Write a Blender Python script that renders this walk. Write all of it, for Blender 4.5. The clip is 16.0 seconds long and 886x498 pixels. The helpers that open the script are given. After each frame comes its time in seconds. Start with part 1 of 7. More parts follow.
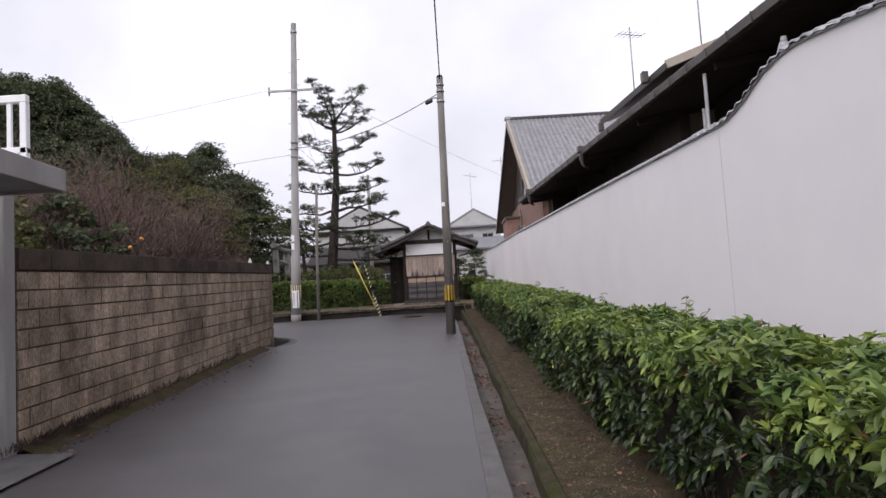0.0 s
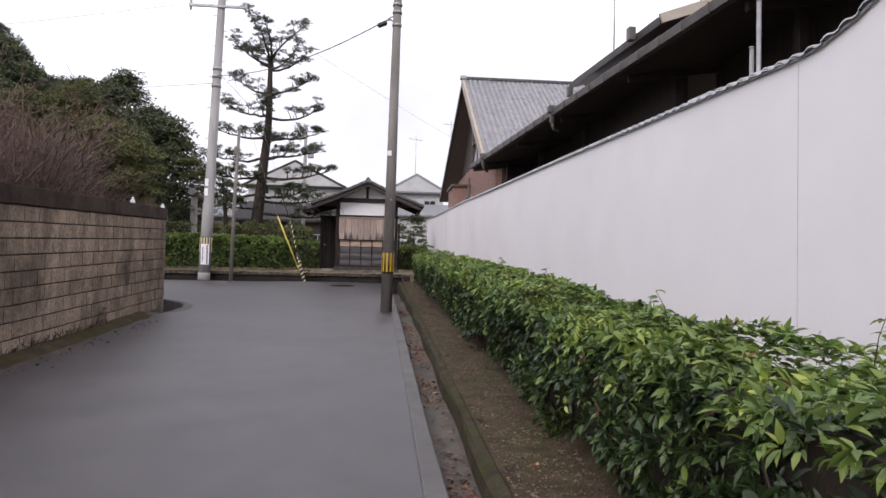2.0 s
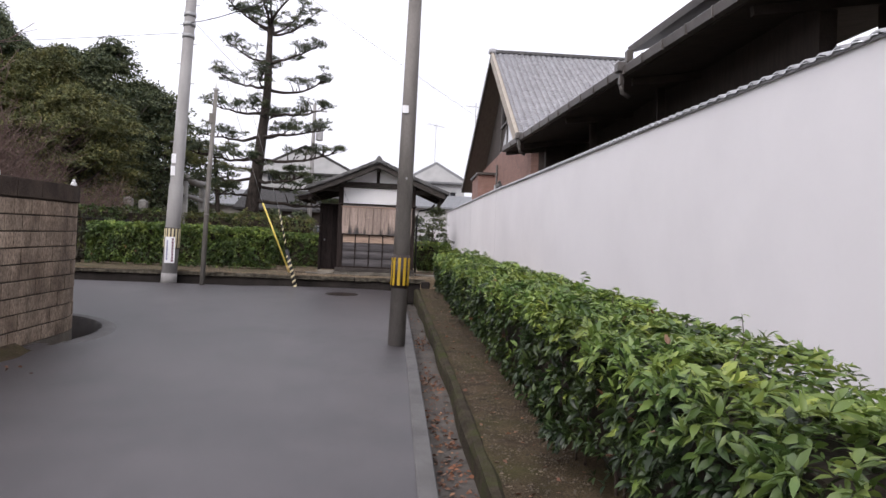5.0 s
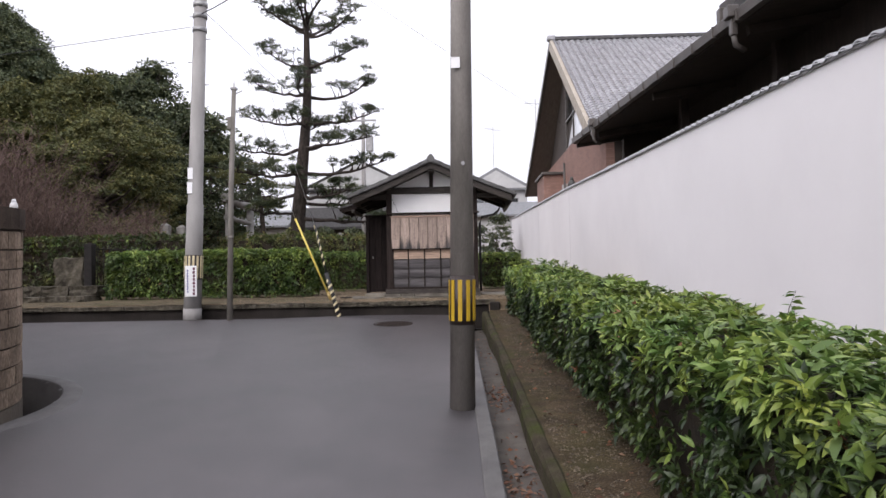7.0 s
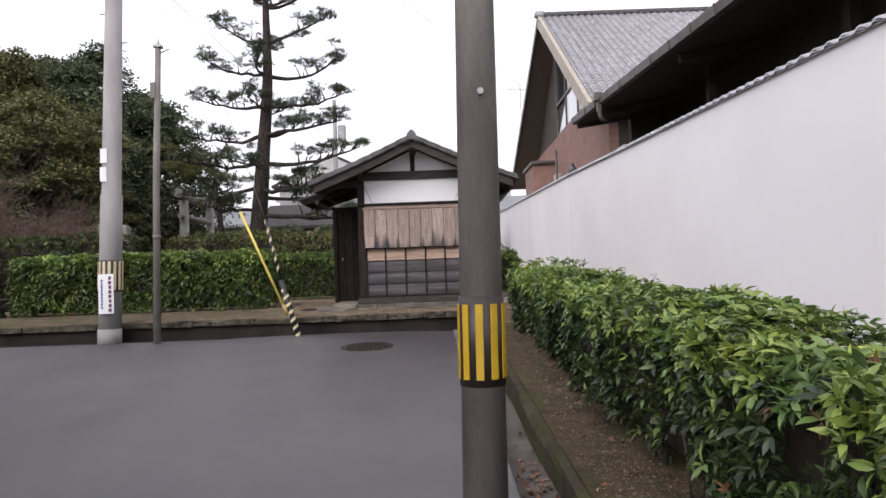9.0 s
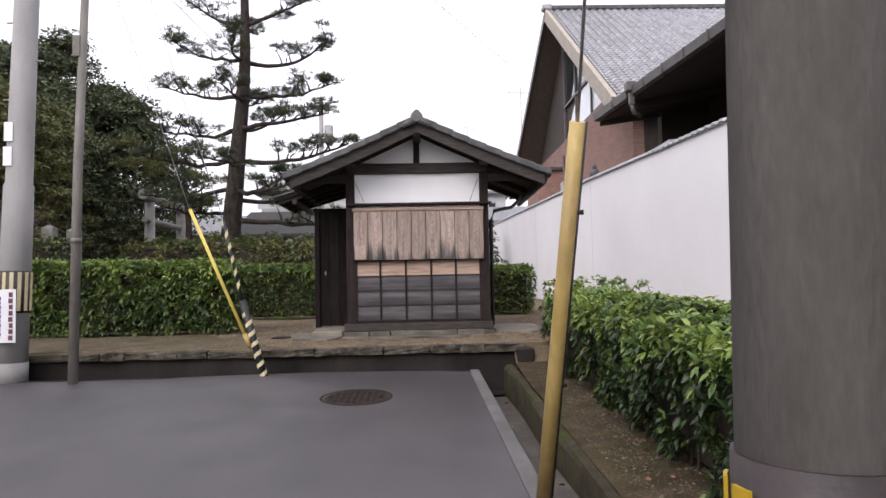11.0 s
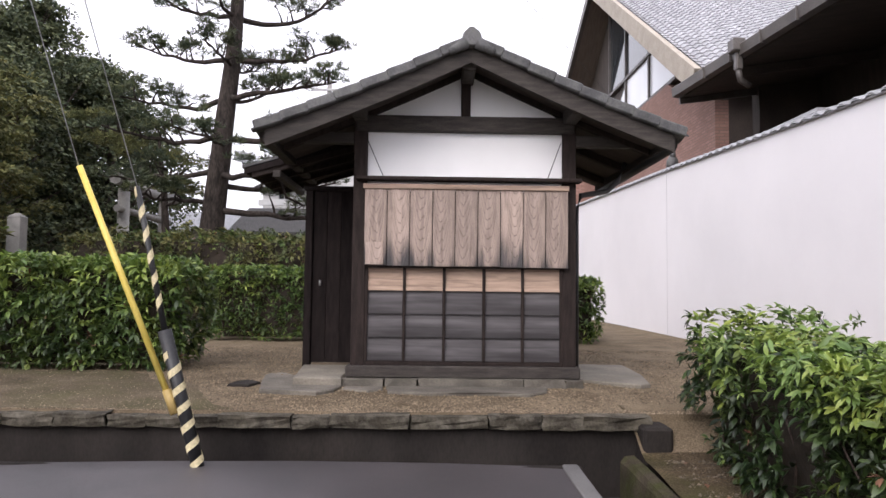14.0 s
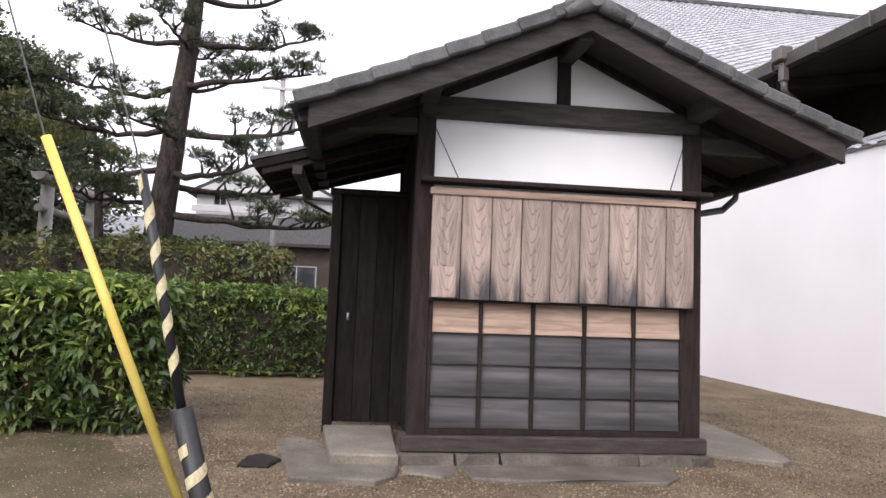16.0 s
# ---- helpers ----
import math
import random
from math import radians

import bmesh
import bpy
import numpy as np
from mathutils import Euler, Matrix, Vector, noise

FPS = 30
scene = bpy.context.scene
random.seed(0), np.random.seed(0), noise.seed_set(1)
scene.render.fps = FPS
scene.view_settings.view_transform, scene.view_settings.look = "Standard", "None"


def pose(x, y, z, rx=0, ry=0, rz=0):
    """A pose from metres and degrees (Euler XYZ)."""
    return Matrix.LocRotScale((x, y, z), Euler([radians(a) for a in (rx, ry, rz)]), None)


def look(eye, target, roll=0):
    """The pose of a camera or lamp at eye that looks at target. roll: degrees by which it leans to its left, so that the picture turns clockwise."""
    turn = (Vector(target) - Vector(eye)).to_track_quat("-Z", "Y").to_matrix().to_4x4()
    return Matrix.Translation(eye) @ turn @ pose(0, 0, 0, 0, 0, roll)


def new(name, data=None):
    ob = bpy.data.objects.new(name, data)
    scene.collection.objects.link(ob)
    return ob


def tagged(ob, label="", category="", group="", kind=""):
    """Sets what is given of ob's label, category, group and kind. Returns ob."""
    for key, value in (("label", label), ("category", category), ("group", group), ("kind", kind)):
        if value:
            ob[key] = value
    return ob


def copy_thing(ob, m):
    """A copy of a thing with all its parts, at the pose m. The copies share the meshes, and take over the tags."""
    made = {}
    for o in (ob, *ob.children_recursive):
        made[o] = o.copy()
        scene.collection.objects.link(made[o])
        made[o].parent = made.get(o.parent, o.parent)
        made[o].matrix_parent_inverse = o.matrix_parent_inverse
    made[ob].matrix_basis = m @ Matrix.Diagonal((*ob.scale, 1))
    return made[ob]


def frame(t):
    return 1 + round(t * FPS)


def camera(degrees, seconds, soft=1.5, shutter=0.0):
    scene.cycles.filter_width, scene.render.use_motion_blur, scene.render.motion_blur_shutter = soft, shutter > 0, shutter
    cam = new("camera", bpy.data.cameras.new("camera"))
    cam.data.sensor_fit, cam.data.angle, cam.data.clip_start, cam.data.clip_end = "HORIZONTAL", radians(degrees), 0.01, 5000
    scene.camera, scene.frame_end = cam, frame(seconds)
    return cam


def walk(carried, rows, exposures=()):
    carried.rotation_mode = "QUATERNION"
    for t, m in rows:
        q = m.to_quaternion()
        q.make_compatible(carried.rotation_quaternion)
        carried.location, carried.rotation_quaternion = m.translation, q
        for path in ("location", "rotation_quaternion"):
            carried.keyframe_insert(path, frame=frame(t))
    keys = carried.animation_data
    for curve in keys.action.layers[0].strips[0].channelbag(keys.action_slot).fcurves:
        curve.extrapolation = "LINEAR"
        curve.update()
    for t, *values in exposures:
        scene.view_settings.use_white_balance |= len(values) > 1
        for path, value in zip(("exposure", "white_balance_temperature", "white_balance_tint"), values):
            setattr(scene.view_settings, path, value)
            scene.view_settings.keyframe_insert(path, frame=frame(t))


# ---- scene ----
cam = camera(65.8, 16.0)
PATH = [
    (0, (-0.155, -8.821, 1.115), (-0.159, -6.827, 1.271), -3.4),
    (0.5, (-0.213, -8.096, 1.152), (-0.178, -6.098, 1.248), -1.0),
    (1, (-0.273, -7.198, 1.132), (-0.172, -5.203, 1.217), -0.4),
    (1.5, (-0.32, -6.339, 1.185), (-0.194, -4.344, 1.256), 0.7),
    (2, (-0.246, -5.521, 1.217), (-0.066, -3.53, 1.279), 1.2),
    (2.5, (-0.283, -4.716, 1.294), (-0.064, -2.728, 1.346), 1.7),
    (3, (-0.199, -3.85, 1.339), (0.046, -1.867, 1.411), 2.5),
    (5.5, (-0.121, 0.039, 1.555), (-0.095, 2.039, 1.59), 2.0),
    (6, (-0.051, 0.826, 1.59), (-0.166, 2.822, 1.653), 0.8),
    (6.5, (-0.087, 1.66, 1.603), (-0.163, 3.657, 1.667), -0.2),
    (7, (-0.101, 2.434, 1.627), (-0.152, 4.432, 1.698), -1.1),
    (7.5, (-0.165, 3.193, 1.639), (-0.178, 5.192, 1.704), -1.0),
    (8, (-0.18, 3.963, 1.671), (-0.175, 5.962, 1.736), -2.0),
    (8.5, (-0.272, 4.699, 1.713), (-0.25, 6.697, 1.777), -2.0),
    (9, (-0.312, 5.463, 1.746), (-0.3, 7.462, 1.809), -2.1),
    (11.5, (-0.715, 8.887, 1.887), (-0.649, 10.883, 1.999), -1.2),
    (12, (-0.722, 9.564, 1.908), (-0.571, 11.554, 2.028), -2.2),
    (12.5, (-0.832, 10.163, 1.929), (-0.555, 12.14, 2.043), -1.4),
    (13, (-0.846, 10.768, 1.935), (-0.674, 12.759, 2.031), -0.4),
    (13.5, (-0.988, 11.336, 1.98), (-0.863, 13.33, 2.08), 0.7),
    (14, (-1.086, 11.939, 2.003), (-1.049, 13.935, 2.119), 0.7),
    (14.5, (-1.34, 12.453, 2.085), (-1.366, 14.448, 2.21), 0.8),
    (15, (-1.582, 12.969, 2.117), (-1.511, 14.964, 2.248), 1.0),
    (15.5, (-1.949, 13.313, 2.159), (-1.829, 15.304, 2.3), 1.9),
    (16, (-2.217, 13.678, 2.178), (-1.97, 15.656, 2.338), 2.1),
]
EXPOSURES = [(0, 0.06, 6500, 16), (1, 0.19, 6500, 16), (3, 0.31, 6500, 16), (5.5, 0.4, 6500, 15), (9, 0.5, 6500, 15), (12.5, 0.62, 6500, 16), (13.5, 0.66, 6500, 16), (14.5, 0.92, 6500, 16), (16, 0.96, 6500, 16)]
walk(cam, [(t, look(e, g, r)) for t, e, g, r in PATH], EXPOSURES)


# ---- light ----
world = bpy.data.worlds.new("world")
scene.world = world
world.use_nodes = True
wn = world.node_tree
wn.nodes.clear()
sky = wn.nodes.new("ShaderNodeTexSky")
sky.sky_type, sky.sun_disc = "NISHITA", False
sky.sun_elevation, sky.sun_rotation = radians(39), radians(211)
sky.air_density, sky.dust_density, sky.ozone_density = 1.0, 6.0, 1.0
pale = wn.nodes.new("ShaderNodeHueSaturation")
pale.inputs["Saturation"].default_value = 0.25
veil = wn.nodes.new("ShaderNodeMix")
veil.data_type = "RGBA"
veil.inputs["Factor"].default_value = 0.72
veil.inputs["B"].default_value = (10.1, 10.35, 11.3, 1)
clouds = wn.nodes.new("ShaderNodeTexNoise")
clouds.inputs["Scale"].default_value, clouds.inputs["Detail"].default_value = 2.2, 6
cloud_map = wn.nodes.new("ShaderNodeMapRange")
cloud_map.inputs["From Min"].default_value, cloud_map.inputs["From Max"].default_value = 0.3, 0.7
cloud_map.inputs["To Min"].default_value, cloud_map.inputs["To Max"].default_value = 0.74, 1.16
cloudy = wn.nodes.new("ShaderNodeVectorMath")
cloudy.operation = "SCALE"
bg = wn.nodes.new("ShaderNodeBackground")
bg.inputs["Strength"].default_value = 0.12
wout = wn.nodes.new("ShaderNodeOutputWorld")
wn.links.new(sky.outputs[0], pale.inputs["Color"])
wn.links.new(pale.outputs[0], veil.inputs["A"])
wn.links.new(veil.outputs["Result"], cloudy.inputs[0])
wn.links.new(clouds.outputs["Fac"], cloud_map.inputs["Value"])
wn.links.new(cloud_map.outputs[0], cloudy.inputs["Scale"])
wn.links.new(cloudy.outputs[0], bg.inputs["Color"])
wn.links.new(bg.outputs[0], wout.inputs[0])
sun = new("sun", bpy.data.lights.new("sun", "SUN"))
sun.data.energy, sun.data.angle, sun.data.color = 1.0, radians(40), (1.0, 0.97, 0.93)
sun.matrix_world = look((0, 0, 30), (19, 32, 0))


# ---- materials ----
def mat(name, a, b, scale=6.0, rough=0.7, bump=0.3, bump_scale=60.0, metal=0.0, stretch=(1, 1, 1), per=0.0, fine=0.25, island=False, stain=None, stain_scale=1.0, stain_amount=0.5, spec=0.5, shift=True):
    """Two-tone surface: broad patches from a to b, fine grain, stains, relief, and a shift from piece to piece."""
    m = bpy.data.materials.new(name)
    m.use_nodes = True
    t = m.node_tree
    p = t.nodes["Principled BSDF"]
    p.inputs["Roughness"].default_value, p.inputs["Metallic"].default_value = rough, metal
    p.inputs["Specular IOR Level"].default_value = spec
    co = t.nodes.new("ShaderNodeTexCoord")
    mp = t.nodes.new("ShaderNodeMapping")
    mp.inputs["Scale"].default_value = stretch
    t.links.new(co.outputs["Object"], mp.inputs["Vector"])
    rnd = None
    if per:
        rnd = t.nodes.new("ShaderNodeNewGeometry" if island else "ShaderNodeObjectInfo")
        off = t.nodes.new("ShaderNodeVectorMath")
        off.operation = "MULTIPLY_ADD"
        rout = rnd.outputs["Random Per Island" if island else "Random"]
        t.links.new(rout, off.inputs[0])
        off.inputs[1].default_value = (37, 53, 71)
        t.links.new(mp.outputs[0], off.inputs[2])
        vec = off.outputs[0] if shift else mp.outputs[0]
    else:
        vec = mp.outputs[0]
    n1 = t.nodes.new("ShaderNodeTexNoise")
    n1.inputs["Scale"].default_value, n1.inputs["Detail"].default_value = scale, 6
    t.links.new(vec, n1.inputs["Vector"])
    ramp = t.nodes.new("ShaderNodeValToRGB")
    ramp.color_ramp.elements[0].position, ramp.color_ramp.elements[1].position = 0.3, 0.7
    ramp.color_ramp.elements[0].color, ramp.color_ramp.elements[1].color = (*a, 1), (*b, 1)
    t.links.new(n1.outputs["Fac"], ramp.inputs["Fac"])
    n2 = t.nodes.new("ShaderNodeTexNoise")
    n2.inputs["Scale"].default_value, n2.inputs["Detail"].default_value = bump_scale, 4
    t.links.new(vec, n2.inputs["Vector"])
    grain = t.nodes.new("ShaderNodeMapRange")
    grain.inputs["From Min"].default_value, grain.inputs["From Max"].default_value = 0.25, 0.75
    grain.inputs["To Min"].default_value, grain.inputs["To Max"].default_value = 1 - fine, 1 + fine
    t.links.new(n2.outputs["Fac"], grain.inputs["Value"])
    val = grain.outputs[0]
    if per:
        sh = t.nodes.new("ShaderNodeMapRange")
        sh.inputs["To Min"].default_value, sh.inputs["To Max"].default_value = 1 - per, 1 + per
        t.links.new(rout, sh.inputs["Value"])
        mul = t.nodes.new("ShaderNodeMath")
        mul.operation = "MULTIPLY"
        t.links.new(val, mul.inputs[0])
        t.links.new(sh.outputs[0], mul.inputs[1])
        val = mul.outputs[0]
    sc = t.nodes.new("ShaderNodeVectorMath")
    sc.operation = "SCALE"
    t.links.new(ramp.outputs[0], sc.inputs[0])
    t.links.new(val, sc.inputs["Scale"])
    colour = sc.outputs[0]
    if stain:
        n3 = t.nodes.new("ShaderNodeTexNoise")
        n3.inputs["Scale"].default_value, n3.inputs["Detail"].default_value, n3.inputs["Roughness"].default_value = stain_scale, 8, 0.65
        t.links.new(vec, n3.inputs["Vector"])
        sr = t.nodes.new("ShaderNodeMapRange")
        sr.inputs["From Min"].default_value, sr.inputs["From Max"].default_value = 0.45, 0.7
        sr.inputs["To Max"].default_value = stain_amount
        t.links.new(n3.outputs["Fac"], sr.inputs["Value"])
        mx = t.nodes.new("ShaderNodeMix")
        mx.data_type = "RGBA"
        t.links.new(sr.outputs[0], mx.inputs["Factor"])
        t.links.new(colour, mx.inputs["A"])
        mx.inputs["B"].default_value = (*stain, 1)
        colour = mx.outputs["Result"]
    t.links.new(colour, p.inputs["Base Color"])
    if bump:
        bp = t.nodes.new("ShaderNodeBump")
        bp.inputs["Strength"].default_value, bp.inputs["Distance"].default_value = bump, 0.01
        t.links.new(n2.outputs["Fac"], bp.inputs["Height"])
        t.links.new(bp.outputs[0], p.inputs["Normal"])
    return m


def leaf_mat(name, dark, mid, bright, rough=0.45, trans=0.25):
    """Foliage: a colour for each leaf from dark to bright."""
    m = bpy.data.materials.new(name)
    m.use_nodes = True
    t = m.node_tree
    p = t.nodes["Principled BSDF"]
    p.inputs["Roughness"].default_value = rough
    g = t.nodes.new("ShaderNodeNewGeometry")
    r = t.nodes.new("ShaderNodeValToRGB")
    e = r.color_ramp.elements
    e[0].position, e[1].position = 0.0, 1.0
    e[0].color, e[1].color = (*dark, 1), (*bright, 1)
    k = e.new(0.6)
    k.color = (*mid, 1)
    t.links.new(g.outputs["Random Per Island"], r.inputs["Fac"])
    co = t.nodes.new("ShaderNodeTexCoord")
    n = t.nodes.new("ShaderNodeTexNoise")
    n.inputs["Scale"].default_value = 1.3
    t.links.new(co.outputs["Object"], n.inputs["Vector"])
    mr = t.nodes.new("ShaderNodeMapRange")
    mr.inputs["From Min"].default_value, mr.inputs["From Max"].default_value = 0.3, 0.7
    mr.inputs["To Min"].default_value, mr.inputs["To Max"].default_value = 0.62, 1.38
    t.links.new(n.outputs["Fac"], mr.inputs["Value"])
    s = t.nodes.new("ShaderNodeVectorMath")
    s.operation = "SCALE"
    t.links.new(r.outputs[0], s.inputs[0])
    t.links.new(mr.outputs[0], s.inputs["Scale"])
    n2 = t.nodes.new("ShaderNodeTexNoise")
    n2.inputs["Scale"].default_value, n2.inputs["Detail"].default_value = 2.6, 3
    t.links.new(co.outputs["Object"], n2.inputs["Vector"])
    hue = t.nodes.new("ShaderNodeValToRGB")
    hue.color_ramp.elements[0].position, hue.color_ramp.elements[1].position = 0.36, 0.66
    hue.color_ramp.elements[0].color, hue.color_ramp.elements[1].color = (0.84, 0.94, 0.94, 1), (1.26, 1.10, 0.82, 1)
    t.links.new(n2.outputs["Fac"], hue.inputs["Fac"])
    tint = t.nodes.new("ShaderNodeVectorMath")
    tint.operation = "MULTIPLY"
    t.links.new(s.outputs[0], tint.inputs[0])
    t.links.new(hue.outputs[0], tint.inputs[1])
    t.links.new(tint.outputs[0], p.inputs["Base Color"])
    if trans:
        tr = t.nodes.new("ShaderNodeBsdfTranslucent")
        t.links.new(tint.outputs[0], tr.inputs["Color"])
        mix = t.nodes.new("ShaderNodeMixShader")
        mix.inputs[0].default_value = trans
        t.links.new(p.outputs[0], mix.inputs[1])
        t.links.new(tr.outputs[0], mix.inputs[2])
        t.links.new(mix.outputs[0], t.nodes["Material Output"].inputs["Surface"])
    return m


M = {}
M["asphalt"] = mat("asphalt", (0.049, 0.043, 0.0455), (0.074, 0.065, 0.068), 0.9, 0.42, 0.45, 140, fine=0.32, stain=(0.029, 0.027, 0.028), stain_scale=1.3, stain_amount=0.75, spec=0.85)
M["kerb"] = mat("kerb concrete", (0.085, 0.081, 0.080), (0.14, 0.135, 0.132), 3, 0.8, 0.4, 120, stain=(0.06, 0.057, 0.052), stain_scale=2, stain_amount=0.5)
M["gutter"] = mat("gutter concrete", (0.055, 0.046, 0.04), (0.115, 0.10, 0.085), 4, 0.85, 0.5, 90, stain=(0.05, 0.04, 0.03), stain_scale=3, stain_amount=0.7)
M["moss"] = mat("mossy concrete", (0.026, 0.020, 0.013), (0.062, 0.050, 0.034), 5, 0.95, 0.9, 80, fine=0.5, stain=(0.040, 0.052, 0.007), stain_scale=3.0, stain_amount=0.9, spec=0.2)
M["soil"] = mat("gravelly soil", (0.038, 0.027, 0.016), (0.088, 0.064, 0.038), 4.5, 0.95, 1.0, 75, fine=0.75, stain=(0.045, 0.050, 0.011), stain_scale=1.4, stain_amount=0.65, spec=0.2)
M["sand"] = mat("pale gravel", (0.112, 0.084, 0.053), (0.195, 0.150, 0.100), 2.5, 0.95, 1.0, 85, fine=0.6, stain=(0.075, 0.056, 0.034), stain_scale=1.2, stain_amount=0.6, spec=0.2)
M["damp_soil"] = mat("damp mossy soil", (0.072, 0.056, 0.036), (0.135, 0.105, 0.069), 3, 0.95, 1.0, 70, fine=0.6, stain=(0.060, 0.062, 0.022), stain_scale=1.6, stain_amount=0.7, spec=0.2)
M["plaster"] = mat("white plaster", (0.74, 0.72, 0.735), (0.79, 0.77, 0.785), 0.5, 0.85, 0.06, 300, fine=0.015, stain=(0.66, 0.645, 0.66), stain_scale=0.45, stain_amount=0.3)
M["shed_plaster"] = mat("shed plaster", (0.78, 0.775, 0.77), (0.83, 0.82, 0.82), 2, 0.85, 0.05, 200, fine=0.02)
M["tile"] = mat("grey roof tile", (0.27, 0.27, 0.285), (0.40, 0.40, 0.42), 4, 0.38, 0.2, 60, per=0.18, island=True)
M["old_tile"] = mat("weathered roof tile", (0.044, 0.043, 0.045), (0.098, 0.096, 0.098), 6, 0.65, 0.5, 60, per=0.3, fine=0.35, stain=(0.14, 0.14, 0.125), stain_scale=7, stain_amount=0.6)
M["cap_tile"] = mat("wall cap tile", (0.20, 0.20, 0.21), (0.36, 0.36, 0.375), 6, 0.32, 0.2, 60, per=0.2)
M["dark_wood"] = mat("dark timber", (0.015, 0.0098, 0.0085), (0.033, 0.0235, 0.0205), 5, 0.85, 0.5, 45, stretch=(6, 6, 1), per=0.2, spec=0.25)
M["door_wood"] = mat("near-black door boards", (0.0078, 0.0056, 0.0054), (0.019, 0.014, 0.0132), 5, 0.9, 0.5, 45, stretch=(6, 6, 1), per=0.25, spec=0.15)
M["pebble"] = mat("pebble stone", (0.058, 0.045, 0.031), (0.125, 0.10, 0.072), 6, 0.9, 0.3, 90, per=0.55, island=True, shift=False)
M["gravel"] = mat("gravel grains", (0.13, 0.10, 0.067), (0.25, 0.195, 0.135), 6, 0.9, 0.3, 90, per=0.6, island=True, shift=False, spec=0.3)
M["pale_soffit"] = mat("brown boarded soffit", (0.13, 0.105, 0.088), (0.18, 0.148, 0.125), 3, 0.8, 0.2, 30, stretch=(6, 1, 1))
M["beam_wood"] = mat("weathered beam", (0.019, 0.015, 0.013), (0.052, 0.043, 0.037), 5, 0.8, 0.6, 40, stretch=(1, 6, 6), per=0.2)
M["block"] = mat("concrete block", (0.225, 0.166, 0.122), (0.41, 0.322, 0.243), 3.5, 0.95, 1.0, 38, per=0.16, fine=0.5, stain=(0.050, 0.037, 0.028), stain_scale=1.1, stain_amount=0.85, stretch=(1, 1, 0.55), spec=0.2, shift=False)
M["block_foot"] = mat("dirty wall foot", (0.09, 0.075, 0.06), (0.17, 0.145, 0.115), 2.5, 0.92, 0.6, 70, stain=(0.04, 0.034, 0.028), stain_scale=2, stain_amount=0.8, stretch=(1, 1, 0.4))
M["mortar"] = mat("mortar", (0.040, 0.032, 0.026), (0.090, 0.072, 0.057), 4, 0.95, 0.5, 90)
M["cap_block"] = mat("blackened coping", (0.026, 0.019, 0.015), (0.080, 0.058, 0.045), 2.2, 0.95, 0.8, 60, per=0.12, fine=0.35, stain=(0.10, 0.078, 0.06), stain_scale=2.4, stain_amount=0.6, shift=False, spec=0.2)
M["stone"] = mat("grey stone", (0.13, 0.125, 0.12), (0.26, 0.25, 0.235), 4, 0.85, 0.7, 50, per=0.25, stain=(0.07, 0.065, 0.055), stain_scale=4, stain_amount=0.7)
M["coping_stone"] = mat("mossy dark coping", (0.030, 0.026, 0.020), (0.080, 0.070, 0.052), 4, 0.95, 0.8, 50, per=0.3, fine=0.35, stain=(0.19, 0.172, 0.14), stain_scale=9, stain_amount=0.6, spec=0.2)
M["slab_pale"] = mat("pale slab", (0.15, 0.132, 0.105), (0.25, 0.222, 0.18), 3, 0.85, 0.4, 60, per=0.1, stain=(0.11, 0.10, 0.085), stain_scale=2, stain_amount=0.6)
M["slab_stone"] = mat("worn slab", (0.085, 0.074, 0.060), (0.165, 0.146, 0.120), 4, 0.85, 0.6, 60, per=0.2, stain=(0.055, 0.052, 0.042), stain_scale=3, stain_amount=0.6)
M["pale_stone"] = mat("pale granite", (0.15, 0.145, 0.132), (0.25, 0.24, 0.222), 6, 0.8, 0.4, 120, per=0.15, stain=(0.16, 0.155, 0.14), stain_scale=3, stain_amount=0.6)
# Damp concrete, taken near-black so the colour holds the ditch's shade.
M["dark_concrete"] = mat("shade-dark damp concrete", (0.010, 0.008, 0.0075), (0.028, 0.023, 0.02), 1.6, 0.85, 0.5, 60, fine=0.25, stain=(0.075, 0.066, 0.06), stain_scale=1.3, stain_amount=0.3, stretch=(1, 1, 0.4), spec=0.2)
M["pole"] = mat("pole concrete", (0.24, 0.23, 0.225), (0.33, 0.32, 0.31), 3, 0.8, 0.2, 120, fine=0.08, stretch=(1, 1, 0.3), stain=(0.17, 0.16, 0.155), stain_scale=2, stain_amount=0.5)
M["brown_pole"] = mat("brown pole", (0.145, 0.133, 0.122), (0.21, 0.193, 0.178), 3, 0.75, 0.3, 90, fine=0.14, stretch=(1, 1, 0.3), stain=(0.06, 0.053, 0.047), stain_scale=2.2, stain_amount=0.7)
M["steel"] = mat("galvanised steel", (0.28, 0.28, 0.285), (0.40, 0.40, 0.40), 8, 0.5, 0.1, 80, metal=0.5)
M["thin_pole"] = mat("weathered brown-grey steel", (0.13, 0.118, 0.104), (0.21, 0.195, 0.175), 6, 0.7, 0.2, 70, fine=0.15, stretch=(1, 1, 0.3))
M["band_yellow"] = mat("deep yellow band", (0.38, 0.24, 0.009), (0.47, 0.305, 0.014), 5, 0.55, 0.1, 60, fine=0.08)
M["black"] = mat("black rubber", (0.012, 0.012, 0.013), (0.022, 0.022, 0.024), 8, 0.5, 0.2, 60)
M["band_brown"] = mat("dark band", (0.02, 0.013, 0.012), (0.035, 0.024, 0.022), 8, 0.5, 0.1, 60)
M["yellow"] = mat("yellow plastic", (0.60, 0.45, 0.08), (0.70, 0.56, 0.14), 4, 0.45, 0.1, 60, fine=0.06)
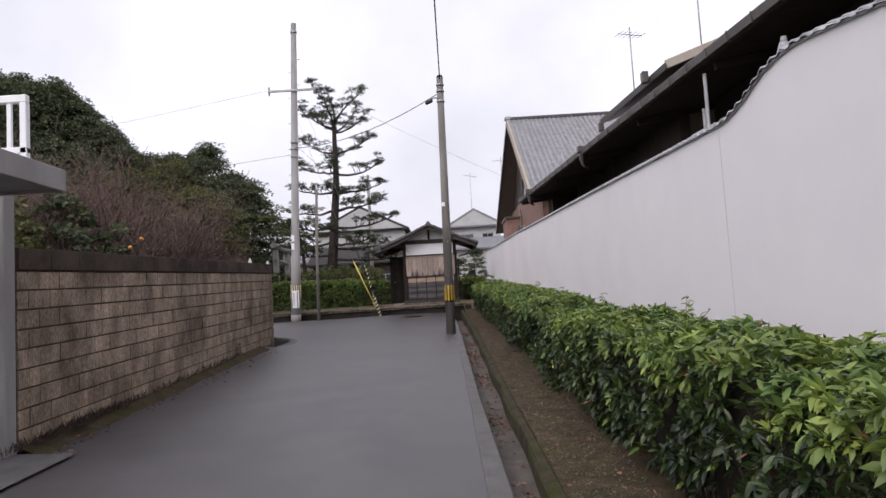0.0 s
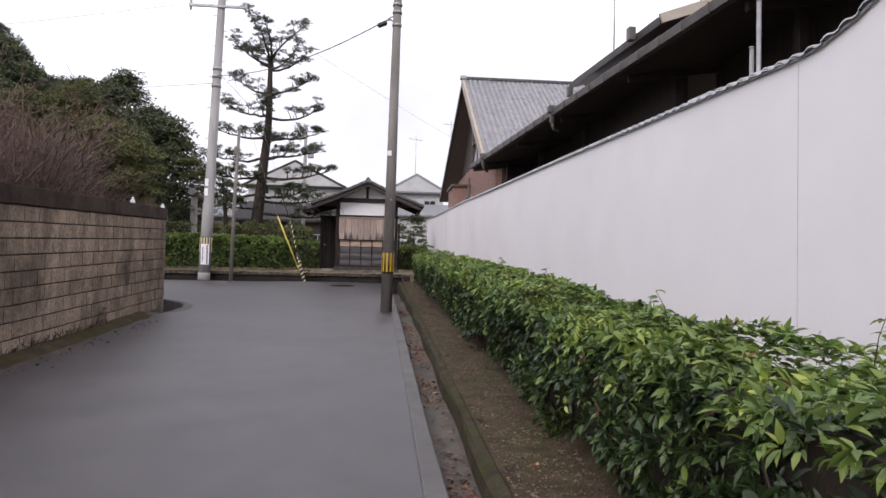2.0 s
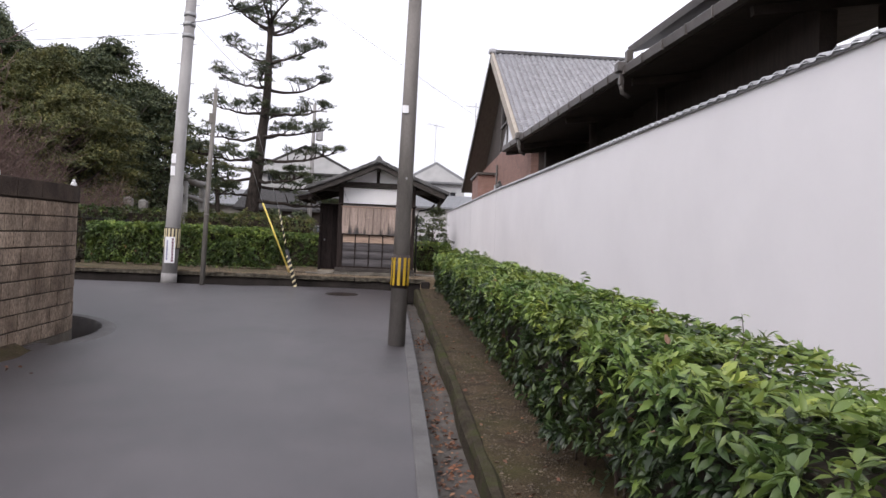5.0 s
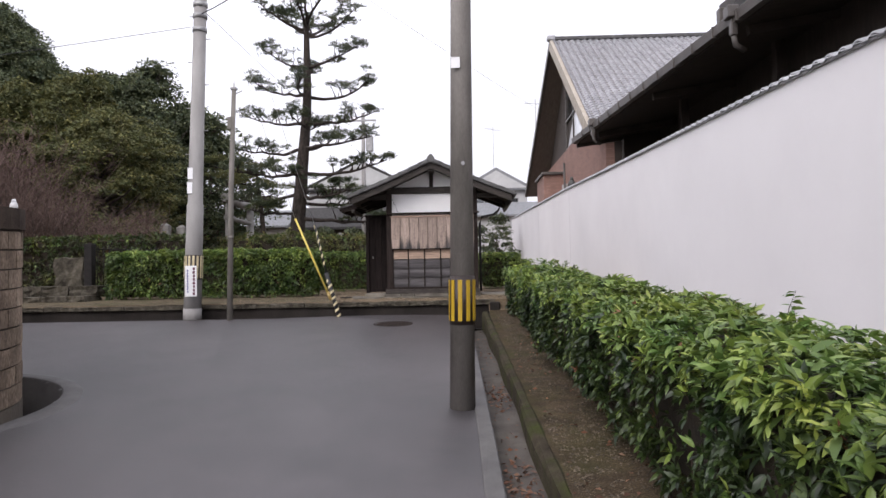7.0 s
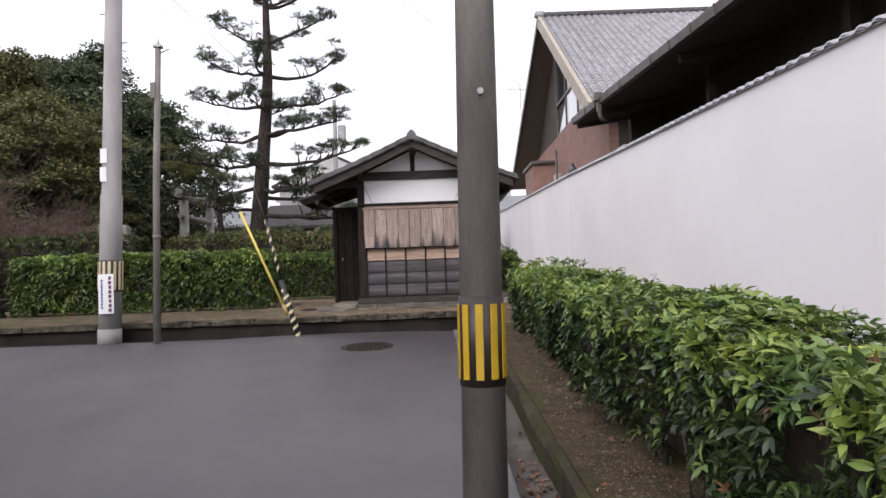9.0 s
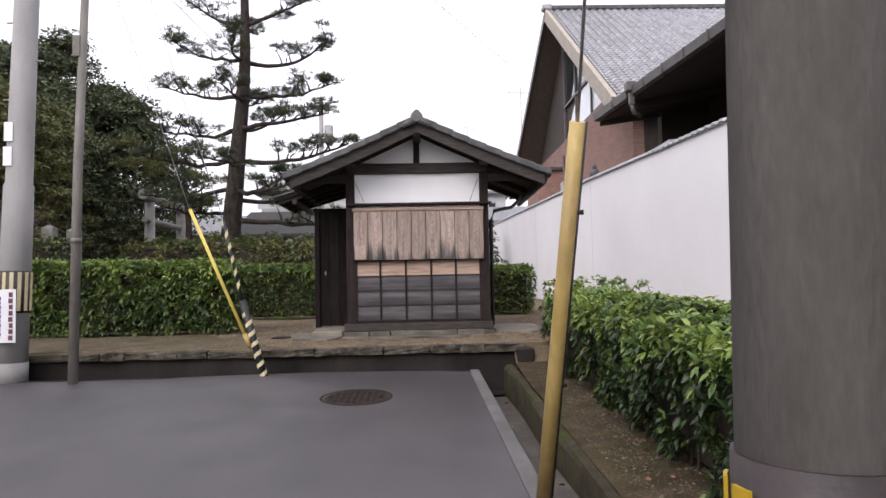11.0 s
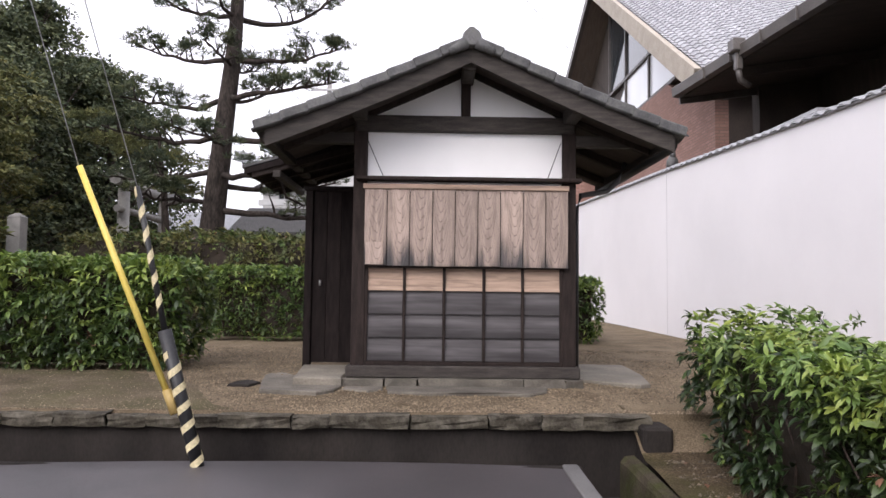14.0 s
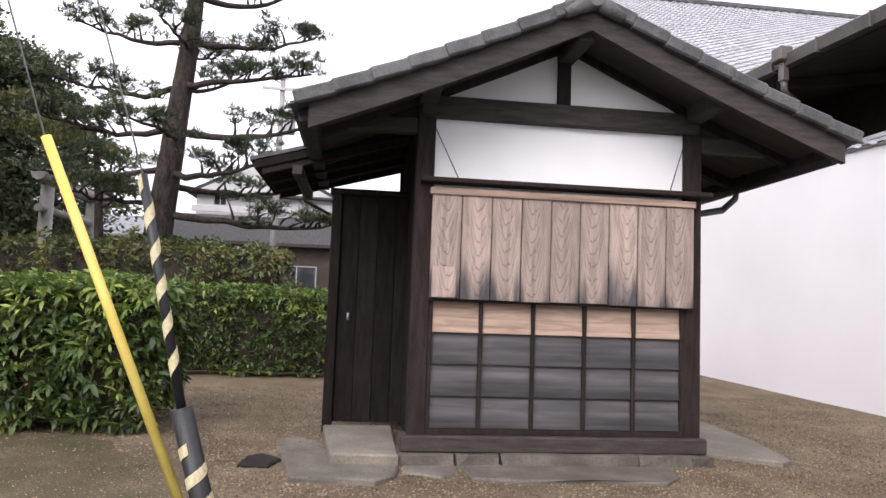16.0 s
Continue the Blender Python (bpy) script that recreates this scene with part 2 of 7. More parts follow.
M["old_yellow"] = mat("faded yellow plastic", (0.33, 0.225, 0.07), (0.47, 0.34, 0.12), 4, 0.5, 0.25, 40, fine=0.12, stain=(0.20, 0.13, 0.045), stain_scale=3.5, stain_amount=0.8, stretch=(1, 1, 0.25))
M["cream"] = mat("cream stripe", (0.55, 0.47, 0.28), (0.68, 0.6, 0.38), 8, 0.5, 0.1, 60)
M["white_paint"] = mat("white paint", (0.74, 0.74, 0.75), (0.82, 0.82, 0.83), 5, 0.5, 0.05, 90, fine=0.03)
M["red_ink"] = mat("dark red ink", (0.10, 0.035, 0.06), (0.16, 0.06, 0.09), 8, 0.6, 0)
M["blue_ink"] = mat("blue ink", (0.08, 0.09, 0.25), (0.12, 0.13, 0.32), 8, 0.6, 0)
M["iron"] = mat("rusty iron", (0.014, 0.010, 0.008), (0.036, 0.025, 0.020), 12, 0.75, 0.6, 90, metal=0.1, spec=0.25)
M["gate_iron"] = mat("black painted iron", (0.010, 0.009, 0.009), (0.022, 0.019, 0.018), 10, 0.7, 0.3, 60, spec=0.2)
M["brick"] = mat("brick wall", (0.27, 0.12, 0.085), (0.36, 0.165, 0.12), 3, 0.85, 0.3, 60, per=0.15, island=True)
M["brick_joint"] = mat("brick joint", (0.30, 0.22, 0.19), (0.36, 0.27, 0.23), 6, 0.9, 0.3, 60)
# Soffit brown; on the house's recessed walls it paints their shade.
M["soffit"] = mat("dark brown of soffits and shaded walls", (0.035, 0.026, 0.022), (0.06, 0.046, 0.038), 2, 0.8, 0.2, 30, stretch=(1, 5, 1))
M["fascia"] = mat("brown metal gutter", (0.06, 0.052, 0.048), (0.10, 0.088, 0.08), 3, 0.45, 0.1, 50)
M["verge"] = mat("tan verge board", (0.34, 0.295, 0.24), (0.42, 0.37, 0.31), 3, 0.7, 0.1, 50)
M["glass"] = mat("window glass", (0.02, 0.025, 0.03), (0.04, 0.045, 0.05), 1, 0.04, 0, 10, fine=0, spec=1.0)
# White base colour stands in for the sky mirrored in the panes.
M["pale_glass"] = mat("glass painted sky-white", (0.74, 0.76, 0.80), (0.80, 0.82, 0.85), 1, 0.1, 0, 10, fine=0)
M["bark"] = mat("bark", (0.035, 0.026, 0.022), (0.09, 0.07, 0.058), 6, 0.95, 1.0, 22, stretch=(2, 2, 0.6), fine=0.4)
M["pine_bark"] = mat("pine bark", (0.020, 0.016, 0.014), (0.062, 0.050, 0.043), 6, 0.95, 1.0, 18, stretch=(2, 2, 0.7), fine=0.45, spec=0.2)
M["dull_hedge"] = leaf_mat("dull hedge leaves", (0.035, 0.040, 0.020), (0.068, 0.078, 0.034), (0.12, 0.14, 0.050), 0.7)
M["twig"] = mat("twigs", (0.045, 0.031, 0.026), (0.105, 0.074, 0.062), 9, 0.9, 0.3, 40)
M["red_twig"] = mat("bare reddish twigs", (0.10, 0.064, 0.053), (0.17, 0.112, 0.093), 2, 0.9, 0.2, 40)
# Brown of twigs, darkened to paint the shade between the leaves.
M["hedge_core"] = mat("shade-dark hedge inside", (0.018, 0.013, 0.009), (0.042, 0.030, 0.020), 6, 0.95, 0.8, 30)
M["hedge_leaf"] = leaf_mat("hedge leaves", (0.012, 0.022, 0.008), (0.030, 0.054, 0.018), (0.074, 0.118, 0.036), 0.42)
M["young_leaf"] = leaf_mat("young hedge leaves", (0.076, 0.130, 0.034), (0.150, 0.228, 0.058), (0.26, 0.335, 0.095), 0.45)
M["clip_leaf"] = leaf_mat("clipped hedge leaves", (0.024, 0.044, 0.012), (0.066, 0.112, 0.027), (0.15, 0.21, 0.05), 0.5)
M["tree_leaf"] = leaf_mat("evergreen leaves", (0.050, 0.064, 0.040), (0.082, 0.102, 0.060), (0.122, 0.146, 0.080), 0.85, 0.22)
M["olive_leaf"] = leaf_mat("olive leaves", (0.070, 0.078, 0.034), (0.112, 0.120, 0.050), (0.165, 0.17, 0.072), 0.8, 0.25)
M["needle"] = leaf_mat("pine needles", (0.030, 0.044, 0.026), (0.060, 0.080, 0.045), (0.11, 0.13, 0.072), 0.6, 0.2)
M["dead_leaf"] = leaf_mat("fallen leaves", (0.08, 0.035, 0.02), (0.16, 0.075, 0.05), (0.26, 0.15, 0.10), 0.8, 0.0)
M["orange"] = mat("orange peel", (0.55, 0.19, 0.02), (0.65, 0.25, 0.03), 8, 0.45, 0.2, 150)
M["cable"] = mat("cable", (0.02, 0.02, 0.022), (0.03, 0.03, 0.032), 8, 0.6, 0)
M["dull_wall"] = mat("dull house wall", (0.20, 0.185, 0.165), (0.28, 0.26, 0.235), 1.5, 0.85, 0.1, 40, fine=0.05)
M["joint"] = mat("wall joint", (0.46, 0.45, 0.46), (0.52, 0.51, 0.52), 5, 0.9, 0)
M["far_wall"] = mat("far house wall", (0.42, 0.42, 0.42), (0.52, 0.52, 0.515), 1.5, 0.85, 0.1, 40, fine=0.05)
M["dark_roof"] = mat("dark house roof", (0.035, 0.034, 0.034), (0.075, 0.072, 0.070), 3, 0.85, 0.4, 20, stretch=(8, 1, 1), spec=0.15)
M["far_roof"] = mat("far house roof", (0.15, 0.155, 0.165), (0.24, 0.245, 0.255), 2, 0.55, 0.3, 20, stretch=(8, 1, 1))


# ---- mesh helpers ----
def road_z(y):
    return float(np.interp(y, [-60, -14, -9, -4, 0, 4, 9.12, 16.9, 30], [-0.7, -0.5, -0.42, -0.28, -0.12, 0.06, 0.293, 0.74, 0.74]))


def mesh(name, verts, faces, material, parent=None, label="", smooth=False):
    me = bpy.data.meshes.new(name)
    me.from_pydata([tuple(map(float, v)) for v in verts], [], [tuple(map(int, f)) for f in faces])
    me.update()
    me.materials.append(material)
    if smooth:
        me.polygons.foreach_set("use_smooth", [True] * len(me.polygons))
    ob = new(name, me)
    ob.parent = parent
    if label:
        tagged(ob, label)
    return ob


def part(name, bm, material, parent=None, label="", smooth=False):
    me = bpy.data.meshes.new(name)
    bmesh.ops.recalc_face_normals(bm, faces=bm.faces)
    bm.to_mesh(me)
    bm.free()
    me.materials.append(material)
    if smooth:
        me.polygons.foreach_set("use_smooth", [True] * len(me.polygons))
    ob = new(name, me)
    ob.parent = parent
    if label:
        tagged(ob, label)
    return ob


def thing(name, label, category, group="", kind=""):
    return tagged(new(name), label, category, group, kind)


def box(bm, x0, x1, y0, y1, z0, z1, bevel=0.0, m=None):
    vs = [bm.verts.new((x, y, z)) for x in (x0, x1) for y in (y0, y1) for z in (z0, z1)]
    fs = [bm.faces.new([vs[i] for i in f]) for f in ((0, 1, 3, 2), (4, 6, 7, 5), (0, 4, 5, 1), (2, 3, 7, 6), (0, 2, 6, 4), (1, 5, 7, 3))]
    if m is not None:
        for v in vs:
            v.co = m @ v.co
    if bevel:
        bmesh.ops.bevel(bm, geom=list({e for f in fs for e in f.edges}), offset=bevel, segments=1, affect="EDGES")
    return vs


def boxed(name, dims, material, parent=None, bevel=0.004, label="", m=None):
    bm = bmesh.new()
    box(bm, *dims, bevel=bevel, m=m)
    return part(name, bm, material, parent, label)


def prism(bm, outline, axis, a, b):
    """A flat outline pushed from a to b along an axis; the outline's pairs are the other two axes in order."""
    def at(p, q):
        return {"x": (q, p[0], p[1]), "y": (p[0], q, p[1]), "z": (p[0], p[1], q)}[axis]
    lo = [bm.verts.new(at(p, a)) for p in outline]
    hi = [bm.verts.new(at(p, b)) for p in outline]
    n = len(outline)
    bm.faces.new(lo)
    bm.faces.new(hi[::-1])
    for i in range(n):
        bm.faces.new((lo[i], hi[i], hi[(i + 1) % n], lo[(i + 1) % n]))


def prismed(name, outline, axis, a, b, material, parent=None, label=""):
    bm = bmesh.new()
    prism(bm, outline, axis, a, b)
    return part(name, bm, material, parent, label)


def tube_data(points, radii, sides=8):
    """Verts and faces of a round bar through the points."""
    pts = [Vector(p) for p in points]
    verts, faces = [], []
    for i, p in enumerate(pts):
        d = (pts[min(i + 1, len(pts) - 1)] - pts[max(i - 1, 0)]).normalized()
        u = d.cross(Vector((0, 0, 1)) if abs(d.z) < 0.9 else Vector((1, 0, 0))).normalized()
        w = d.cross(u)
        for k in range(sides):
            a = 2 * math.pi * k / sides
            verts.append(p + radii[i] * (math.cos(a) * u + math.sin(a) * w))
    for i in range(len(pts) - 1):
        for k in range(sides):
            k2 = (k + 1) % sides
            faces.append((i * sides + k, i * sides + k2, (i + 1) * sides + k2, (i + 1) * sides + k))
    faces.append(tuple(range(sides))[::-1])
    faces.append(tuple((len(pts) - 1) * sides + k for k in range(sides)))
    return verts, faces


def tube(name, points, radii, material, parent=None, sides=8, label="", smooth=True):
    if not isinstance(radii, (list, tuple)):
        radii = [radii] * len(points)
    v, f = tube_data(points, radii, sides)
    ob = mesh(name, v, f, material, parent, label)
    if smooth:
        for poly in ob.data.polygons:
            poly.use_smooth = len(poly.vertices) == 4
    return ob


def tubes(name, bars, material, parent=None, sides=5, label=""):
    """Many bars, each (points, radii), in one mesh."""
    V, F = [], []
    for pts, radii in bars:
        v, f = tube_data(pts, radii, sides)
        F += [tuple(i + len(V) for i in q) for q in f]
        V += v
    return mesh(name, V, F, material, parent, label, smooth=True)


def leaves(name, at, out, size, material, parent=None, label="", wide=0.42, droop=0.25, spread=0.9, seed=1, shape="fold"):
    """Pointed leaves at the points, growing along out, with some scatter: full (curved), fold or plain."""
    rng = np.random.default_rng(seed)
    n = len(at)
    at, out = np.asarray(at, float), np.asarray(out, float)
    d = out + rng.normal(0, spread, (n, 3)) * 0.6
    d[:, 2] -= droop
    d /= np.linalg.norm(d, axis=1)[:, None] + 1e-9
    up = out * 0.8 + rng.normal(0, 0.45, (n, 3)) + np.array([0, 0, 0.9])
    side = np.cross(d, up)
    side /= np.linalg.norm(side, axis=1)[:, None] + 1e-9
    nor = np.cross(side, d)
    s = (np.asarray(size) * rng.uniform(0.65, 1.3, n))[:, None]
    w = wide * rng.uniform(0.8, 1.2, n)[:, None] * s

    def spot_on(f, sd, bend, lift):
        return at + d * s * f + side * w * sd + nor * s * (lift - bend * 0.30)

    if shape == "full":
        pts = [spot_on(0, 0, 0, 0), spot_on(0.22, 0.36, 0.03, 0.05), spot_on(0.22, 0, 0.03, 0), spot_on(0.22, -0.36, 0.03, 0.05), spot_on(0.55, 0.46, 0.22, 0.06), spot_on(0.55, 0, 0.22, 0), spot_on(0.55, -0.46, 0.22, 0.06), spot_on(0.83, 0.2, 0.55, 0.03), spot_on(0.83, -0.2, 0.55, 0.03), spot_on(1, 0, 0.9, 0)]
        tri = [(0, 2, 1), (0, 3, 2), (1, 2, 5), (1, 5, 4), (2, 3, 6), (2, 6, 5), (4, 5, 7), (5, 6, 8), (7, 5, 8), (7, 8, 9)]
    elif shape == "fold":
        pts = [spot_on(0, 0, 0, 0), spot_on(0.42, 0.5, 0.15, 0.08), spot_on(1, 0, 0.5, 0), spot_on(0.42, -0.5, 0.15, 0.08), spot_on(0.45, 0, 0.15, 0)]
        tri = [(0, 4, 1), (1, 4, 2), (2, 4, 3), (3, 4, 0)]
    else:
        pts = [spot_on(0, 0, 0, 0), spot_on(0.45, 0.5, 0, 0), spot_on(1, 0, 0.4, 0), spot_on(0.45, -0.5, 0, 0)]
        tri = [(0, 1, 2), (0, 2, 3)]
    m = len(pts)
    V = np.stack(pts, 1).reshape(-1, 3)
    F = (np.arange(n)[:, None, None] * m + np.array(tri)[None]).reshape(-1, 3)
    me = bpy.data.meshes.new(name)
    me.vertices.add(len(V))
    me.vertices.foreach_set("co", V.astype(np.float32).ravel())
    me.loops.add(len(F) * 3)
    me.loops.foreach_set("vertex_index", F.astype(np.int32).ravel())
    me.polygons.add(len(F))
    me.polygons.foreach_set("loop_start", np.arange(0, len(F) * 3, 3, dtype=np.int32))
    if shape == "full":
        me.polygons.foreach_set("use_smooth", np.ones(len(F), dtype=bool))
    me.update(calc_edges=True)
    me.materials.append(material)
    ob = new(name, me)
    ob.parent = parent
    tagged(ob, label, kind="stuff")
    return ob


def strip(name, sections, material, label="", kind="structure", parent=None, smooth=False):
    """A sheet or bar lofted through cross-sections of equal point count."""
    n = len(sections[0])
    V = [p for s in sections for p in s]
    F = [(i * n + k, i * n + k + 1, (i + 1) * n + k + 1, (i + 1) * n + k) for i in range(len(sections) - 1) for k in range(n - 1)]
    ob = mesh(name, V, F, material, parent, smooth=smooth)
    return tagged(ob, label, kind=kind)


# ---- ground, road, kerb ----
DC = (-6.3, 9.2)


def in_drain(x, y):
    """The open slot between the rounded wall corner and the road."""
    d, a = math.hypot(x - DC[0], y - DC[1]), math.atan2(y - DC[1], x - DC[0])
    return -0.42 < a < 1.5 and d < 1.93


XS = [-60, -30, -12, -7.6] + [-7.2 + 0.1 * i for i in range(36)] + [-3.6, -3, -2, -1, 0.05]
YS = [-60, -40, -25, -16] + [y * 1.0 for y in range(-14, 7)] + [7.5] + [8.0 + 0.1 * i for i in range(36)] + [12, 13, 14, 15, 16, 16.9]


def kerb_l(y):
    """The lane's side of the kerb."""
    return float(np.interp(y, [-4, 2, 8, 12.1, 16.9], [0.055, 0.045, 0.02, -0.02, -0.125]))


def kerb_r(y):
    return float(np.interp(y, [-4, 0, 8, 12.1, 16.9], [0.235, 0.187, 0.158, 0.11, -0.005]))


def edge_x(y):
    """Face of the bed's edging."""
    return float(np.interp(y, [-4, 6.5, 9, 11, 16.9], [0.475, 0.468, 0.448, 0.425, 0.335]))


def crown_z(x, y):
    return road_z(y) + 0.03 * max(0.0, 1 - ((x + 2) / 2.0) ** 2)


V = [(x if x < 0 else kerb_l(y) + 0.01, y, crown_z(x, y)) for y in YS for x in XS]
nx = len(XS)
F = [(r * nx + c, r * nx + c + 1, (r + 1) * nx + c + 1, (r + 1) * nx + c) for r in range(len(YS) - 1) for c in range(nx - 1) if not in_drain((XS[c] + XS[c + 1]) / 2, (YS[r] + YS[r + 1]) / 2)]
tagged(mesh("road", V, F, M["asphalt"], smooth=True), "smooth dark grey asphalt lane rising gently", kind="structure")


KY = [-30 + i for i in range(47)] + [16.9]


def kerb_bar(y):
    a, b, z = kerb_l(y), kerb_r(y), road_z(y)
    return [(a, y, z - 0.05), (a, y, z + 0.012), (a + 0.012, y, z + 0.02), (b - 0.012, y, z + 0.02), (b - 0.002, y, z + 0.01), (b, y, z - 0.4)]


def edging_bar(y):
    e, z, n = edge_x(y), road_z(y), lambda k, q: noise.noise((y * k, q, 0))
    return [(e - 0.005 + 0.012 * math.sin(y * 2.1), y, z - 0.4), (e + 0.014 * math.sin(y * 2.1), y, z + 0.015 + 0.012 * n(3, 0)), (e + 0.02 + 0.01 * n(2, 5), y, z + 0.055 + 0.014 * n(2.3, 2)), (e + 0.085 + 0.014 * n(2.7, 9), y, z + 0.062 + 0.014 * n(1.9, 4)), (e + 0.14, y, z + 0.02)]


strip("kerb", [kerb_bar(y) for y in KY], M["kerb"], "low worn concrete kerb along the lane")

def gutter_z(y):
    return road_z(y) - float(np.interp(y, [9, 13, 16.9], [0.13, 0.20, 0.32]))


strip("gutter", [[(kerb_r(y) - 0.01, y, gutter_z(y)), ((kerb_r(y) + edge_x(y)) / 2, y, gutter_z(y) - 0.01), (edge_x(y) + 0.03, y, gutter_z(y))] for y in KY], M["gutter"], "open concrete gutter with fallen leaves")
strip("mossy_edging", [edging_bar(y) for y in [-30 + 0.2 * i for i in range(236)]], M["moss"], "rough mossy concrete edging of the planting bed")


def plat_z(x, y):
    return float(np.interp(y, [17.2, 18.2, 19, 30, 90], [1.045, 1.085, 1.11, 1.2, 1.2])) + 0.012 * noise.noise((x * 1.3, y * 1.3, 3))


def soil_z(x, y):
    if y > 16.95:
        k = min(1.0, (y - 16.95) / 0.4)
        return (1 - k) * soil_z(x, 16.9) + k * (plat_z(x, max(y, 17.2)) + 0.012)
    base = road_z(y) + 0.045 + 0.03 * max(0.0, x - 0.5) + 0.05 * max(0.0, min(y, 17.3) - 13) * max(0.0, min(1.0, (x - 1.5) / 2))
    return base + 0.022 * noise.noise((x * 1.7, y * 1.7, 0)) + 0.012 * noise.noise((x * 7, y * 7, 2))


SX = [0.48, 0.56, 0.7, 0.9, 1.1, 1.4, 1.8, 2.4, 3.0, 3.6, 4.2]
strip("bed_ground", [[(max(x, edge_x(y) + 0.09 + 0.05 * k), y, soil_z(x, y)) for k, x in enumerate(SX)] for y in [-30 + 1.0 * i for i in range(20)] + [-9.8 + 0.2 * i for i in range(134)] + [16.9, 17.0]], M["soil"], "brown gravelly soil under the clipped hedge", smooth=True)
strip("yard_slope", [[(x, y, soil_z(x, y)) for x in SX] for y in (17.0, 17.1, 17.2, 17.3, 17.4, 17.6)], M["sand"], "yellowish gravel sloping from the yard to the bed", smooth=True)


PX = [-900, -200, -60, -30, -20, -14] + [-12 + 0.5 * i for i in range(27)] + [2.5, 3.5, 4, 6, 10, 20, 60, 200, 900]
PY = [17.27, 17.4, 17.6, 17.9, 18.2, 18.5, 19, 19.5, 20, 20.5, 21, 22, 23, 25, 28, 33, 45, 80, 200, 900]
strip("ground", [[(x, 17.26, 0.6) for x in PX]] + [[(x, y, plat_z(x, y)) for x in PX] for y in PY], M["sand"], "pale gravelly ground of the raised yard", smooth=True)
strip("ground_below", [[(x, y, road_z(y) - 0.6) for x in (-900, 0, 900)] for y in (-900, -60, -14, 0, 9, 17.0, 900)], M["soil"], "bare earth under the lane")

def damp_edge(x):
    return 17.31 + float(np.interp(x, [-12, -4.2, -3.3, -2.6], [2.0, 1.85, 1.0, 0.0])) + 0.26 * noise.noise((x * 2.3, 0, 4)) + 0.12 * noise.noise((x * 7, 0, 1))


strip("damp_soil", [[(x, y, plat_z(x, y) + 0.006) for y in [17.31 + max(0.02, damp_edge(x) - 17.31) * k / 8 for k in range(9)]] for x in [-12 + 0.1 * k for k in range(95)]], M["damp_soil"], "damp mossy brown soil before the yard hedge", smooth=True)

# retaining edge of the yard: damp ditch wall, coloured dark for its shade, with rough coping stones
ditch = tagged(new("ditch_wall"), "damp concrete ditch wall, shade put into its dark colour, with rough coping stones", kind="structure")
strip("ditch_floor", [[(x, 16.85, road_z(16.9) - 0.3), (x, 17.3, road_z(16.9) - 0.3)] for x in (-60, -5, 0.9)], M["dark_concrete"], "damp ditch floor with its shade put into the colour")
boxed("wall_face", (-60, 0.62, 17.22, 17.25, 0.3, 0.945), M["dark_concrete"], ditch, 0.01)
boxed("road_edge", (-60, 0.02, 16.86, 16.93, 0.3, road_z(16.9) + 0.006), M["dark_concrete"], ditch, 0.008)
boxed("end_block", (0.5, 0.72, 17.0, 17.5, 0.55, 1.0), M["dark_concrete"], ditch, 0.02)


def rough_stone(name, x0, x1, y0, y1, z0, z1, material, parent, seed, rag=0.02):
    rng = random.Random(seed)
    bm = bmesh.new()
    vs = box(bm, x0, x1, y0, y1, z0, z1)
    bmesh.ops.subdivide_edges(bm, edges=bm.edges[:], cuts=2, use_grid_fill=True)
    for v in bm.verts:
        v.co += Vector((rng.uniform(-rag, rag), rng.uniform(-rag, rag), rng.uniform(-rag, rag) * 0.6))
    return part(name, bm, material, parent)


rng = random.Random(5)
x, i = -12.0, 0
while x < 0.6:
    w = rng.uniform(0.28, 0.62)
    rough_stone("coping_stone", x, min(x + w, 0.62) - 0.008, 17.14 + rng.uniform(0, 0.025), 17.29, 0.948, 1.04 + rng.uniform(-0.012, 0.012), M["coping_stone"], ditch, i, 0.013)
    x += w
    i += 1
boxed("far_coping", (-60, -12.0, 17.16, 17.29, 0.948, 1.04), M["coping_stone"], ditch, 0.01)

# manhole
mh = thing("manhole_cover", "round rusty iron manhole cover set in asphalt", "manhole cover")
mx, my = -1.41, 15.47
mz = road_z(my)
tilt = pose(mx, my, mz + 0.012, 3.2, 0, 0)


def disc(bm, r0, r1, z0, z1, n=40, m=None):
    ring = []
    for k in range(n):
        a = 2 * math.pi * k / n
        ring.append([bm.verts.new((m @ Vector((r * math.cos(a), r * math.sin(a), z))) if m else (r * math.cos(a), r * math.sin(a), z)) for r, z in ((r0, z0), (r0, z1), (r1, z1), (r1, z0))])
    for k in range(n):
        for j in range(3):
            bm.faces.new((ring[k][j], ring[k][j + 1], ring[(k + 1) % n][j + 1], ring[(k + 1) % n][j]))


bm = bmesh.new()
disc(bm, 0.001, 0.335, -0.02, 0.016, 40, tilt)
part("lid", bm, M["iron"], mh)
bm = bmesh.new()
disc(bm, 0.345, 0.38, -0.02, 0.018, 40, tilt)
part("rim", bm, M["iron"], mh)
bm = bmesh.new()
for a in range(-4, 5):
    for b in range(-4, 5):
        if math.hypot(a, b) < 4.3:
            box(bm, a * 0.066 - 0.022, a * 0.066 + 0.022, b * 0.066 - 0.012, b * 0.066 + 0.012, 0.015, 0.022, m=tilt)
tagged(part("tread", bm, M["iron"], mh), kind="stuff")

# ---- white boundary wall ----
def wall_x(y):
    return 3.95 - 0.0172 * (y - 1.05)


def wall_top(y):
    return float(np.interp(y, [-30, -3, -1.3, -0.9, -0.4, 0.2, 0.7, 1.1, 10, 20, 25.4, 46], [2.6, 3.62, 3.86, 3.87, 3.80, 3.60, 3.50, 3.49, 3.84, 4.20, 4.42, 5.02]))


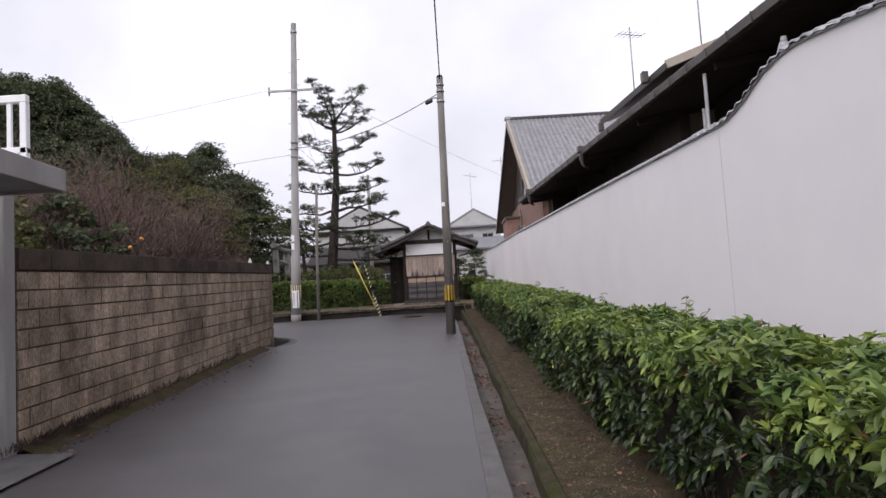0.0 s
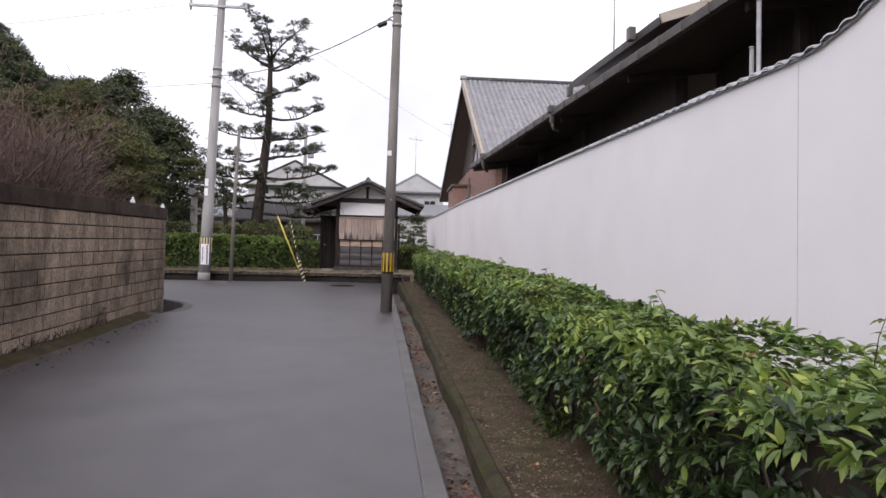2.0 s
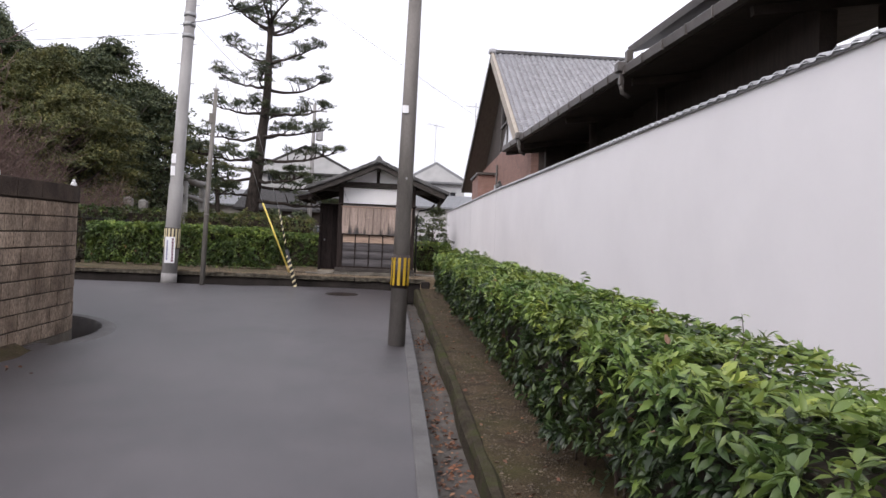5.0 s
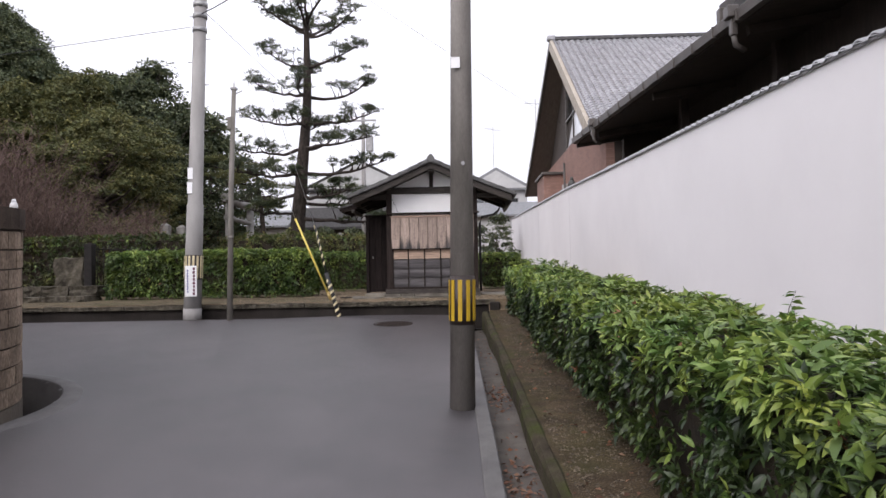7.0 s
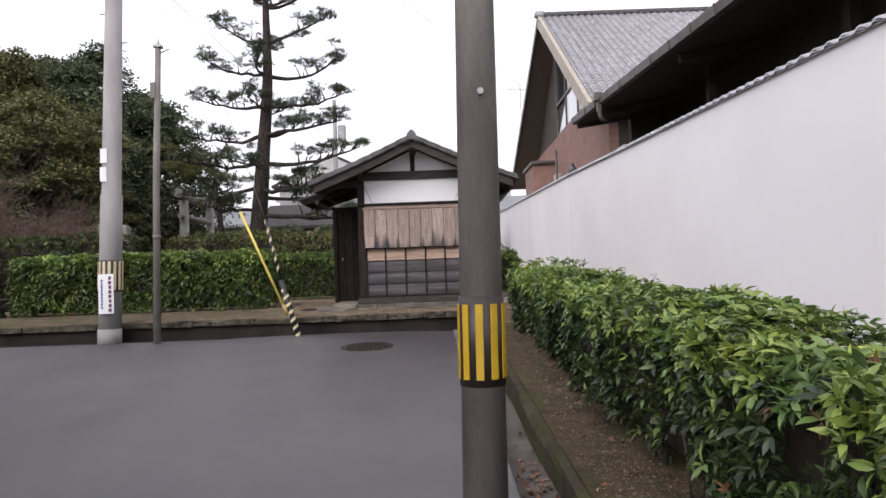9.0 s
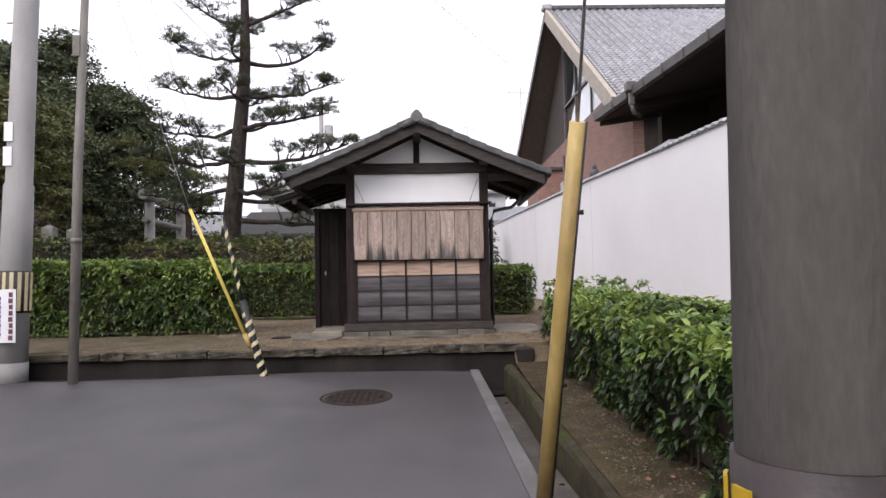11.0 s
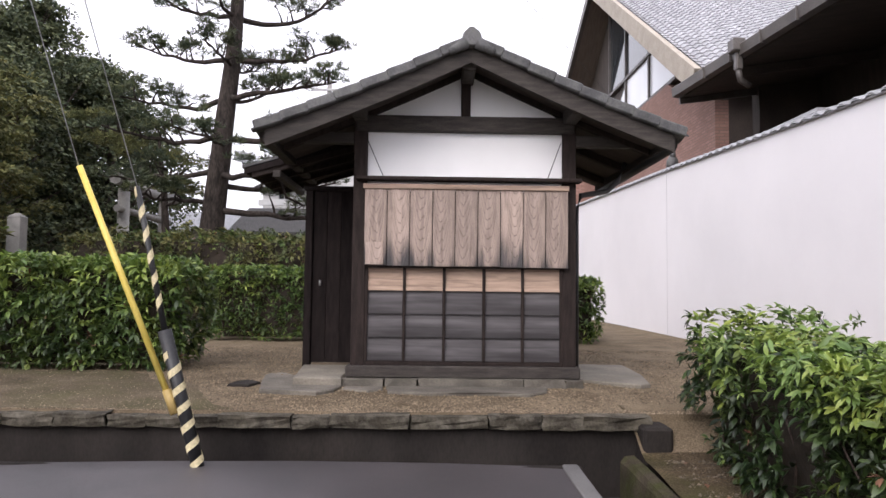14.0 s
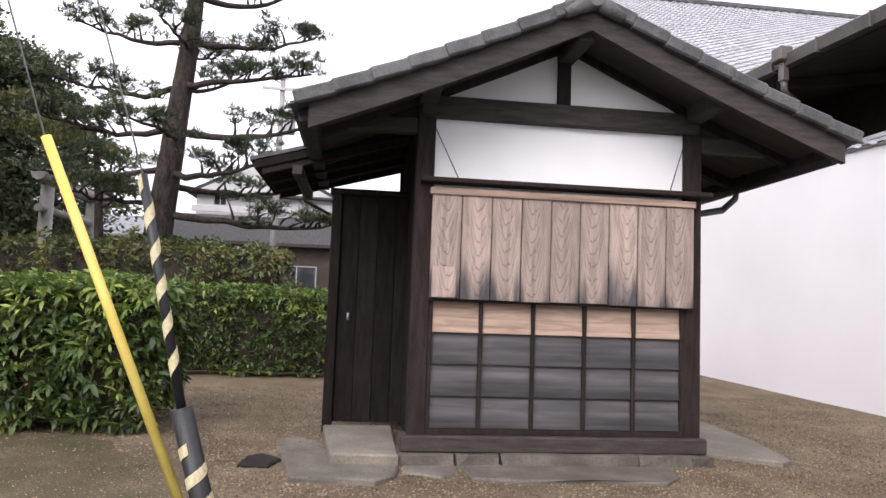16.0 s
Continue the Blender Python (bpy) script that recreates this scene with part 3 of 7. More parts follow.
WY = [-30, -20, -10, -6] + [-3 + 0.2 * i for i in range(26)] + [3, 5, 8, 11, 14, 17, 20, 23, 25.4, 30, 38, 46]
bm = bmesh.new()
rings = []
for y in WY:
    wx, zt = wall_x(y), wall_top(y) - 0.06
    rings.append([bm.verts.new(p) for p in ((wx, y, -1.2), (wx, y, zt), (wx + 0.22, y, zt), (wx + 0.22, y, -1.2))])
for a, b in zip(rings, rings[1:]):
    for k in range(4):
        bm.faces.new((a[k], a[(k + 1) % 4], b[(k + 1) % 4], b[k]))
bm.faces.new(rings[0])
bm.faces.new(rings[-1][::-1])
white_wall = tagged(part("wall_east", bm, M["plaster"]), "long white plastered boundary wall with a curved step in its top", kind="structure")
bm = bmesh.new()
for y in (1.05, 25.2, 33.0):
    box(bm, wall_x(y) - 0.003, wall_x(y) + 0.01, y - 0.005, y + 0.005, -0.3, wall_top(y) - 0.1)
part("joint_line", bm, M["joint"], white_wall)
# coping: a bed strip, and a rounded tile every 0.28 m
V, F = [], []
for i, y in enumerate(WY):
    wx, zt = wall_x(y), wall_top(y)
    V += [(wx - 0.03, y, zt - 0.068), (wx - 0.035, y, zt - 0.045), (wx + 0.11, y, zt + 0.01), (wx + 0.27, y, zt - 0.045), (wx + 0.26, y, zt - 0.075)]
    if i:
        F += [((i - 1) * 5 + k, (i - 1) * 5 + (k + 1) % 5, i * 5 + (k + 1) % 5, i * 5 + k) for k in range(5)]
mesh("coping_bed", V, F, M["cap_tile"], white_wall)
bm = bmesh.new()
prof = [(-0.135, 0.03), (-0.10, 0.012), (-0.055, 0.014), (-0.02, 0.045), (0.025, 0.082), (0.07, 0.088), (0.11, 0.066), (0.135, 0.035)]
rows_ = []
for x, dz in ((-0.06, -0.05), (-0.055, -0.03), (0.11, 0.012), (0.28, -0.03)):
    rows_.append([bm.verts.new((x, py, pz * 0.46 + dz)) for py, pz in prof])
for a, b in zip(rows_, rows_[1:]):
    for k in range(len(prof) - 1):
        bm.faces.new((a[k], a[k + 1], b[k + 1], b[k]))
cap_src = part("cap_tile", bm, M["cap_tile"], white_wall, smooth=True)
cap_mesh = cap_src.data
cap_src.location = (wall_x(-7), -7, wall_top(-7) + 0.0)
y = -6.75
while y < 45.8:
    ob = new("cap_tile", cap_mesh)
    ob.parent = white_wall
    ob.location = (wall_x(y), y, wall_top(y) - 0.012)
    ob.rotation_euler = (math.atan((wall_top(y + 0.1) - wall_top(y - 0.1)) / 0.2) + 0.05, 0, 0)
    y += 0.25


# ---- block wall with a rounded corner ----
BX, BR = -4.8, 1.5
BY0, BY1 = -1.75, 9.2


def on_block(s):
    """Place and heading along the wall's face, s metres from its near end."""
    run = BY1 - BY0
    if s <= run:
        return BX + 0.018 * (run - s), BY0 + s, 0.0
    a = (s - run) / BR
    if a <= math.pi / 2:
        return BX - BR + BR * math.cos(a), BY1 + BR * math.sin(a), a
    return BX - BR - (s - run - BR * math.pi / 2), BY1 + BR, math.pi / 2


def block_base(s):
    return 0.07 + 0.041 * min(s, 12.5)


block_wall = tagged(new("wall_west"), "stained concrete block wall with blackened coping and rounded corner", kind="structure")
LEN = BY1 - BY0 + BR * math.pi / 2 + 9
SS = [0.25 * i for i in range(int(LEN / 0.25) + 1)]
V, F = [], []
for i, s in enumerate(SS):
    px, py, a = on_block(s)
    nx, ny = math.cos(a), math.sin(a)
    z0 = block_base(s)
    V += [(px - 0.008 * nx, py - 0.008 * ny, z0 - 0.9), (px - 0.008 * nx, py - 0.008 * ny, z0 + 1.87), (px - 0.15 * nx, py - 0.15 * ny, z0 + 1.87), (px - 0.15 * nx, py - 0.15 * ny, z0 - 0.9)]
    if i:
        F += [((i - 1) * 4 + k, (i - 1) * 4 + (k + 1) % 4, i * 4 + (k + 1) % 4, i * 4 + k) for k in range(4)]
F += [(0, 1, 2, 3)]
mesh("core", V, F, M["mortar"], block_wall)


def block_piece(name, s0, s1, z0, z1, proud, material, back=0.10, slope=0.041):
    bm = bmesh.new()
    cols = []
    n = 1 if s1 < BY1 - BY0 else 3
    for k in range(n + 1):
        s = s0 + (s1 - s0) * k / n
        px, py, a = on_block(s)
        nx, ny = math.cos(a), math.sin(a)
        dz = slope * min(s, 12.5)
        e = 0.004 if k in (0, n) else 0.0
        cols.append([bm.verts.new(p) for p in ((px - back * nx, py - back * ny, z0 + dz), (px + (proud - e) * nx, py + (proud - e) * ny, z0 + dz), (px + proud * nx, py + proud * ny, z0 + dz + 0.006), (px + proud * nx, py + proud * ny, z1 + dz - 0.006), (px + (proud - e) * nx, py + (proud - e) * ny, z1 + dz), (px - back * nx, py - back * ny, z1 + dz))])
    for a, b in zip(cols, cols[1:]):
        for k in range(6):
            bm.faces.new((a[k], a[(k + 1) % 6], b[(k + 1) % 6], b[k]))
    bm.faces.new(cols[0])
    bm.faces.new(cols[-1][::-1])
    return part(name, bm, material, block_wall)


rng = random.Random(3)
for row in range(-1, 8):
    z0 = 0.07 + row * 0.205
    s = -0.0 if row % 2 else -0.2
    while s < 15.6:
        a, b = max(s, 0.0), min(s + 0.395, 15.7)
        if b - a > 0.05:
            block_piece("block", a + 0.0025, b - 0.0025, z0 + rng.uniform(0, 0.003), z0 + 0.187 + rng.uniform(0, 0.004), 0.006 + rng.uniform(0, 0.008), M["block"])
        s += 0.40
s = 0.0
while s < 15.6:
    block_piece("coping_block", s + 0.003, min(s + 0.6, 15.7) - 0.003, 1.715, 1.945, 0.03 + rng.uniform(0, 0.006), M["cap_block"], 0.17)
    s += 0.6
# plain concrete foot under the blocks
V, F = [], []
for i, s in enumerate(SS):
    px, py, a = on_block(s)
    nx, ny = math.cos(a), math.sin(a)
    z0 = block_base(s)
    V += [(px + 0.016 * nx, py + 0.016 * ny, z0 - 1.0), (px + 0.016 * nx, py + 0.016 * ny, z0 - 0.217), (px - 0.1 * nx, py - 0.1 * ny, z0 - 0.209)]
    if i:
        F += [((i - 1) * 3 + k, (i - 1) * 3 + k + 1, i * 3 + k + 1, i * 3 + k) for k in range(2)]
mesh("foot", V, F, M["block_foot"], block_wall, "dirty concrete foot of the wall")
# dirt banked along its base
strip("footing", [[(on_block(s)[0] + o, on_block(s)[1], road_z(on_block(s)[1]) + h + 0.02 * noise.noise((s * 2, o * 4, 0))) for o, h in ((-0.02, 0.10), (0.06, 0.065), (0.15, 0.022), (0.30, -0.012))] for s in [0.15 * i for i in range(66)]], M["soil"], "dirt and weeds banked along the block wall", smooth=True)

# open drain round the wall corner, with a curved concrete lip
drain = tagged(new("corner_drain"), "open drain with a curved concrete lip round the wall corner", "drain")
n = 26


def ring(r, h, k):
    a = -0.46 + (1.5 + 0.5) * k / n
    px, py = DC[0] + r * math.cos(a), DC[1] + r * math.sin(a)
    return (px, py, road_z(py) + (h if h < 0 else h - 0.04 * max(0.0, 1 - k / 4)))


# The drain's bottom has the same colour with shade put in.
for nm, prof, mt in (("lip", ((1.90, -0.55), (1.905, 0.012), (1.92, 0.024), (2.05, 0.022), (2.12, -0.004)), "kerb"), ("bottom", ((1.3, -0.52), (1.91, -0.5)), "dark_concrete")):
    V, F = [], []
    for k in range(n + 1):
        V += [ring(r, h, k) for r, h in prof]
        if k:
            F += [((k - 1) * len(prof) + j, (k - 1) * len(prof) + j + 1, k * len(prof) + j + 1, k * len(prof) + j) for j in range(len(prof) - 1)]
    mesh(nm, V, F, M[mt], drain, smooth=True)


# ---- timber hut ----
hut = thing("timber_hut", "small weathered timber hut with white plaster gable and tiled roof", "hut")
FY = 18.46
X0, X1 = -1.83, 0.31
CX = (X0 + X1) / 2
for a, b in ((X0, X0 + 0.13), (X1 - 0.13, X1)):
    boxed("post", (a, b, FY, FY + 0.13, 1.27, 3.62), M["dark_wood"], hut, 0.008)
for a, b in ((X0, X0 + 0.13), (X1 - 0.13, X1)):
    boxed("post", (a, b, 20.3, 20.43, 1.2, 3.62), M["dark_wood"], hut, 0.008)
boxed("sill_beam", (X0 - 0.04, X1 + 0.03, FY - 0.05, FY + 0.15, 1.165, 1.275), M["beam_wood"], hut, 0.01)
boxed("bottom_rail", (X0 + 0.13, X1 - 0.13, FY + 0.01, FY + 0.10, 1.276, 1.315), M["dark_wood"], hut, 0.004)
boxed("tie_beam", (X0 + 0.02, X1 - 0.02, FY - 0.02, FY + 0.12, 3.51, 3.665), M["beam_wood"], hut, 0.01)
boxed("middle_rail", (X0 + 0.13, X1 - 0.13, FY + 0.0, FY + 0.09, 2.205, 2.235), M["dark_wood"], hut, 0.004)
boxed("king_post", (CX - 0.045, CX + 0.045, FY - 0.01, FY + 0.10, 3.665, 4.16), M["dark_wood"], hut, 0.006)
boxed("plaster_panel", (X0 + 0.13, X1 - 0.13, FY + 0.05, FY + 0.10, 2.95, 3.51), M["shed_plaster"], hut, 0)
prismed("gable_plaster", [(X0 + 0.05, 3.60), (X1 - 0.05, 3.60), (CX + 0.06, 4.14), (CX - 0.02, 4.14)], "y", FY + 0.045, FY + 0.095, M["shed_plaster"], hut)


# boards: each has its own grey-brown weathering towards the lower end; grey laps also carry painted edge shading
def board_mat(name, fresh, grey, zsplit, soft, axis_scale, edge):
    m = bpy.data.materials.new(name)
    m.use_nodes = True
    t = m.node_tree
    p = t.nodes["Principled BSDF"]
    p.inputs["Roughness"].default_value = 0.85
    co = t.nodes.new("ShaderNodeTexCoord")
    info = t.nodes.new("ShaderNodeObjectInfo")
    off = t.nodes.new("ShaderNodeVectorMath")
    off.operation = "MULTIPLY_ADD"
    off.inputs[1].default_value = (31, 47, 59)
    t.links.new(info.outputs["Random"], off.inputs[0])
    t.links.new(co.outputs["Object"], off.inputs[2])
    mp = t.nodes.new("ShaderNodeMapping")
    mp.inputs["Scale"].default_value = axis_scale
    t.links.new(off.outputs[0], mp.inputs["Vector"])
    n1 = t.nodes.new("ShaderNodeTexNoise")
    n1.inputs["Scale"].default_value, n1.inputs["Detail"].default_value, n1.inputs["Distortion"].default_value = 9, 5, 0.6
    t.links.new(mp.outputs[0], n1.inputs["Vector"])
    r = t.nodes.new("ShaderNodeValToRGB")
    r.color_ramp.elements[0].position, r.color_ramp.elements[1].position = 0.32, 0.62
    r.color_ramp.elements[0].color, r.color_ramp.elements[1].color = (*[c * 0.62 for c in fresh], 1), (*fresh, 1)
    t.links.new(n1.outputs["Fac"], r.inputs["Fac"])
    # growth rings: bent bands along the board
    wv = t.nodes.new("ShaderNodeTexWave")
    wv.bands_direction = "X" if axis_scale[2] < 1 else "Z"
    wv.inputs["Scale"].default_value, wv.inputs["Distortion"].default_value, wv.inputs["Detail"].default_value = 1.5, 5.5, 1.5
    t.links.new(mp.outputs[0], wv.inputs["Vector"])
    lines = wv.outputs["Fac"]
    if edge:
        # flame grain: nested arches, pointed downward, that run straight along the edges
        def calc(op, a, b, c=None):
            q = t.nodes.new("ShaderNodeMath")
            q.operation = op
            for k, v in enumerate((a, b, c)):
                if isinstance(v, (int, float)):
                    q.inputs[k].default_value = v
                elif v is not None:
                    t.links.new(v, q.inputs[k])
            return q.outputs[0]
        flat = t.nodes.new("ShaderNodeSeparateXYZ")
        t.links.new(co.outputs["Object"], flat.inputs[0])
        heart = calc("MULTIPLY_ADD", info.outputs["Random"], 0.06, -0.03)
        off_x = calc("SUBTRACT", flat.outputs["X"], heart)
        bow = calc("MULTIPLY", calc("MULTIPLY", off_x, off_x), -46.0)
        wob = calc("MULTIPLY_ADD", n1.outputs["Fac"], 0.16, bow)
        u = calc("MULTIPLY_ADD", info.outputs["Random"], 5.0, calc("ADD", wob, flat.outputs["Z"]))
        wave = calc("MULTIPLY_ADD", calc("SINE", calc("MULTIPLY", u, 62.0), 0.0), 0.5, 0.5)
        lines = calc("POWER", wave, 0.5)
    wr = t.nodes.new("ShaderNodeMapRange")
    wr.inputs["From Min"].default_value, wr.inputs["From Max"].default_value = 0.0, 0.3 if edge else 0.16
    wr.inputs["To Min"].default_value, wr.inputs["To Max"].default_value = 0.50 if edge else 0.80, 1.0
    t.links.new(lines, wr.inputs["Value"])
    sc = t.nodes.new("ShaderNodeVectorMath")
    sc.operation = "SCALE"
    t.links.new(r.outputs[0], sc.inputs[0])
    t.links.new(wr.outputs[0], sc.inputs["Scale"])
    sep = t.nodes.new("ShaderNodeSeparateXYZ")
    t.links.new(co.outputs["Object"], sep.inputs[0])
    n2 = t.nodes.new("ShaderNodeTexNoise")
    n2.inputs["Scale"].default_value, n2.inputs["Detail"].default_value = 5, 5
    t.links.new(mp.outputs[0], n2.inputs["Vector"])
    add = t.nodes.new("ShaderNodeMath")
    add.operation = "MULTIPLY_ADD"
    t.links.new(n2.outputs["Fac"], add.inputs[0])
    add.inputs[1].default_value = soft
    if edge:
        # greying climbs higher along a board's edges, and higher on some boards
        sq = t.nodes.new("ShaderNodeMath")
        sq.operation = "MULTIPLY"
        t.links.new(sep.outputs["X"], sq.inputs[0])
        t.links.new(sep.outputs["X"], sq.inputs[1])
        lower = t.nodes.new("ShaderNodeMath")
        lower.operation = "MULTIPLY_ADD"
        t.links.new(sq.outputs[0], lower.inputs[0])
        lower.inputs[1].default_value = -edge
        t.links.new(sep.outputs["Z"], lower.inputs[2])
        vary = t.nodes.new("ShaderNodeMath")
        vary.operation = "MULTIPLY_ADD"
        t.links.new(info.outputs["Random"], vary.inputs[0])
        vary.inputs[1].default_value = -0.22
        t.links.new(lower.outputs[0], vary.inputs[2])
        t.links.new(vary.outputs[0], add.inputs[2])
    else:
        t.links.new(sep.outputs["Z"], add.inputs[2])
    mr = t.nodes.new("ShaderNodeMapRange")
    mr.interpolation_type = "SMOOTHSTEP"
    mr.inputs["From Min"].default_value, mr.inputs["From Max"].default_value = zsplit - 0.16, zsplit + 0.16
    t.links.new(add.outputs[0], mr.inputs["Value"])
    mx = t.nodes.new("ShaderNodeMix")
    mx.data_type = "RGBA"
    t.links.new(mr.outputs[0], mx.inputs["Factor"])
    sc2 = t.nodes.new("ShaderNodeVectorMath")
    sc2.operation = "SCALE"
    sc2.inputs[0].default_value = grey
    t.links.new(wr.outputs[0], sc2.inputs["Scale"])
    t.links.new(sc2.outputs[0], mx.inputs["A"])
    t.links.new(sc.outputs[0], mx.inputs["B"])
    tone = t.nodes.new("ShaderNodeMapRange")
    tone.inputs["To Min"].default_value, tone.inputs["To Max"].default_value = 0.78, 1.08
    t.links.new(info.outputs["Random"], tone.inputs["Value"])
    toned = t.nodes.new("ShaderNodeVectorMath")
    toned.operation = "SCALE"
    t.links.new(mx.outputs["Result"], toned.inputs[0])
    t.links.new(tone.outputs[0], toned.inputs["Scale"])
    t.links.new(toned.outputs[0], p.inputs["Base Color"])
    bp = t.nodes.new("ShaderNodeBump")
    bp.inputs["Strength"].default_value, bp.inputs["Distance"].default_value = 0.5, 0.006
    t.links.new(lines, bp.inputs["Height"])
    t.links.new(bp.outputs[0], p.inputs["Normal"])
    return m


M["shutter_board"] = board_mat("weathered cedar boards", (0.42, 0.325, 0.275), (0.062, 0.057, 0.058), 0.17, 0.60, (3, 3, 0.35), 18)
M["fresh_board"] = board_mat("pale weathered board", (0.40, 0.285, 0.215), (0.20, 0.16, 0.14), 0.0, 0.3, (0.35, 3, 3), 0)
# Weathered grey, with the laps' lower-edge shading put into the colour.
M["grey_board"] = board_mat("grey weathered board", (0.145, 0.134, 0.138), (0.026, 0.022, 0.023), 0.27, 0.40, (0.22, 2, 2), 0)
# hinged shutter of upright boards
shutter_x = [-1.715 + 0.2155 * k for k in range(10)]
rng = random.Random(11)
for a, b in zip(shutter_x, shutter_x[1:]):
    bm = bmesh.new()
    box(bm, a + 0.0035 - (a + b) / 2, b - 0.0035 - (a + b) / 2, -0.012, 0.012, 0.0, 0.735 + rng.uniform(-0.004, 0.004), bevel=0.003)
    ob = part("upright_board", bm, M["shutter_board"], hut, "weathered cedar shutter board, greyed at its foot")
    ob.location = ((a + b) / 2, FY - 0.045 + rng.uniform(-0.004, 0.004), 2.215 + rng.uniform(-0.006, 0.003))
bm = bmesh.new()
box(bm, -0.085, 0.085, -0.006, 0.006, 0.30, 0.515, bevel=0.003)
part("patch_board", bm, M["shutter_board"], hut, "short patch nailed over the shutter's corner").location = (-1.614, FY - 0.066, 1.924)
boxed("shutter_head", (-1.73, 0.23, FY - 0.075, FY - 0.02, 2.945, 2.992), M["fresh_board"], hut, 0.004, "pale batten over the shutter")
boxed("rain_rail", (-1.80, 0.35, FY - 0.10, FY + 0.04, 3.028, 3.062), M["dark_wood"], hut, 0.006)
boxed("shutter_foot", (-1.72, 0.20, FY - 0.03, FY + 0.02, 2.196, 2.214), M["dark_wood"], hut, 0.002)
# lower lap boards behind upright battens
for row in range(4):
    z = 1.318 + row * 0.221
    w = (X1 - X0) / 2 - 0.132
    bm = bmesh.new()
    box(bm, -w, w, -0.008, 0.008, 0, 0.226, bevel=0.002)
    for v in bm.verts:
        v.co.y -= 0.030 * (1 - v.co.z / 0.226)
    ob = part("lap_board", bm, M["fresh_board" if row == 3 else "grey_board"], hut, "pale lap board" if row == 3 else "greyed lap board")
    ob.location = (CX, FY + 0.055 + rng.uniform(-0.003, 0.003), z)
for x in (-1.33, -0.95, -0.57, -0.20):
    boxed("batten", (x - 0.014, x + 0.014, FY + 0.005, FY + 0.035, 1.315, 2.205), M["dark_wood"], hut, 0.003)
boxed("batten", (X0 + 0.13, X0 + 0.155, FY + 0.005, FY + 0.035, 1.315, 2.205), M["dark_wood"], hut, 0.003)
boxed("batten", (X1 - 0.155, X1 - 0.13, FY + 0.005, FY + 0.035, 1.315, 2.205), M["dark_wood"], hut, 0.003)
# stay wires of the shutter
for xa, xb in ((-1.70, -1.54), (0.16, 0.02)):
    tube("stay_wire", [(xa, FY - 0.01, 3.42), (xb, FY - 0.09, 3.06)], 0.004, M["cable"], hut, 5)
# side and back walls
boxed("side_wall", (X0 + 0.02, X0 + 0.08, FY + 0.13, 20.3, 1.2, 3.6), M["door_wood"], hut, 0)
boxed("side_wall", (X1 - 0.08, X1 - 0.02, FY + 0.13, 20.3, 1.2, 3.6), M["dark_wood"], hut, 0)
boxed("back_wall", (X0 + 0.1, X1 - 0.1, 20.32, 20.38, 1.2, 3.9), M["dark_wood"], hut, 0)
# foundation stones
sx = [X0 - 0.06, -1.5, -1.18, -0.2, 0.2, X1 + 0.05]
for i, (a, b) in enumerate(zip(sx, sx[1:])):
    rough_stone("foundation_stone", a, b - 0.01, FY - 0.12, FY + 0.2, 0.95, 1.163, M["slab_stone"], hut, 40 + i, 0.012)

# roof: gentle concave slopes, tiles course by course
RY0, RY1 = 17.91, 20.85
RZ = 4.20


def slope_z(d):
    """Underside of the tiles at d metres from the ridge line."""
    return RZ - 0.02 - 0.47 * d + 0.028 * d * max(0.0, d - 0.4)


def roof_panel(name, sgn, d0, d1, y0, y1, lift, thick, material, parent):
    ds = [d0 + (d1 - d0) * k / 8 for k in range(9)]
    outline = [(CX + 0.02 + sgn * d, slope_z(d) + lift) for d in ds] + [(CX + 0.02 + sgn * d, slope_z(d) + lift - thick) for d in reversed(ds)]
    return prismed(name, outline, "y", y0, y1, material, parent)


for sgn in (-1, 1):
    roof_panel("roof_deck", sgn, 0.0, 1.80, RY0 + 0.06, RY1 - 0.06, -0.012, 0.03, M["soffit"], hut)
    roof_panel("barge_board", sgn, 0.0, 1.82, RY0 + 0.03, RY0 + 0.075, -0.005, 0.15, M["beam_wood"], hut)
    roof_panel("rafter", sgn, 0.0, 1.76, FY + 0.0, FY + 0.08, -0.045, 0.055, M["dark_wood"], hut)
    for yy in (19.3, 20.2):
        roof_panel("rafter", sgn, 0.0, 1.76, yy, yy + 0.08, -0.045, 0.08, M["dark_wood"], hut)
# purlin ends carried on bracket arms
for xx in (X0 + 0.065, X1 - 0.065):
    boxed("purlin", (xx - 0.065, xx + 0.065, RY0 + 0.12, 20.75, 3.60, 3.73), M["beam_wood"], hut, 0.01)
boxed("ridge_beam", (CX - 0.05, CX + 0.07, RY0 + 0.1, 20.75, 3.98, 4.10), M["beam_wood"], hut, 0.01)
for xx in (X0 - 0.75, X1 + 0.78):
    boxed("eave_purlin", (xx - 0.05, xx + 0.05, RY0 + 0.12, 20.75, 3.30, 3.39), M["beam_wood"], hut, 0.008)
for xa, xb in ((X0 - 0.80, X0), (X1, X1 + 0.84)):
    boxed("bracket_arm", (xa, xb, FY + 0.01, FY + 0.11, 3.39, 3.50), M["beam_wood"], hut, 0.008)


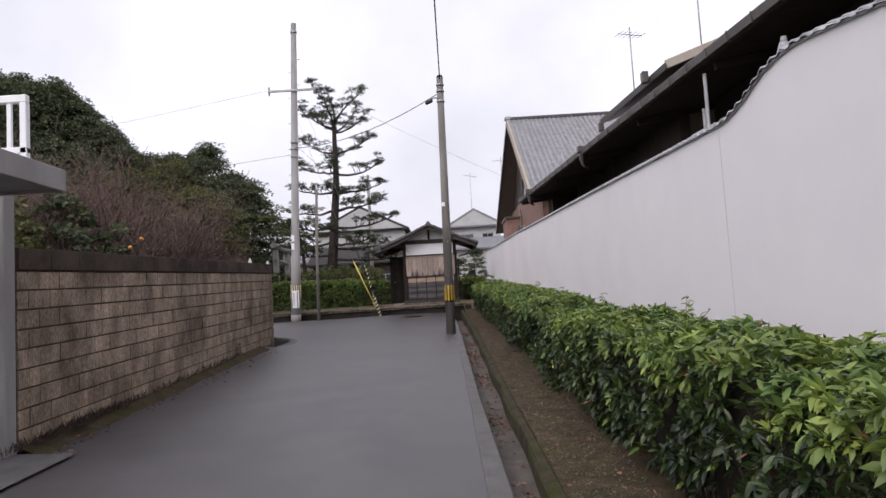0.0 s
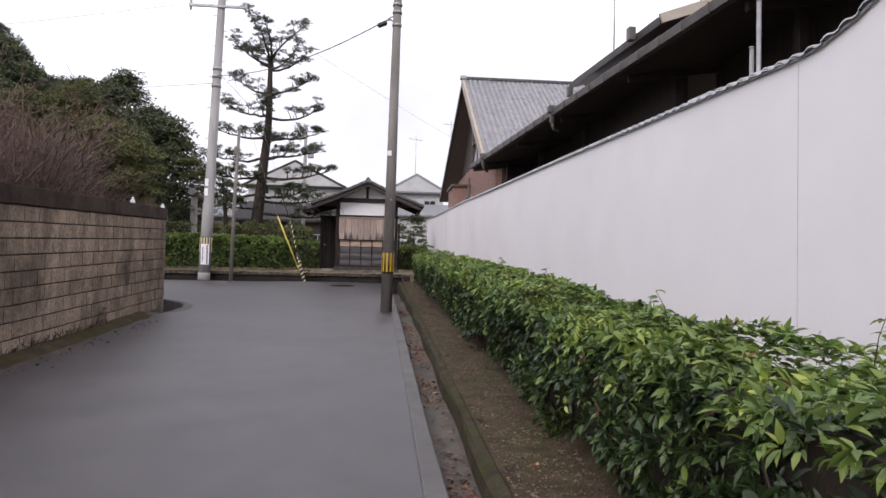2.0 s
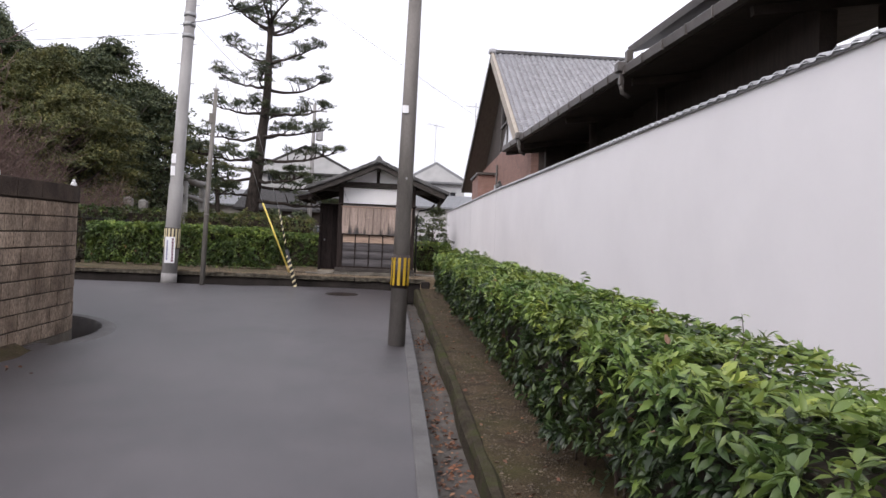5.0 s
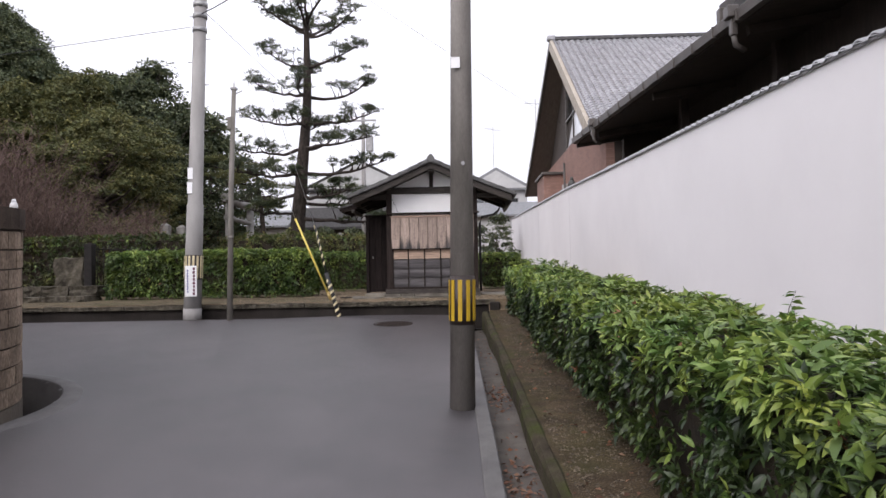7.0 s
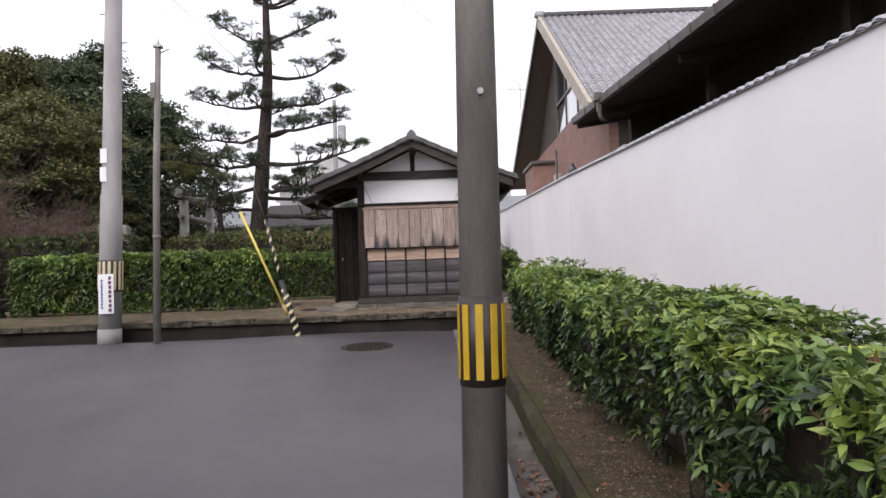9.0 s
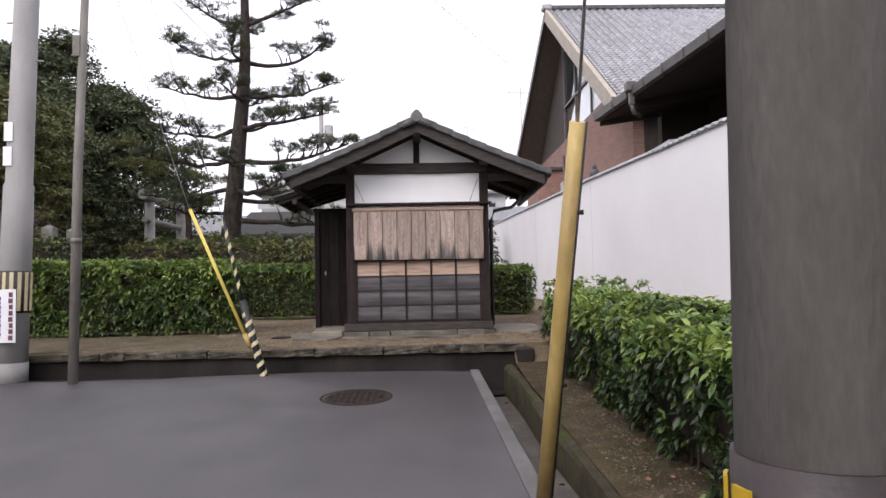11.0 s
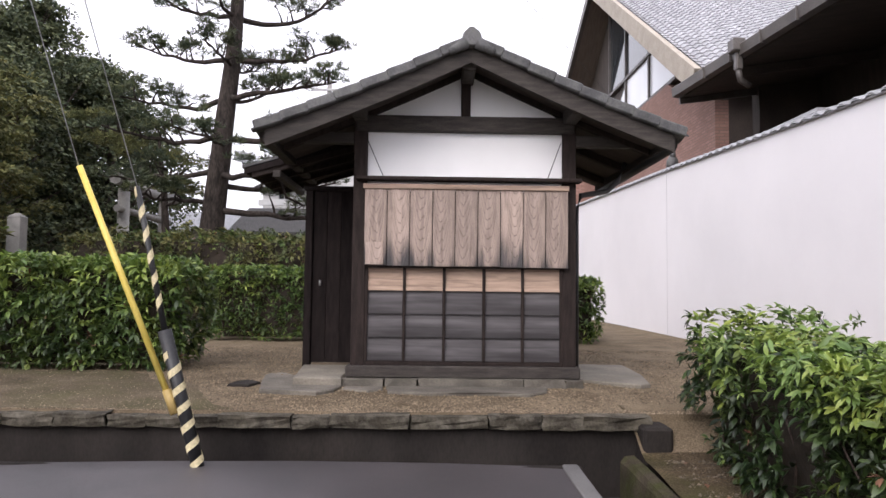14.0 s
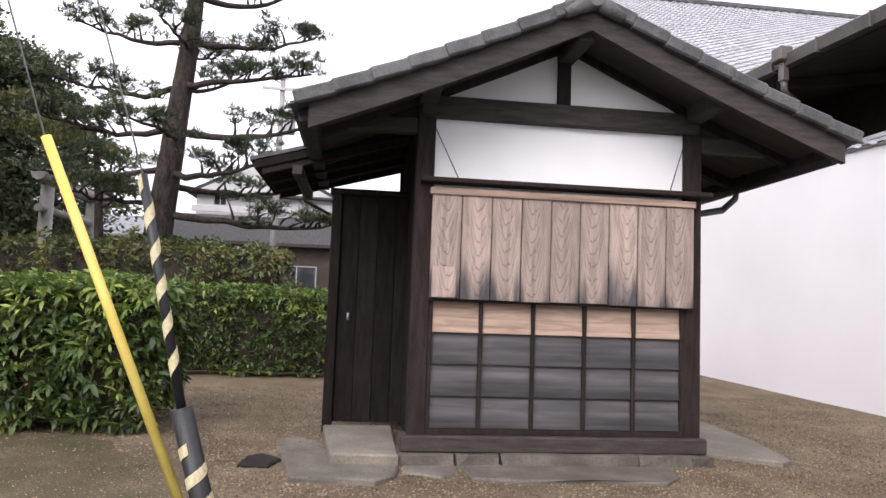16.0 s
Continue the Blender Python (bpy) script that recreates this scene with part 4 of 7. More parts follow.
def curved_tile(w, d, t=0.018, rise=0.035, n=6):
    """A pan tile: w wide along y, d long down the slope along x, arched across its width."""
    bm = bmesh.new()
    top, low = [], []
    for k in range(n + 1):
        v = k / n
        h = rise * math.sin(math.pi * 2 * (v - 0.08)) * (0.7 if v > 0.58 else 0.5)
        for j, u in enumerate((0, d)):
            top.append(bm.verts.new((u, (v - 0.5) * w, h + t - (0.02 if j else 0.0))))
            low.append(bm.verts.new((u, (v - 0.5) * w, h - (0.02 if j else 0.0))))
    for k in range(n):
        a, b, c, e = 2 * k, 2 * k + 1, 2 * k + 3, 2 * k + 2
        bm.faces.new((top[a], top[b], top[c], top[e]))
        bm.faces.new((low[a], low[e], low[c], low[b]))
        bm.faces.new((top[b], low[b], low[c], top[c]))
        bm.faces.new((top[a], top[e], low[e], low[a]))
    bm.faces.new((top[0], low[0], low[1], top[1]))
    bm.faces.new((top[2 * n], top[2 * n + 1], low[2 * n + 1], low[2 * n]))
    return bm


pan = None
COURSE = 0.232
for sgn in (-1, 1):
    for c in range(8):
        d0 = 0.06 + c * COURSE
        for r in range(10):
            y = RY0 + 0.14 + r * 0.275
            if pan is None:
                pan = part("roof_tile", curved_tile(0.28, 0.27), M["old_tile"], hut)
                ob = pan
            else:
                ob = new("roof_tile", pan.data)
                ob.parent = hut
            s = math.atan2(slope_z(d0 + COURSE) - slope_z(d0), COURSE)
            ob.matrix_local = Matrix.Translation((CX + 0.02 + sgn * d0, y, slope_z(d0) + 0.034)) @ pose(0, 0, 0, 0, 0, 0 if sgn > 0 else 180) @ Matrix.Rotation(-s - 0.06, 4, "Y")
    # verge tiles: one block a course, lapped like steps
    for c in range(8):
        d0 = 0.05 + c * COURSE
        s = math.atan2(slope_z(d0 + COURSE) - slope_z(d0), COURSE)
        bm = bmesh.new()
        box(bm, -0.01, 0.255, -0.075, 0.075, -0.055, 0.035, bevel=0.012)
        ob = part("verge_tile", bm, M["old_tile"], hut)
        ob.matrix_local = Matrix.Translation((CX + 0.02 + sgn * d0, RY0 + 0.045, slope_z(d0) + 0.05)) @ pose(0, 0, 0, 0, 0, 0 if sgn > 0 else 180) @ Matrix.Rotation(-s - 0.05, 4, "Y")
# ridge: stacked flat courses, round cap, and a disc at the gable end
boxed("ridge_course", (CX - 0.10, CX + 0.14, RY0 + 0.03, RY1, 4.19, 4.235), M["old_tile"], hut, 0.008)
for k in range(10):
    tube("ridge_cap", [(CX + 0.02, RY0 + 0.03 + k * 0.275, 4.235), (CX + 0.02, RY0 + 0.30 + k * 0.275, 4.245)], [0.082, 0.075], M["old_tile"], hut, 12)
tube("ridge_end_disc", [(CX + 0.02, RY0 - 0.05, 4.235), (CX + 0.02, RY0 - 0.01, 4.235), (CX + 0.02, RY0 + 0.04, 4.235)], [0.075, 0.088, 0.084], M["old_tile"], hut, 16, "round grey end tile of the ridge")
tube("ridge_knob", [(CX + 0.02, RY0 + 0.03, 4.30), (CX + 0.02, RY0 + 0.17, 4.315)], [0.05, 0.045], M["old_tile"], hut, 10)
for sgn in (-1, 1):
    tube("ridge_shoulder", [(CX + 0.02 + sgn * 0.05, RY0 - 0.01, 4.19), (CX + 0.02 + sgn * 0.20, RY0 - 0.01, 4.10)], [0.06, 0.035], M["old_tile"], hut, 8)
# gutter pipe on the east side
tube("downpipe", [(X1 + 0.60, 18.9, 3.32), (X1 + 0.52, 18.9, 3.12), (X1 + 0.40, 18.88, 3.02), (X1 + 0.12, 18.8, 2.96), (X1 + 0.06, 18.75, 2.8), (X1 + 0.06, 18.75, 1.2)], 0.028, M["black"], hut, 8)
tube("eave_gutter", [(X1 + 0.78, 18.05, 3.30), (X1 + 0.78, 20.7, 3.27)], 0.045, M["black"], hut, 8)

# door wing with its own low roof
DY = 19.37
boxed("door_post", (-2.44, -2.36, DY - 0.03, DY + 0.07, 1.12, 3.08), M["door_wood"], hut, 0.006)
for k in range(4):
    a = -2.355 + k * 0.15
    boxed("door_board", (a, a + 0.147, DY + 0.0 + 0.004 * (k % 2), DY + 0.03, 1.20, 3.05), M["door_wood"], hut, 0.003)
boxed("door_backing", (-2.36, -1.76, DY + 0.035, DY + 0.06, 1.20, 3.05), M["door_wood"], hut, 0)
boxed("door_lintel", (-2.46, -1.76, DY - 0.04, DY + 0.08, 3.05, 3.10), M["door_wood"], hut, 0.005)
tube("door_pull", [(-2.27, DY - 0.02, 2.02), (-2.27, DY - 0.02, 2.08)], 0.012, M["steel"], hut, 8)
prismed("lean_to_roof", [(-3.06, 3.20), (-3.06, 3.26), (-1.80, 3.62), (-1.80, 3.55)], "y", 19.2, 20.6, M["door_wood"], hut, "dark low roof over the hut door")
for k in range(4):
    y = 19.22 + k * 0.44
    prismed("lean_to_rafter", [(-3.0, 3.162), (-3.0, 3.218), (-1.80, 3.552), (-1.80, 3.495)], "y", y, y + 0.05, M["dark_wood"], hut)
boxed("lean_to_purlin", (-2.76, -2.68, 19.15, 20.55, 3.16, 3.235), M["beam_wood"], hut, 0.006)
for k in range(5):
    y = 19.25 + k * 0.28
    prismed("lean_to_tile", [(-3.10, 3.262), (-3.10, 3.29), (-1.86, 3.645), (-1.86, 3.612)], "y", y - 0.05, y + 0.20, M["old_tile"], hut)
tube("bracket", [(-2.72, 19.36, 3.15), (-2.66, 19.36, 2.98), (-2.46, 19.36, 2.88)], 0.014, M["dark_wood"], hut, 6)


# paving slabs round the hut
def slab(label, outline, z0, z1, material):
    bm = bmesh.new()
    prism(bm, outline, "z", z0, z1)
    bmesh.ops.bevel(bm, geom=[e for e in bm.edges if all(abs(v.co.z - z1) < 1e-5 for v in e.verts)], offset=0.012, segments=1, affect="EDGES")
    return tagged(part("paving_slab", bm, material), label, "paving slab", "slabs round the hut")


slab("worn grey stone slab at the hut door", [(-2.56, 17.98), (-2.27, 17.92), (-2.05, 17.9), (-1.92, 18.04), (-1.88, 18.3), (-1.9, 18.5), (-2.4, 18.9), (-2.62, 19.25), (-2.76, 19.05), (-2.66, 18.5)], 1.0, 1.112, M["slab_stone"])
slab("pale concrete step before the hut door", [(-2.33, 18.30), (-1.89, 18.28), (-1.88, 19.36), (-2.43, 19.36)], 1.0, 1.178, M["slab_pale"])
slab("long flat stone along the hut sill", [(-1.44, 17.99), (-1.1, 17.93), (-0.7, 17.96), (-0.2, 17.9), (-0.04, 18.06), (0.02, 18.32), (-1.48, 18.33)], 1.0, 1.105, M["slab_stone"])
slab("small broken stone by the hut sill", [(-1.87, 18.16), (-1.62, 18.03), (-1.5, 18.14), (-1.5, 18.33), (-1.86, 18.33)], 1.0, 1.10, M["slab_stone"])
slab("pale flat slab beside the hut", [(0.40, 18.68), (0.90, 18.37), (1.02, 18.46), (1.13, 19.1), (1.2, 20.05), (0.36, 20.1)], 1.02, 1.132, M["slab_pale"])
slab("small dark slate on the gravel", [(-2.92, 18.28), (-2.72, 18.26), (-2.66, 18.45), (-2.80, 18.6), (-2.90, 18.5)], 1.03, 1.115, M["dark_concrete"])


# ---- poles ----
def strip_band(parent, x, y, z0, z1, r, n, colour, lean):
    """Upright coloured stripes fixed round a pole."""
    for k in range(n):
        a0 = 2 * math.pi * k / n
        bm = bmesh.new()
        cols = []
        for j in range(4):
            a = a0 + 0.5 * 2 * math.pi / n * j / 3
            cols.append([bm.verts.new((x + lean * (z - z0) + rr * math.cos(a), y + rr * math.sin(a), z)) for rr, z in ((r, z0), (r + 0.006, z0), (r + 0.006, z1), (r, z1))])
        for p, q in zip(cols, cols[1:]):
            for i in range(4):
                bm.faces.new((p[i], p[(i + 1) % 4], q[(i + 1) % 4], q[i]))
        bm.faces.new(cols[0])
        bm.faces.new(cols[-1][::-1])
        part("stripe", bm, colour, parent)


def spot(base, top, z):
    k = (z - base[2]) / (top[2] - base[2])
    return tuple(base[i] + k * (top[i] - base[i]) for i in range(3))


# brown pole on the lane's edge
rp = thing("utility_pole", "brown-grey utility pole with black and yellow band at the kerb", "utility pole", "utility poles")
rb, rt = (-0.11, 9.22, 0.25), (-0.01, 9.22, 7.16)
tube("shaft", [rb, rt], [0.125, 0.085], M["brown_pole"], rp, 20)
tube("cap", [rt, (rt[0], rt[1], rt[2] + 0.06)], [0.095, 0.06], M["dark_wood"], rp, 12)
b0, b1 = spot(rb, rt, 1.12), spot(rb, rt, 1.60)
tube("band", [b0, b1], [0.127, 0.124], M["band_brown"], rp, 20)
strip_band(rp, b0[0], b0[1], 1.16, 1.56, 0.1265, 10, M["band_yellow"], 0.0145)
c0 = spot(rb, rt, 3.70)
boxed("number_plate", (c0[0] - 0.10, c0[0] - 0.01, c0[1] - 0.125, c0[1] - 0.118, 3.64, 3.75), M["white_paint"], rp, 0.002, "small white plate", )
tube("bolt", [(c0[0], c0[1] - 0.13, 2.7), (c0[0], c0[1] - 0.10, 2.7)], 0.018, M["steel"], rp, 8)
for zz in (6.5, 6.78, 6.95):
    q = spot(rb, rt, zz)
    tube("pole_collar", [(q[0], q[1], zz - 0.03), (q[0], q[1], zz + 0.03)], 0.105, M["steel"], rp, 12)
q = spot(rb, rt, 6.55)
tube("lamp_arm", [q, (q[0] - 0.14, q[1] - 0.05, 6.60), (q[0] - 0.26, q[1] - 0.08, 6.56)], 0.02, M["steel"], rp, 8)
bm = bmesh.new()
box(bm, -0.21, 0.0, -0.07, 0.07, -0.05, 0.03, bevel=0.025)
lamp = part("lamp_head", bm, M["band_brown"], rp, "small dark street-lamp head")
lamp.matrix_local = pose(q[0] - 0.22, q[1] - 0.08, 6.53, 0, -22, 0)

# grey pole beyond the junction
lp = thing("utility_pole", "tall grey concrete utility pole with cross arm and white sign", "utility pole", "utility poles")
lb, lt = (-5.87, 16.98, 0.6), (-5.49, 16.98, 12.24)
tube("shaft", [lb, spot(lb, lt, 3.2), spot(lb, lt, 3.22), lt], [0.185, 0.172, 0.155, 0.105], M["pole"], lp, 20)
tube("sleeve", [spot(lb, lt, 0.68), spot(lb, lt, 0.98)], [0.192, 0.19], M["pole"], lp, 20)
p0 = spot(lb, lt, 1.6)
tube("band", [p0, spot(lb, lt, 2.12)], [0.19, 0.187], M["band_brown"], lp, 20)
strip_band(lp, p0[0], p0[1], 1.62, 2.10, 0.1895, 14, M["cream"], 0.032)
boxed("sign_board", (-5.92, -5.67, 16.735, 16.745, 1.24, 1.89), M["white_paint"], lp, 0.002, "narrow white sign with upright dark red and blue writing")
for k in range(8):
    boxed("sign_stroke", (-5.755 + 0.004 * (k % 3), -5.705, 16.729, 16.733, 1.27 + k * 0.075, 1.328 + k * 0.075), M["red_ink"], lp, 0)
for k in range(9):
    boxed("sign_stroke", (-5.875, -5.845 - 0.004 * (k % 2), 16.729, 16.733, 1.32 + k * 0.055, 1.362 + k * 0.055), M["blue_ink"], lp, 0)
for zz in (3.55, 3.86):
    q = spot(lb, lt, zz)
    boxed("number_plate", (q[0] - 0.12, q[0] - 0.01, q[1] - 0.165, q[1] - 0.158, zz - 0.12, zz + 0.12), M["white_paint"], lp, 0.002)
q = spot(lb, lt, 9.55)
boxed("cross_arm", (q[0] - 0.98, q[0] + 0.85, q[1] - 0.16, q[1] - 0.09, 9.52, 9.60), M["steel"], lp, 0.006)
for xx in (-0.93, 0.8):
    tube("insulator", [(q[0] + xx, q[1] - 0.12, 9.40), (q[0] + xx, q[1] - 0.12, 9.72)], [0.03, 0.045], M["steel"], lp, 10)
for zz in (7.0, 7.3, 7.55, 11.9):
    q = spot(lb, lt, zz)
    tube("pole_collar", [(q[0], q[1], zz - 0.05), (q[0], q[1], zz + 0.05)], 0.155 if zz < 9 else 0.125, M["steel"], lp, 12)
for k in range(14):
    q = spot(lb, lt, 4.3 + k * 0.5)
    sg = 1 if k % 2 else -1
    tube("step_bolt", [(q[0], q[1], q[2]), (q[0] + sg * 0.24, q[1], q[2])], 0.011, M["steel"], lp, 6)

# thin pole
sp = thing("lamp_pole", "slim weathered steel pole with a small fitting on top", "pole", "utility poles")
tube("shaft", [(-4.97, 16.72, 0.6), (-4.92, 16.72, 3.4), (-4.84, 16.72, 5.6)], [0.060, 0.056, 0.046], M["thin_pole"], sp, 14)
tube("joint", [(-4.937, 16.72, 2.44), (-4.936, 16.72, 2.50)], 0.066, M["thin_pole"], sp, 14)
boxed("bracket", (-4.97, -4.87, 16.66, 16.74, 4.75, 5.02), M["thin_pole"], sp, 0.01)
boxed("fitting", (-4.91, -4.77, 16.66, 16.78, 5.60, 5.65), M["steel"], sp, 0.01)
tube("insulator", [(-4.84, 16.72, 5.65), (-4.84, 16.72, 5.82)], [0.03, 0.02], M["white_paint"], sp, 8)
tube("stay_arm", [(-4.85, 16.72, 5.5), (-4.66, 16.72, 5.58)], 0.012, M["steel"], sp, 6)


def spiral(parent, a, b, r, turns, material, width=0.5):
    """A stripe wound round a bar from a to b."""
    a, b = Vector(a), Vector(b)
    d = (b - a).normalized()
    u = d.cross(Vector((0, 0, 1)) if abs(d.z) < 0.95 else Vector((1, 0, 0))).normalized()
    w = d.cross(u)
    n = int(turns * 14)
    V, F = [], []
    L = (b - a).length
    for k in range(n + 1):
        th = 2 * math.pi * turns * k / n
        for off in (0, width / turns):
            f = min(1.0, k / n * (1 - width / turns) + off)
            V.append(a + d * L * f + (r + 0.003) * (math.cos(th) * u + math.sin(th) * w))
        if k:
            F.append((2 * k - 2, 2 * k - 1, 2 * k + 1, 2 * k))
    return mesh("spiral_stripe", V, F, material, parent)


# guy wires by the hut: a plain yellow tube, and a striped one over it
g1 = thing("guy_wire", "guy wire with a bright yellow plastic tube, beside the ditch", "guy wire", "guy wires")
gt, gm = Vector((-3.58, 16.8, 2.84)), Vector((-2.89, 16.8, 1.215))
tube("cover", [gt, gm], 0.022, M["yellow"], g1, 12, "bright yellow plastic tube")
tube("wire", [gt + Vector((0, 0, -0.02)), (-5.55, 16.95, 8.6)], 0.0045, M["steel"], g1, 5)
tube("clamp", [gm + Vector((-0.02, 0, 0.06)), gm + Vector((0.05, -0.02, -0.10))], 0.033, M["old_yellow"], g1, 10)
g2 = thing("guy_wire", "guy wire in a black and cream striped tube, beside the ditch", "guy wire", "guy wires")
s0, s1, s2 = Vector((-2.66, 16.8, 0.69)), Vector((-2.94, 16.8, 1.69)), Vector((-3.17, 16.8, 2.70))
tube("lower_cover", [s0, s1], [0.043, 0.048], M["black"], g2, 14)
spiral(g2, s0, s0 + (s1 - s0) * 0.86, 0.047, 6.5, M["cream"], 0.36)
tube("upper_cover", [s1, s2], 0.021, M["black"], g2, 12)
spiral(g2, s1 + (s2 - s1) * 0.08, s2, 0.021, 5.5, M["cream"], 0.38)
tube("wire", [s2, (-5.5, 16.95, 9.9)], 0.0045, M["steel"], g2, 5)

# yellow guy tube by the kerb
g3 = thing("guy_wire", "leaning guy wire in a faded yellow tube by the gutter", "guy wire", "guy wires")
ya, yb = Vector((0.0, 11.1, 2.54)), Vector((-0.08, 11.88, 0.56))
tube("cover", [ya, ya + (yb - ya) * 0.5, yb], [0.034, 0.037, 0.040], M["old_yellow"], g3, 18, "faded stained yellow tube with a split seam")
tube("rod", [yb, yb + (yb - ya).normalized() * 0.3], 0.012, M["steel"], g3, 6)
dv = (yb - ya).normalized()
for f in (0.19, 0.60):
    c = ya + (yb - ya) * f
    tube("bolt", [c, c + Vector((0.062, -0.012, 0))], 0.011, M["iron"], g3, 8)
tube("seam", [ya + Vector((0.038, -0.012, 0)), yb + Vector((0.042, -0.012, 0))], 0.005, M["black"], g3, 6)
tube("wire", [ya, (-0.02, 9.25, 6.7)], 0.008, M["steel"], g3, 6)


# cables overhead
def cable(a, b, sag, r=0.012):
    a, b = Vector(a), Vector(b)
    pts = [a.lerp(b, k / 10) - Vector((0, 0, sag * 4 * (k / 10) * (1 - k / 10))) for k in range(11)]
    return tagged(tube("overhead_cable", pts, r, M["cable"], None, 5), "thin black overhead cable between poles", "cable", "overhead cables")


lq = spot(lb, lt, 7.3)
cable((lq[0], lq[1], 7.35), (-0.02, 9.22, 6.75), 0.35, 0.012)
cable((lq[0], lq[1], 7.1), (-60, 22, 6.4), 1.0, 0.007)
cable((-0.01, 9.22, 7.1), (-0.4, -30, 9.5), 0.7, 0.016)
cable((lq[0] - 0.9, lq[1], 9.65), (-60, 30, 9.0), 0.9, 0.005)
cable((lq[0], lq[1], 7.5), (-3.2, 60, 8.5), 0.6, 0.007)
cable((lq[0] + 0.8, lq[1], 9.65), (25, 70, 9), 1.2, 0.005)


# ---- hedges ----
def lumpy(p, s, k):
    return noise.noise((p[0] * s + 7.1, p[1] * s, p[2] * s)) * k


def hedge(name, label, x0, x1, y0, y1, base, high, density, size, seed, leaf="hedge_leaf", young="young_leaf", faces=("w", "t"), front=None, bulge=0.10, per=6, young_share=0.5, group="clipped hedges", shape="fold", gaps=0.0):
    """A clipped hedge: a twig-brown core darkened for the shade inside, whorls of leaves over its faces, brighter young
    whorls on top.
    """
    h = thing(name, label, "hedge", group)
    rg = np.random.default_rng(seed)
    fx = front or (lambda y: x0)
    ys = np.arange(y0, y1 + 0.01, max(0.5, (y1 - y0) / 60))
    V, F = [], []
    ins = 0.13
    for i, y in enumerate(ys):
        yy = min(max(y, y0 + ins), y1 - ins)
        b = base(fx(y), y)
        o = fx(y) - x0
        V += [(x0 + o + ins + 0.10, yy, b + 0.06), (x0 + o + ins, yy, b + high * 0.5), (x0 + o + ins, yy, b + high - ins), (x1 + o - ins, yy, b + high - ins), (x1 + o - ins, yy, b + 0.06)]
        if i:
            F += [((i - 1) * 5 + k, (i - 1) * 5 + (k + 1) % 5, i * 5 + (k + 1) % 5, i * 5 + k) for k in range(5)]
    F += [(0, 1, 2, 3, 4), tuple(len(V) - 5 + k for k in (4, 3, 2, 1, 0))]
    mesh("core", V, F, M["hedge_core"], h, "solid core coloured as the shaded inside of the hedge")
    spots = {"w": (y1 - y0) * high, "e": (y1 - y0) * high * 0.6, "t": (y1 - y0) * (x1 - x0), "s": (x1 - x0) * high, "n": (x1 - x0) * high * 0.6}
    C, N, T = [], [], []
    for f in faces:
        for _ in range(int(spots[f] * density)):
            u, v = rg.random(), rg.random()
            dep = rg.random() ** 2 * 0.16
            if f in "we":
                y = y0 + (y1 - y0) * u
                zf = 1 - (1 - v) ** 1.0
                out = 0.05 * math.sin(math.pi * min(1, zf * 1.1)) - 0.10 * max(0, 0.25 - zf) / 0.25
                xx = fx(y) - out + dep if f == "w" else x1 + fx(y) - x0 + out - dep
                p, nn = [xx, y, base(fx(y), y) + 0.05 + zf * (high - 0.05)], [-1 if f == "w" else 1, 0, 0.35]
                k = lumpy(p, 1.6, bulge) + lumpy(p, 4.5, bulge * 0.4)
                p[0] += -k if f == "w" else k
            elif f == "t":
                y = y0 + (y1 - y0) * u
                xx = fx(y) + (x1 - x0) * v
                edge = min(v, 1 - v) * (x1 - x0)
                p, nn = [xx, y, base(fx(y), y) + high - dep - 0.07 * max(0, 1 - edge / 0.15)], [-0.2 if v < 0.2 else 0.1, 0, 1]
                p[2] += lumpy(p, 1.6, bulge * 0.7) + lumpy(p, 5, bulge * 0.4)
            else:
                xx = fx(y0) + (x1 - x0) * u
                yy = y0 + dep if f == "s" else y1 - dep
                p, nn = [xx, yy, base(xx, yy) + 0.05 + v * (high - 0.05)], [0, -1 if f == "s" else 1, 0.35]
                k = lumpy(p, 1.6, bulge) + lumpy(p, 4.5, bulge * 0.4)
                p[1] += -k if f == "s" else k
            if gaps and f in "ws" and noise.noise((p[0] * 3, p[1] * 3.1, p[2] * 3.4)) < -0.55 + gaps * (1.2 - (p[2] - base(fx(p[1]), p[1])) / high):
                continue
            C.append(p)
            N.append(nn)
            top = (p[2] - base(fx(p[1]), p[1])) / high
            T.append(top)
    C, N, T = np.array(C), np.array(N, float), np.array(T)
    N /= np.linalg.norm(N, axis=1)[:, None]
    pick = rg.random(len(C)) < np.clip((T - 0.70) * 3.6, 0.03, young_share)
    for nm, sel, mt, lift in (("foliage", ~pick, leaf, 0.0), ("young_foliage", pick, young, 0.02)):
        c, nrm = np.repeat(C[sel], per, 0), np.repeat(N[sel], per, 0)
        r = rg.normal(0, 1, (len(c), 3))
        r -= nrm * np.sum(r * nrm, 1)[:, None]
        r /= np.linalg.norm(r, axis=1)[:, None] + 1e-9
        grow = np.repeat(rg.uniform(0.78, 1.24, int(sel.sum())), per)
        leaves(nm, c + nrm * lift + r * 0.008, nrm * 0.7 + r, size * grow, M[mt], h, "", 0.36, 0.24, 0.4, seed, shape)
    dry = rg.random(len(C)) < 0.012
    if dry.any():
        c, nrm = np.repeat(C[dry], 4, 0), np.repeat(N[dry], 4, 0)
        leaves("withered_leaves", c + nrm * 0.01, nrm + rg.normal(0, 0.8, c.shape), size * 0.9, M["dead_leaf"], h, "reddish-brown withered leaves", 0.34, 0.4, 0.4, seed + 1, "fold")
    return h


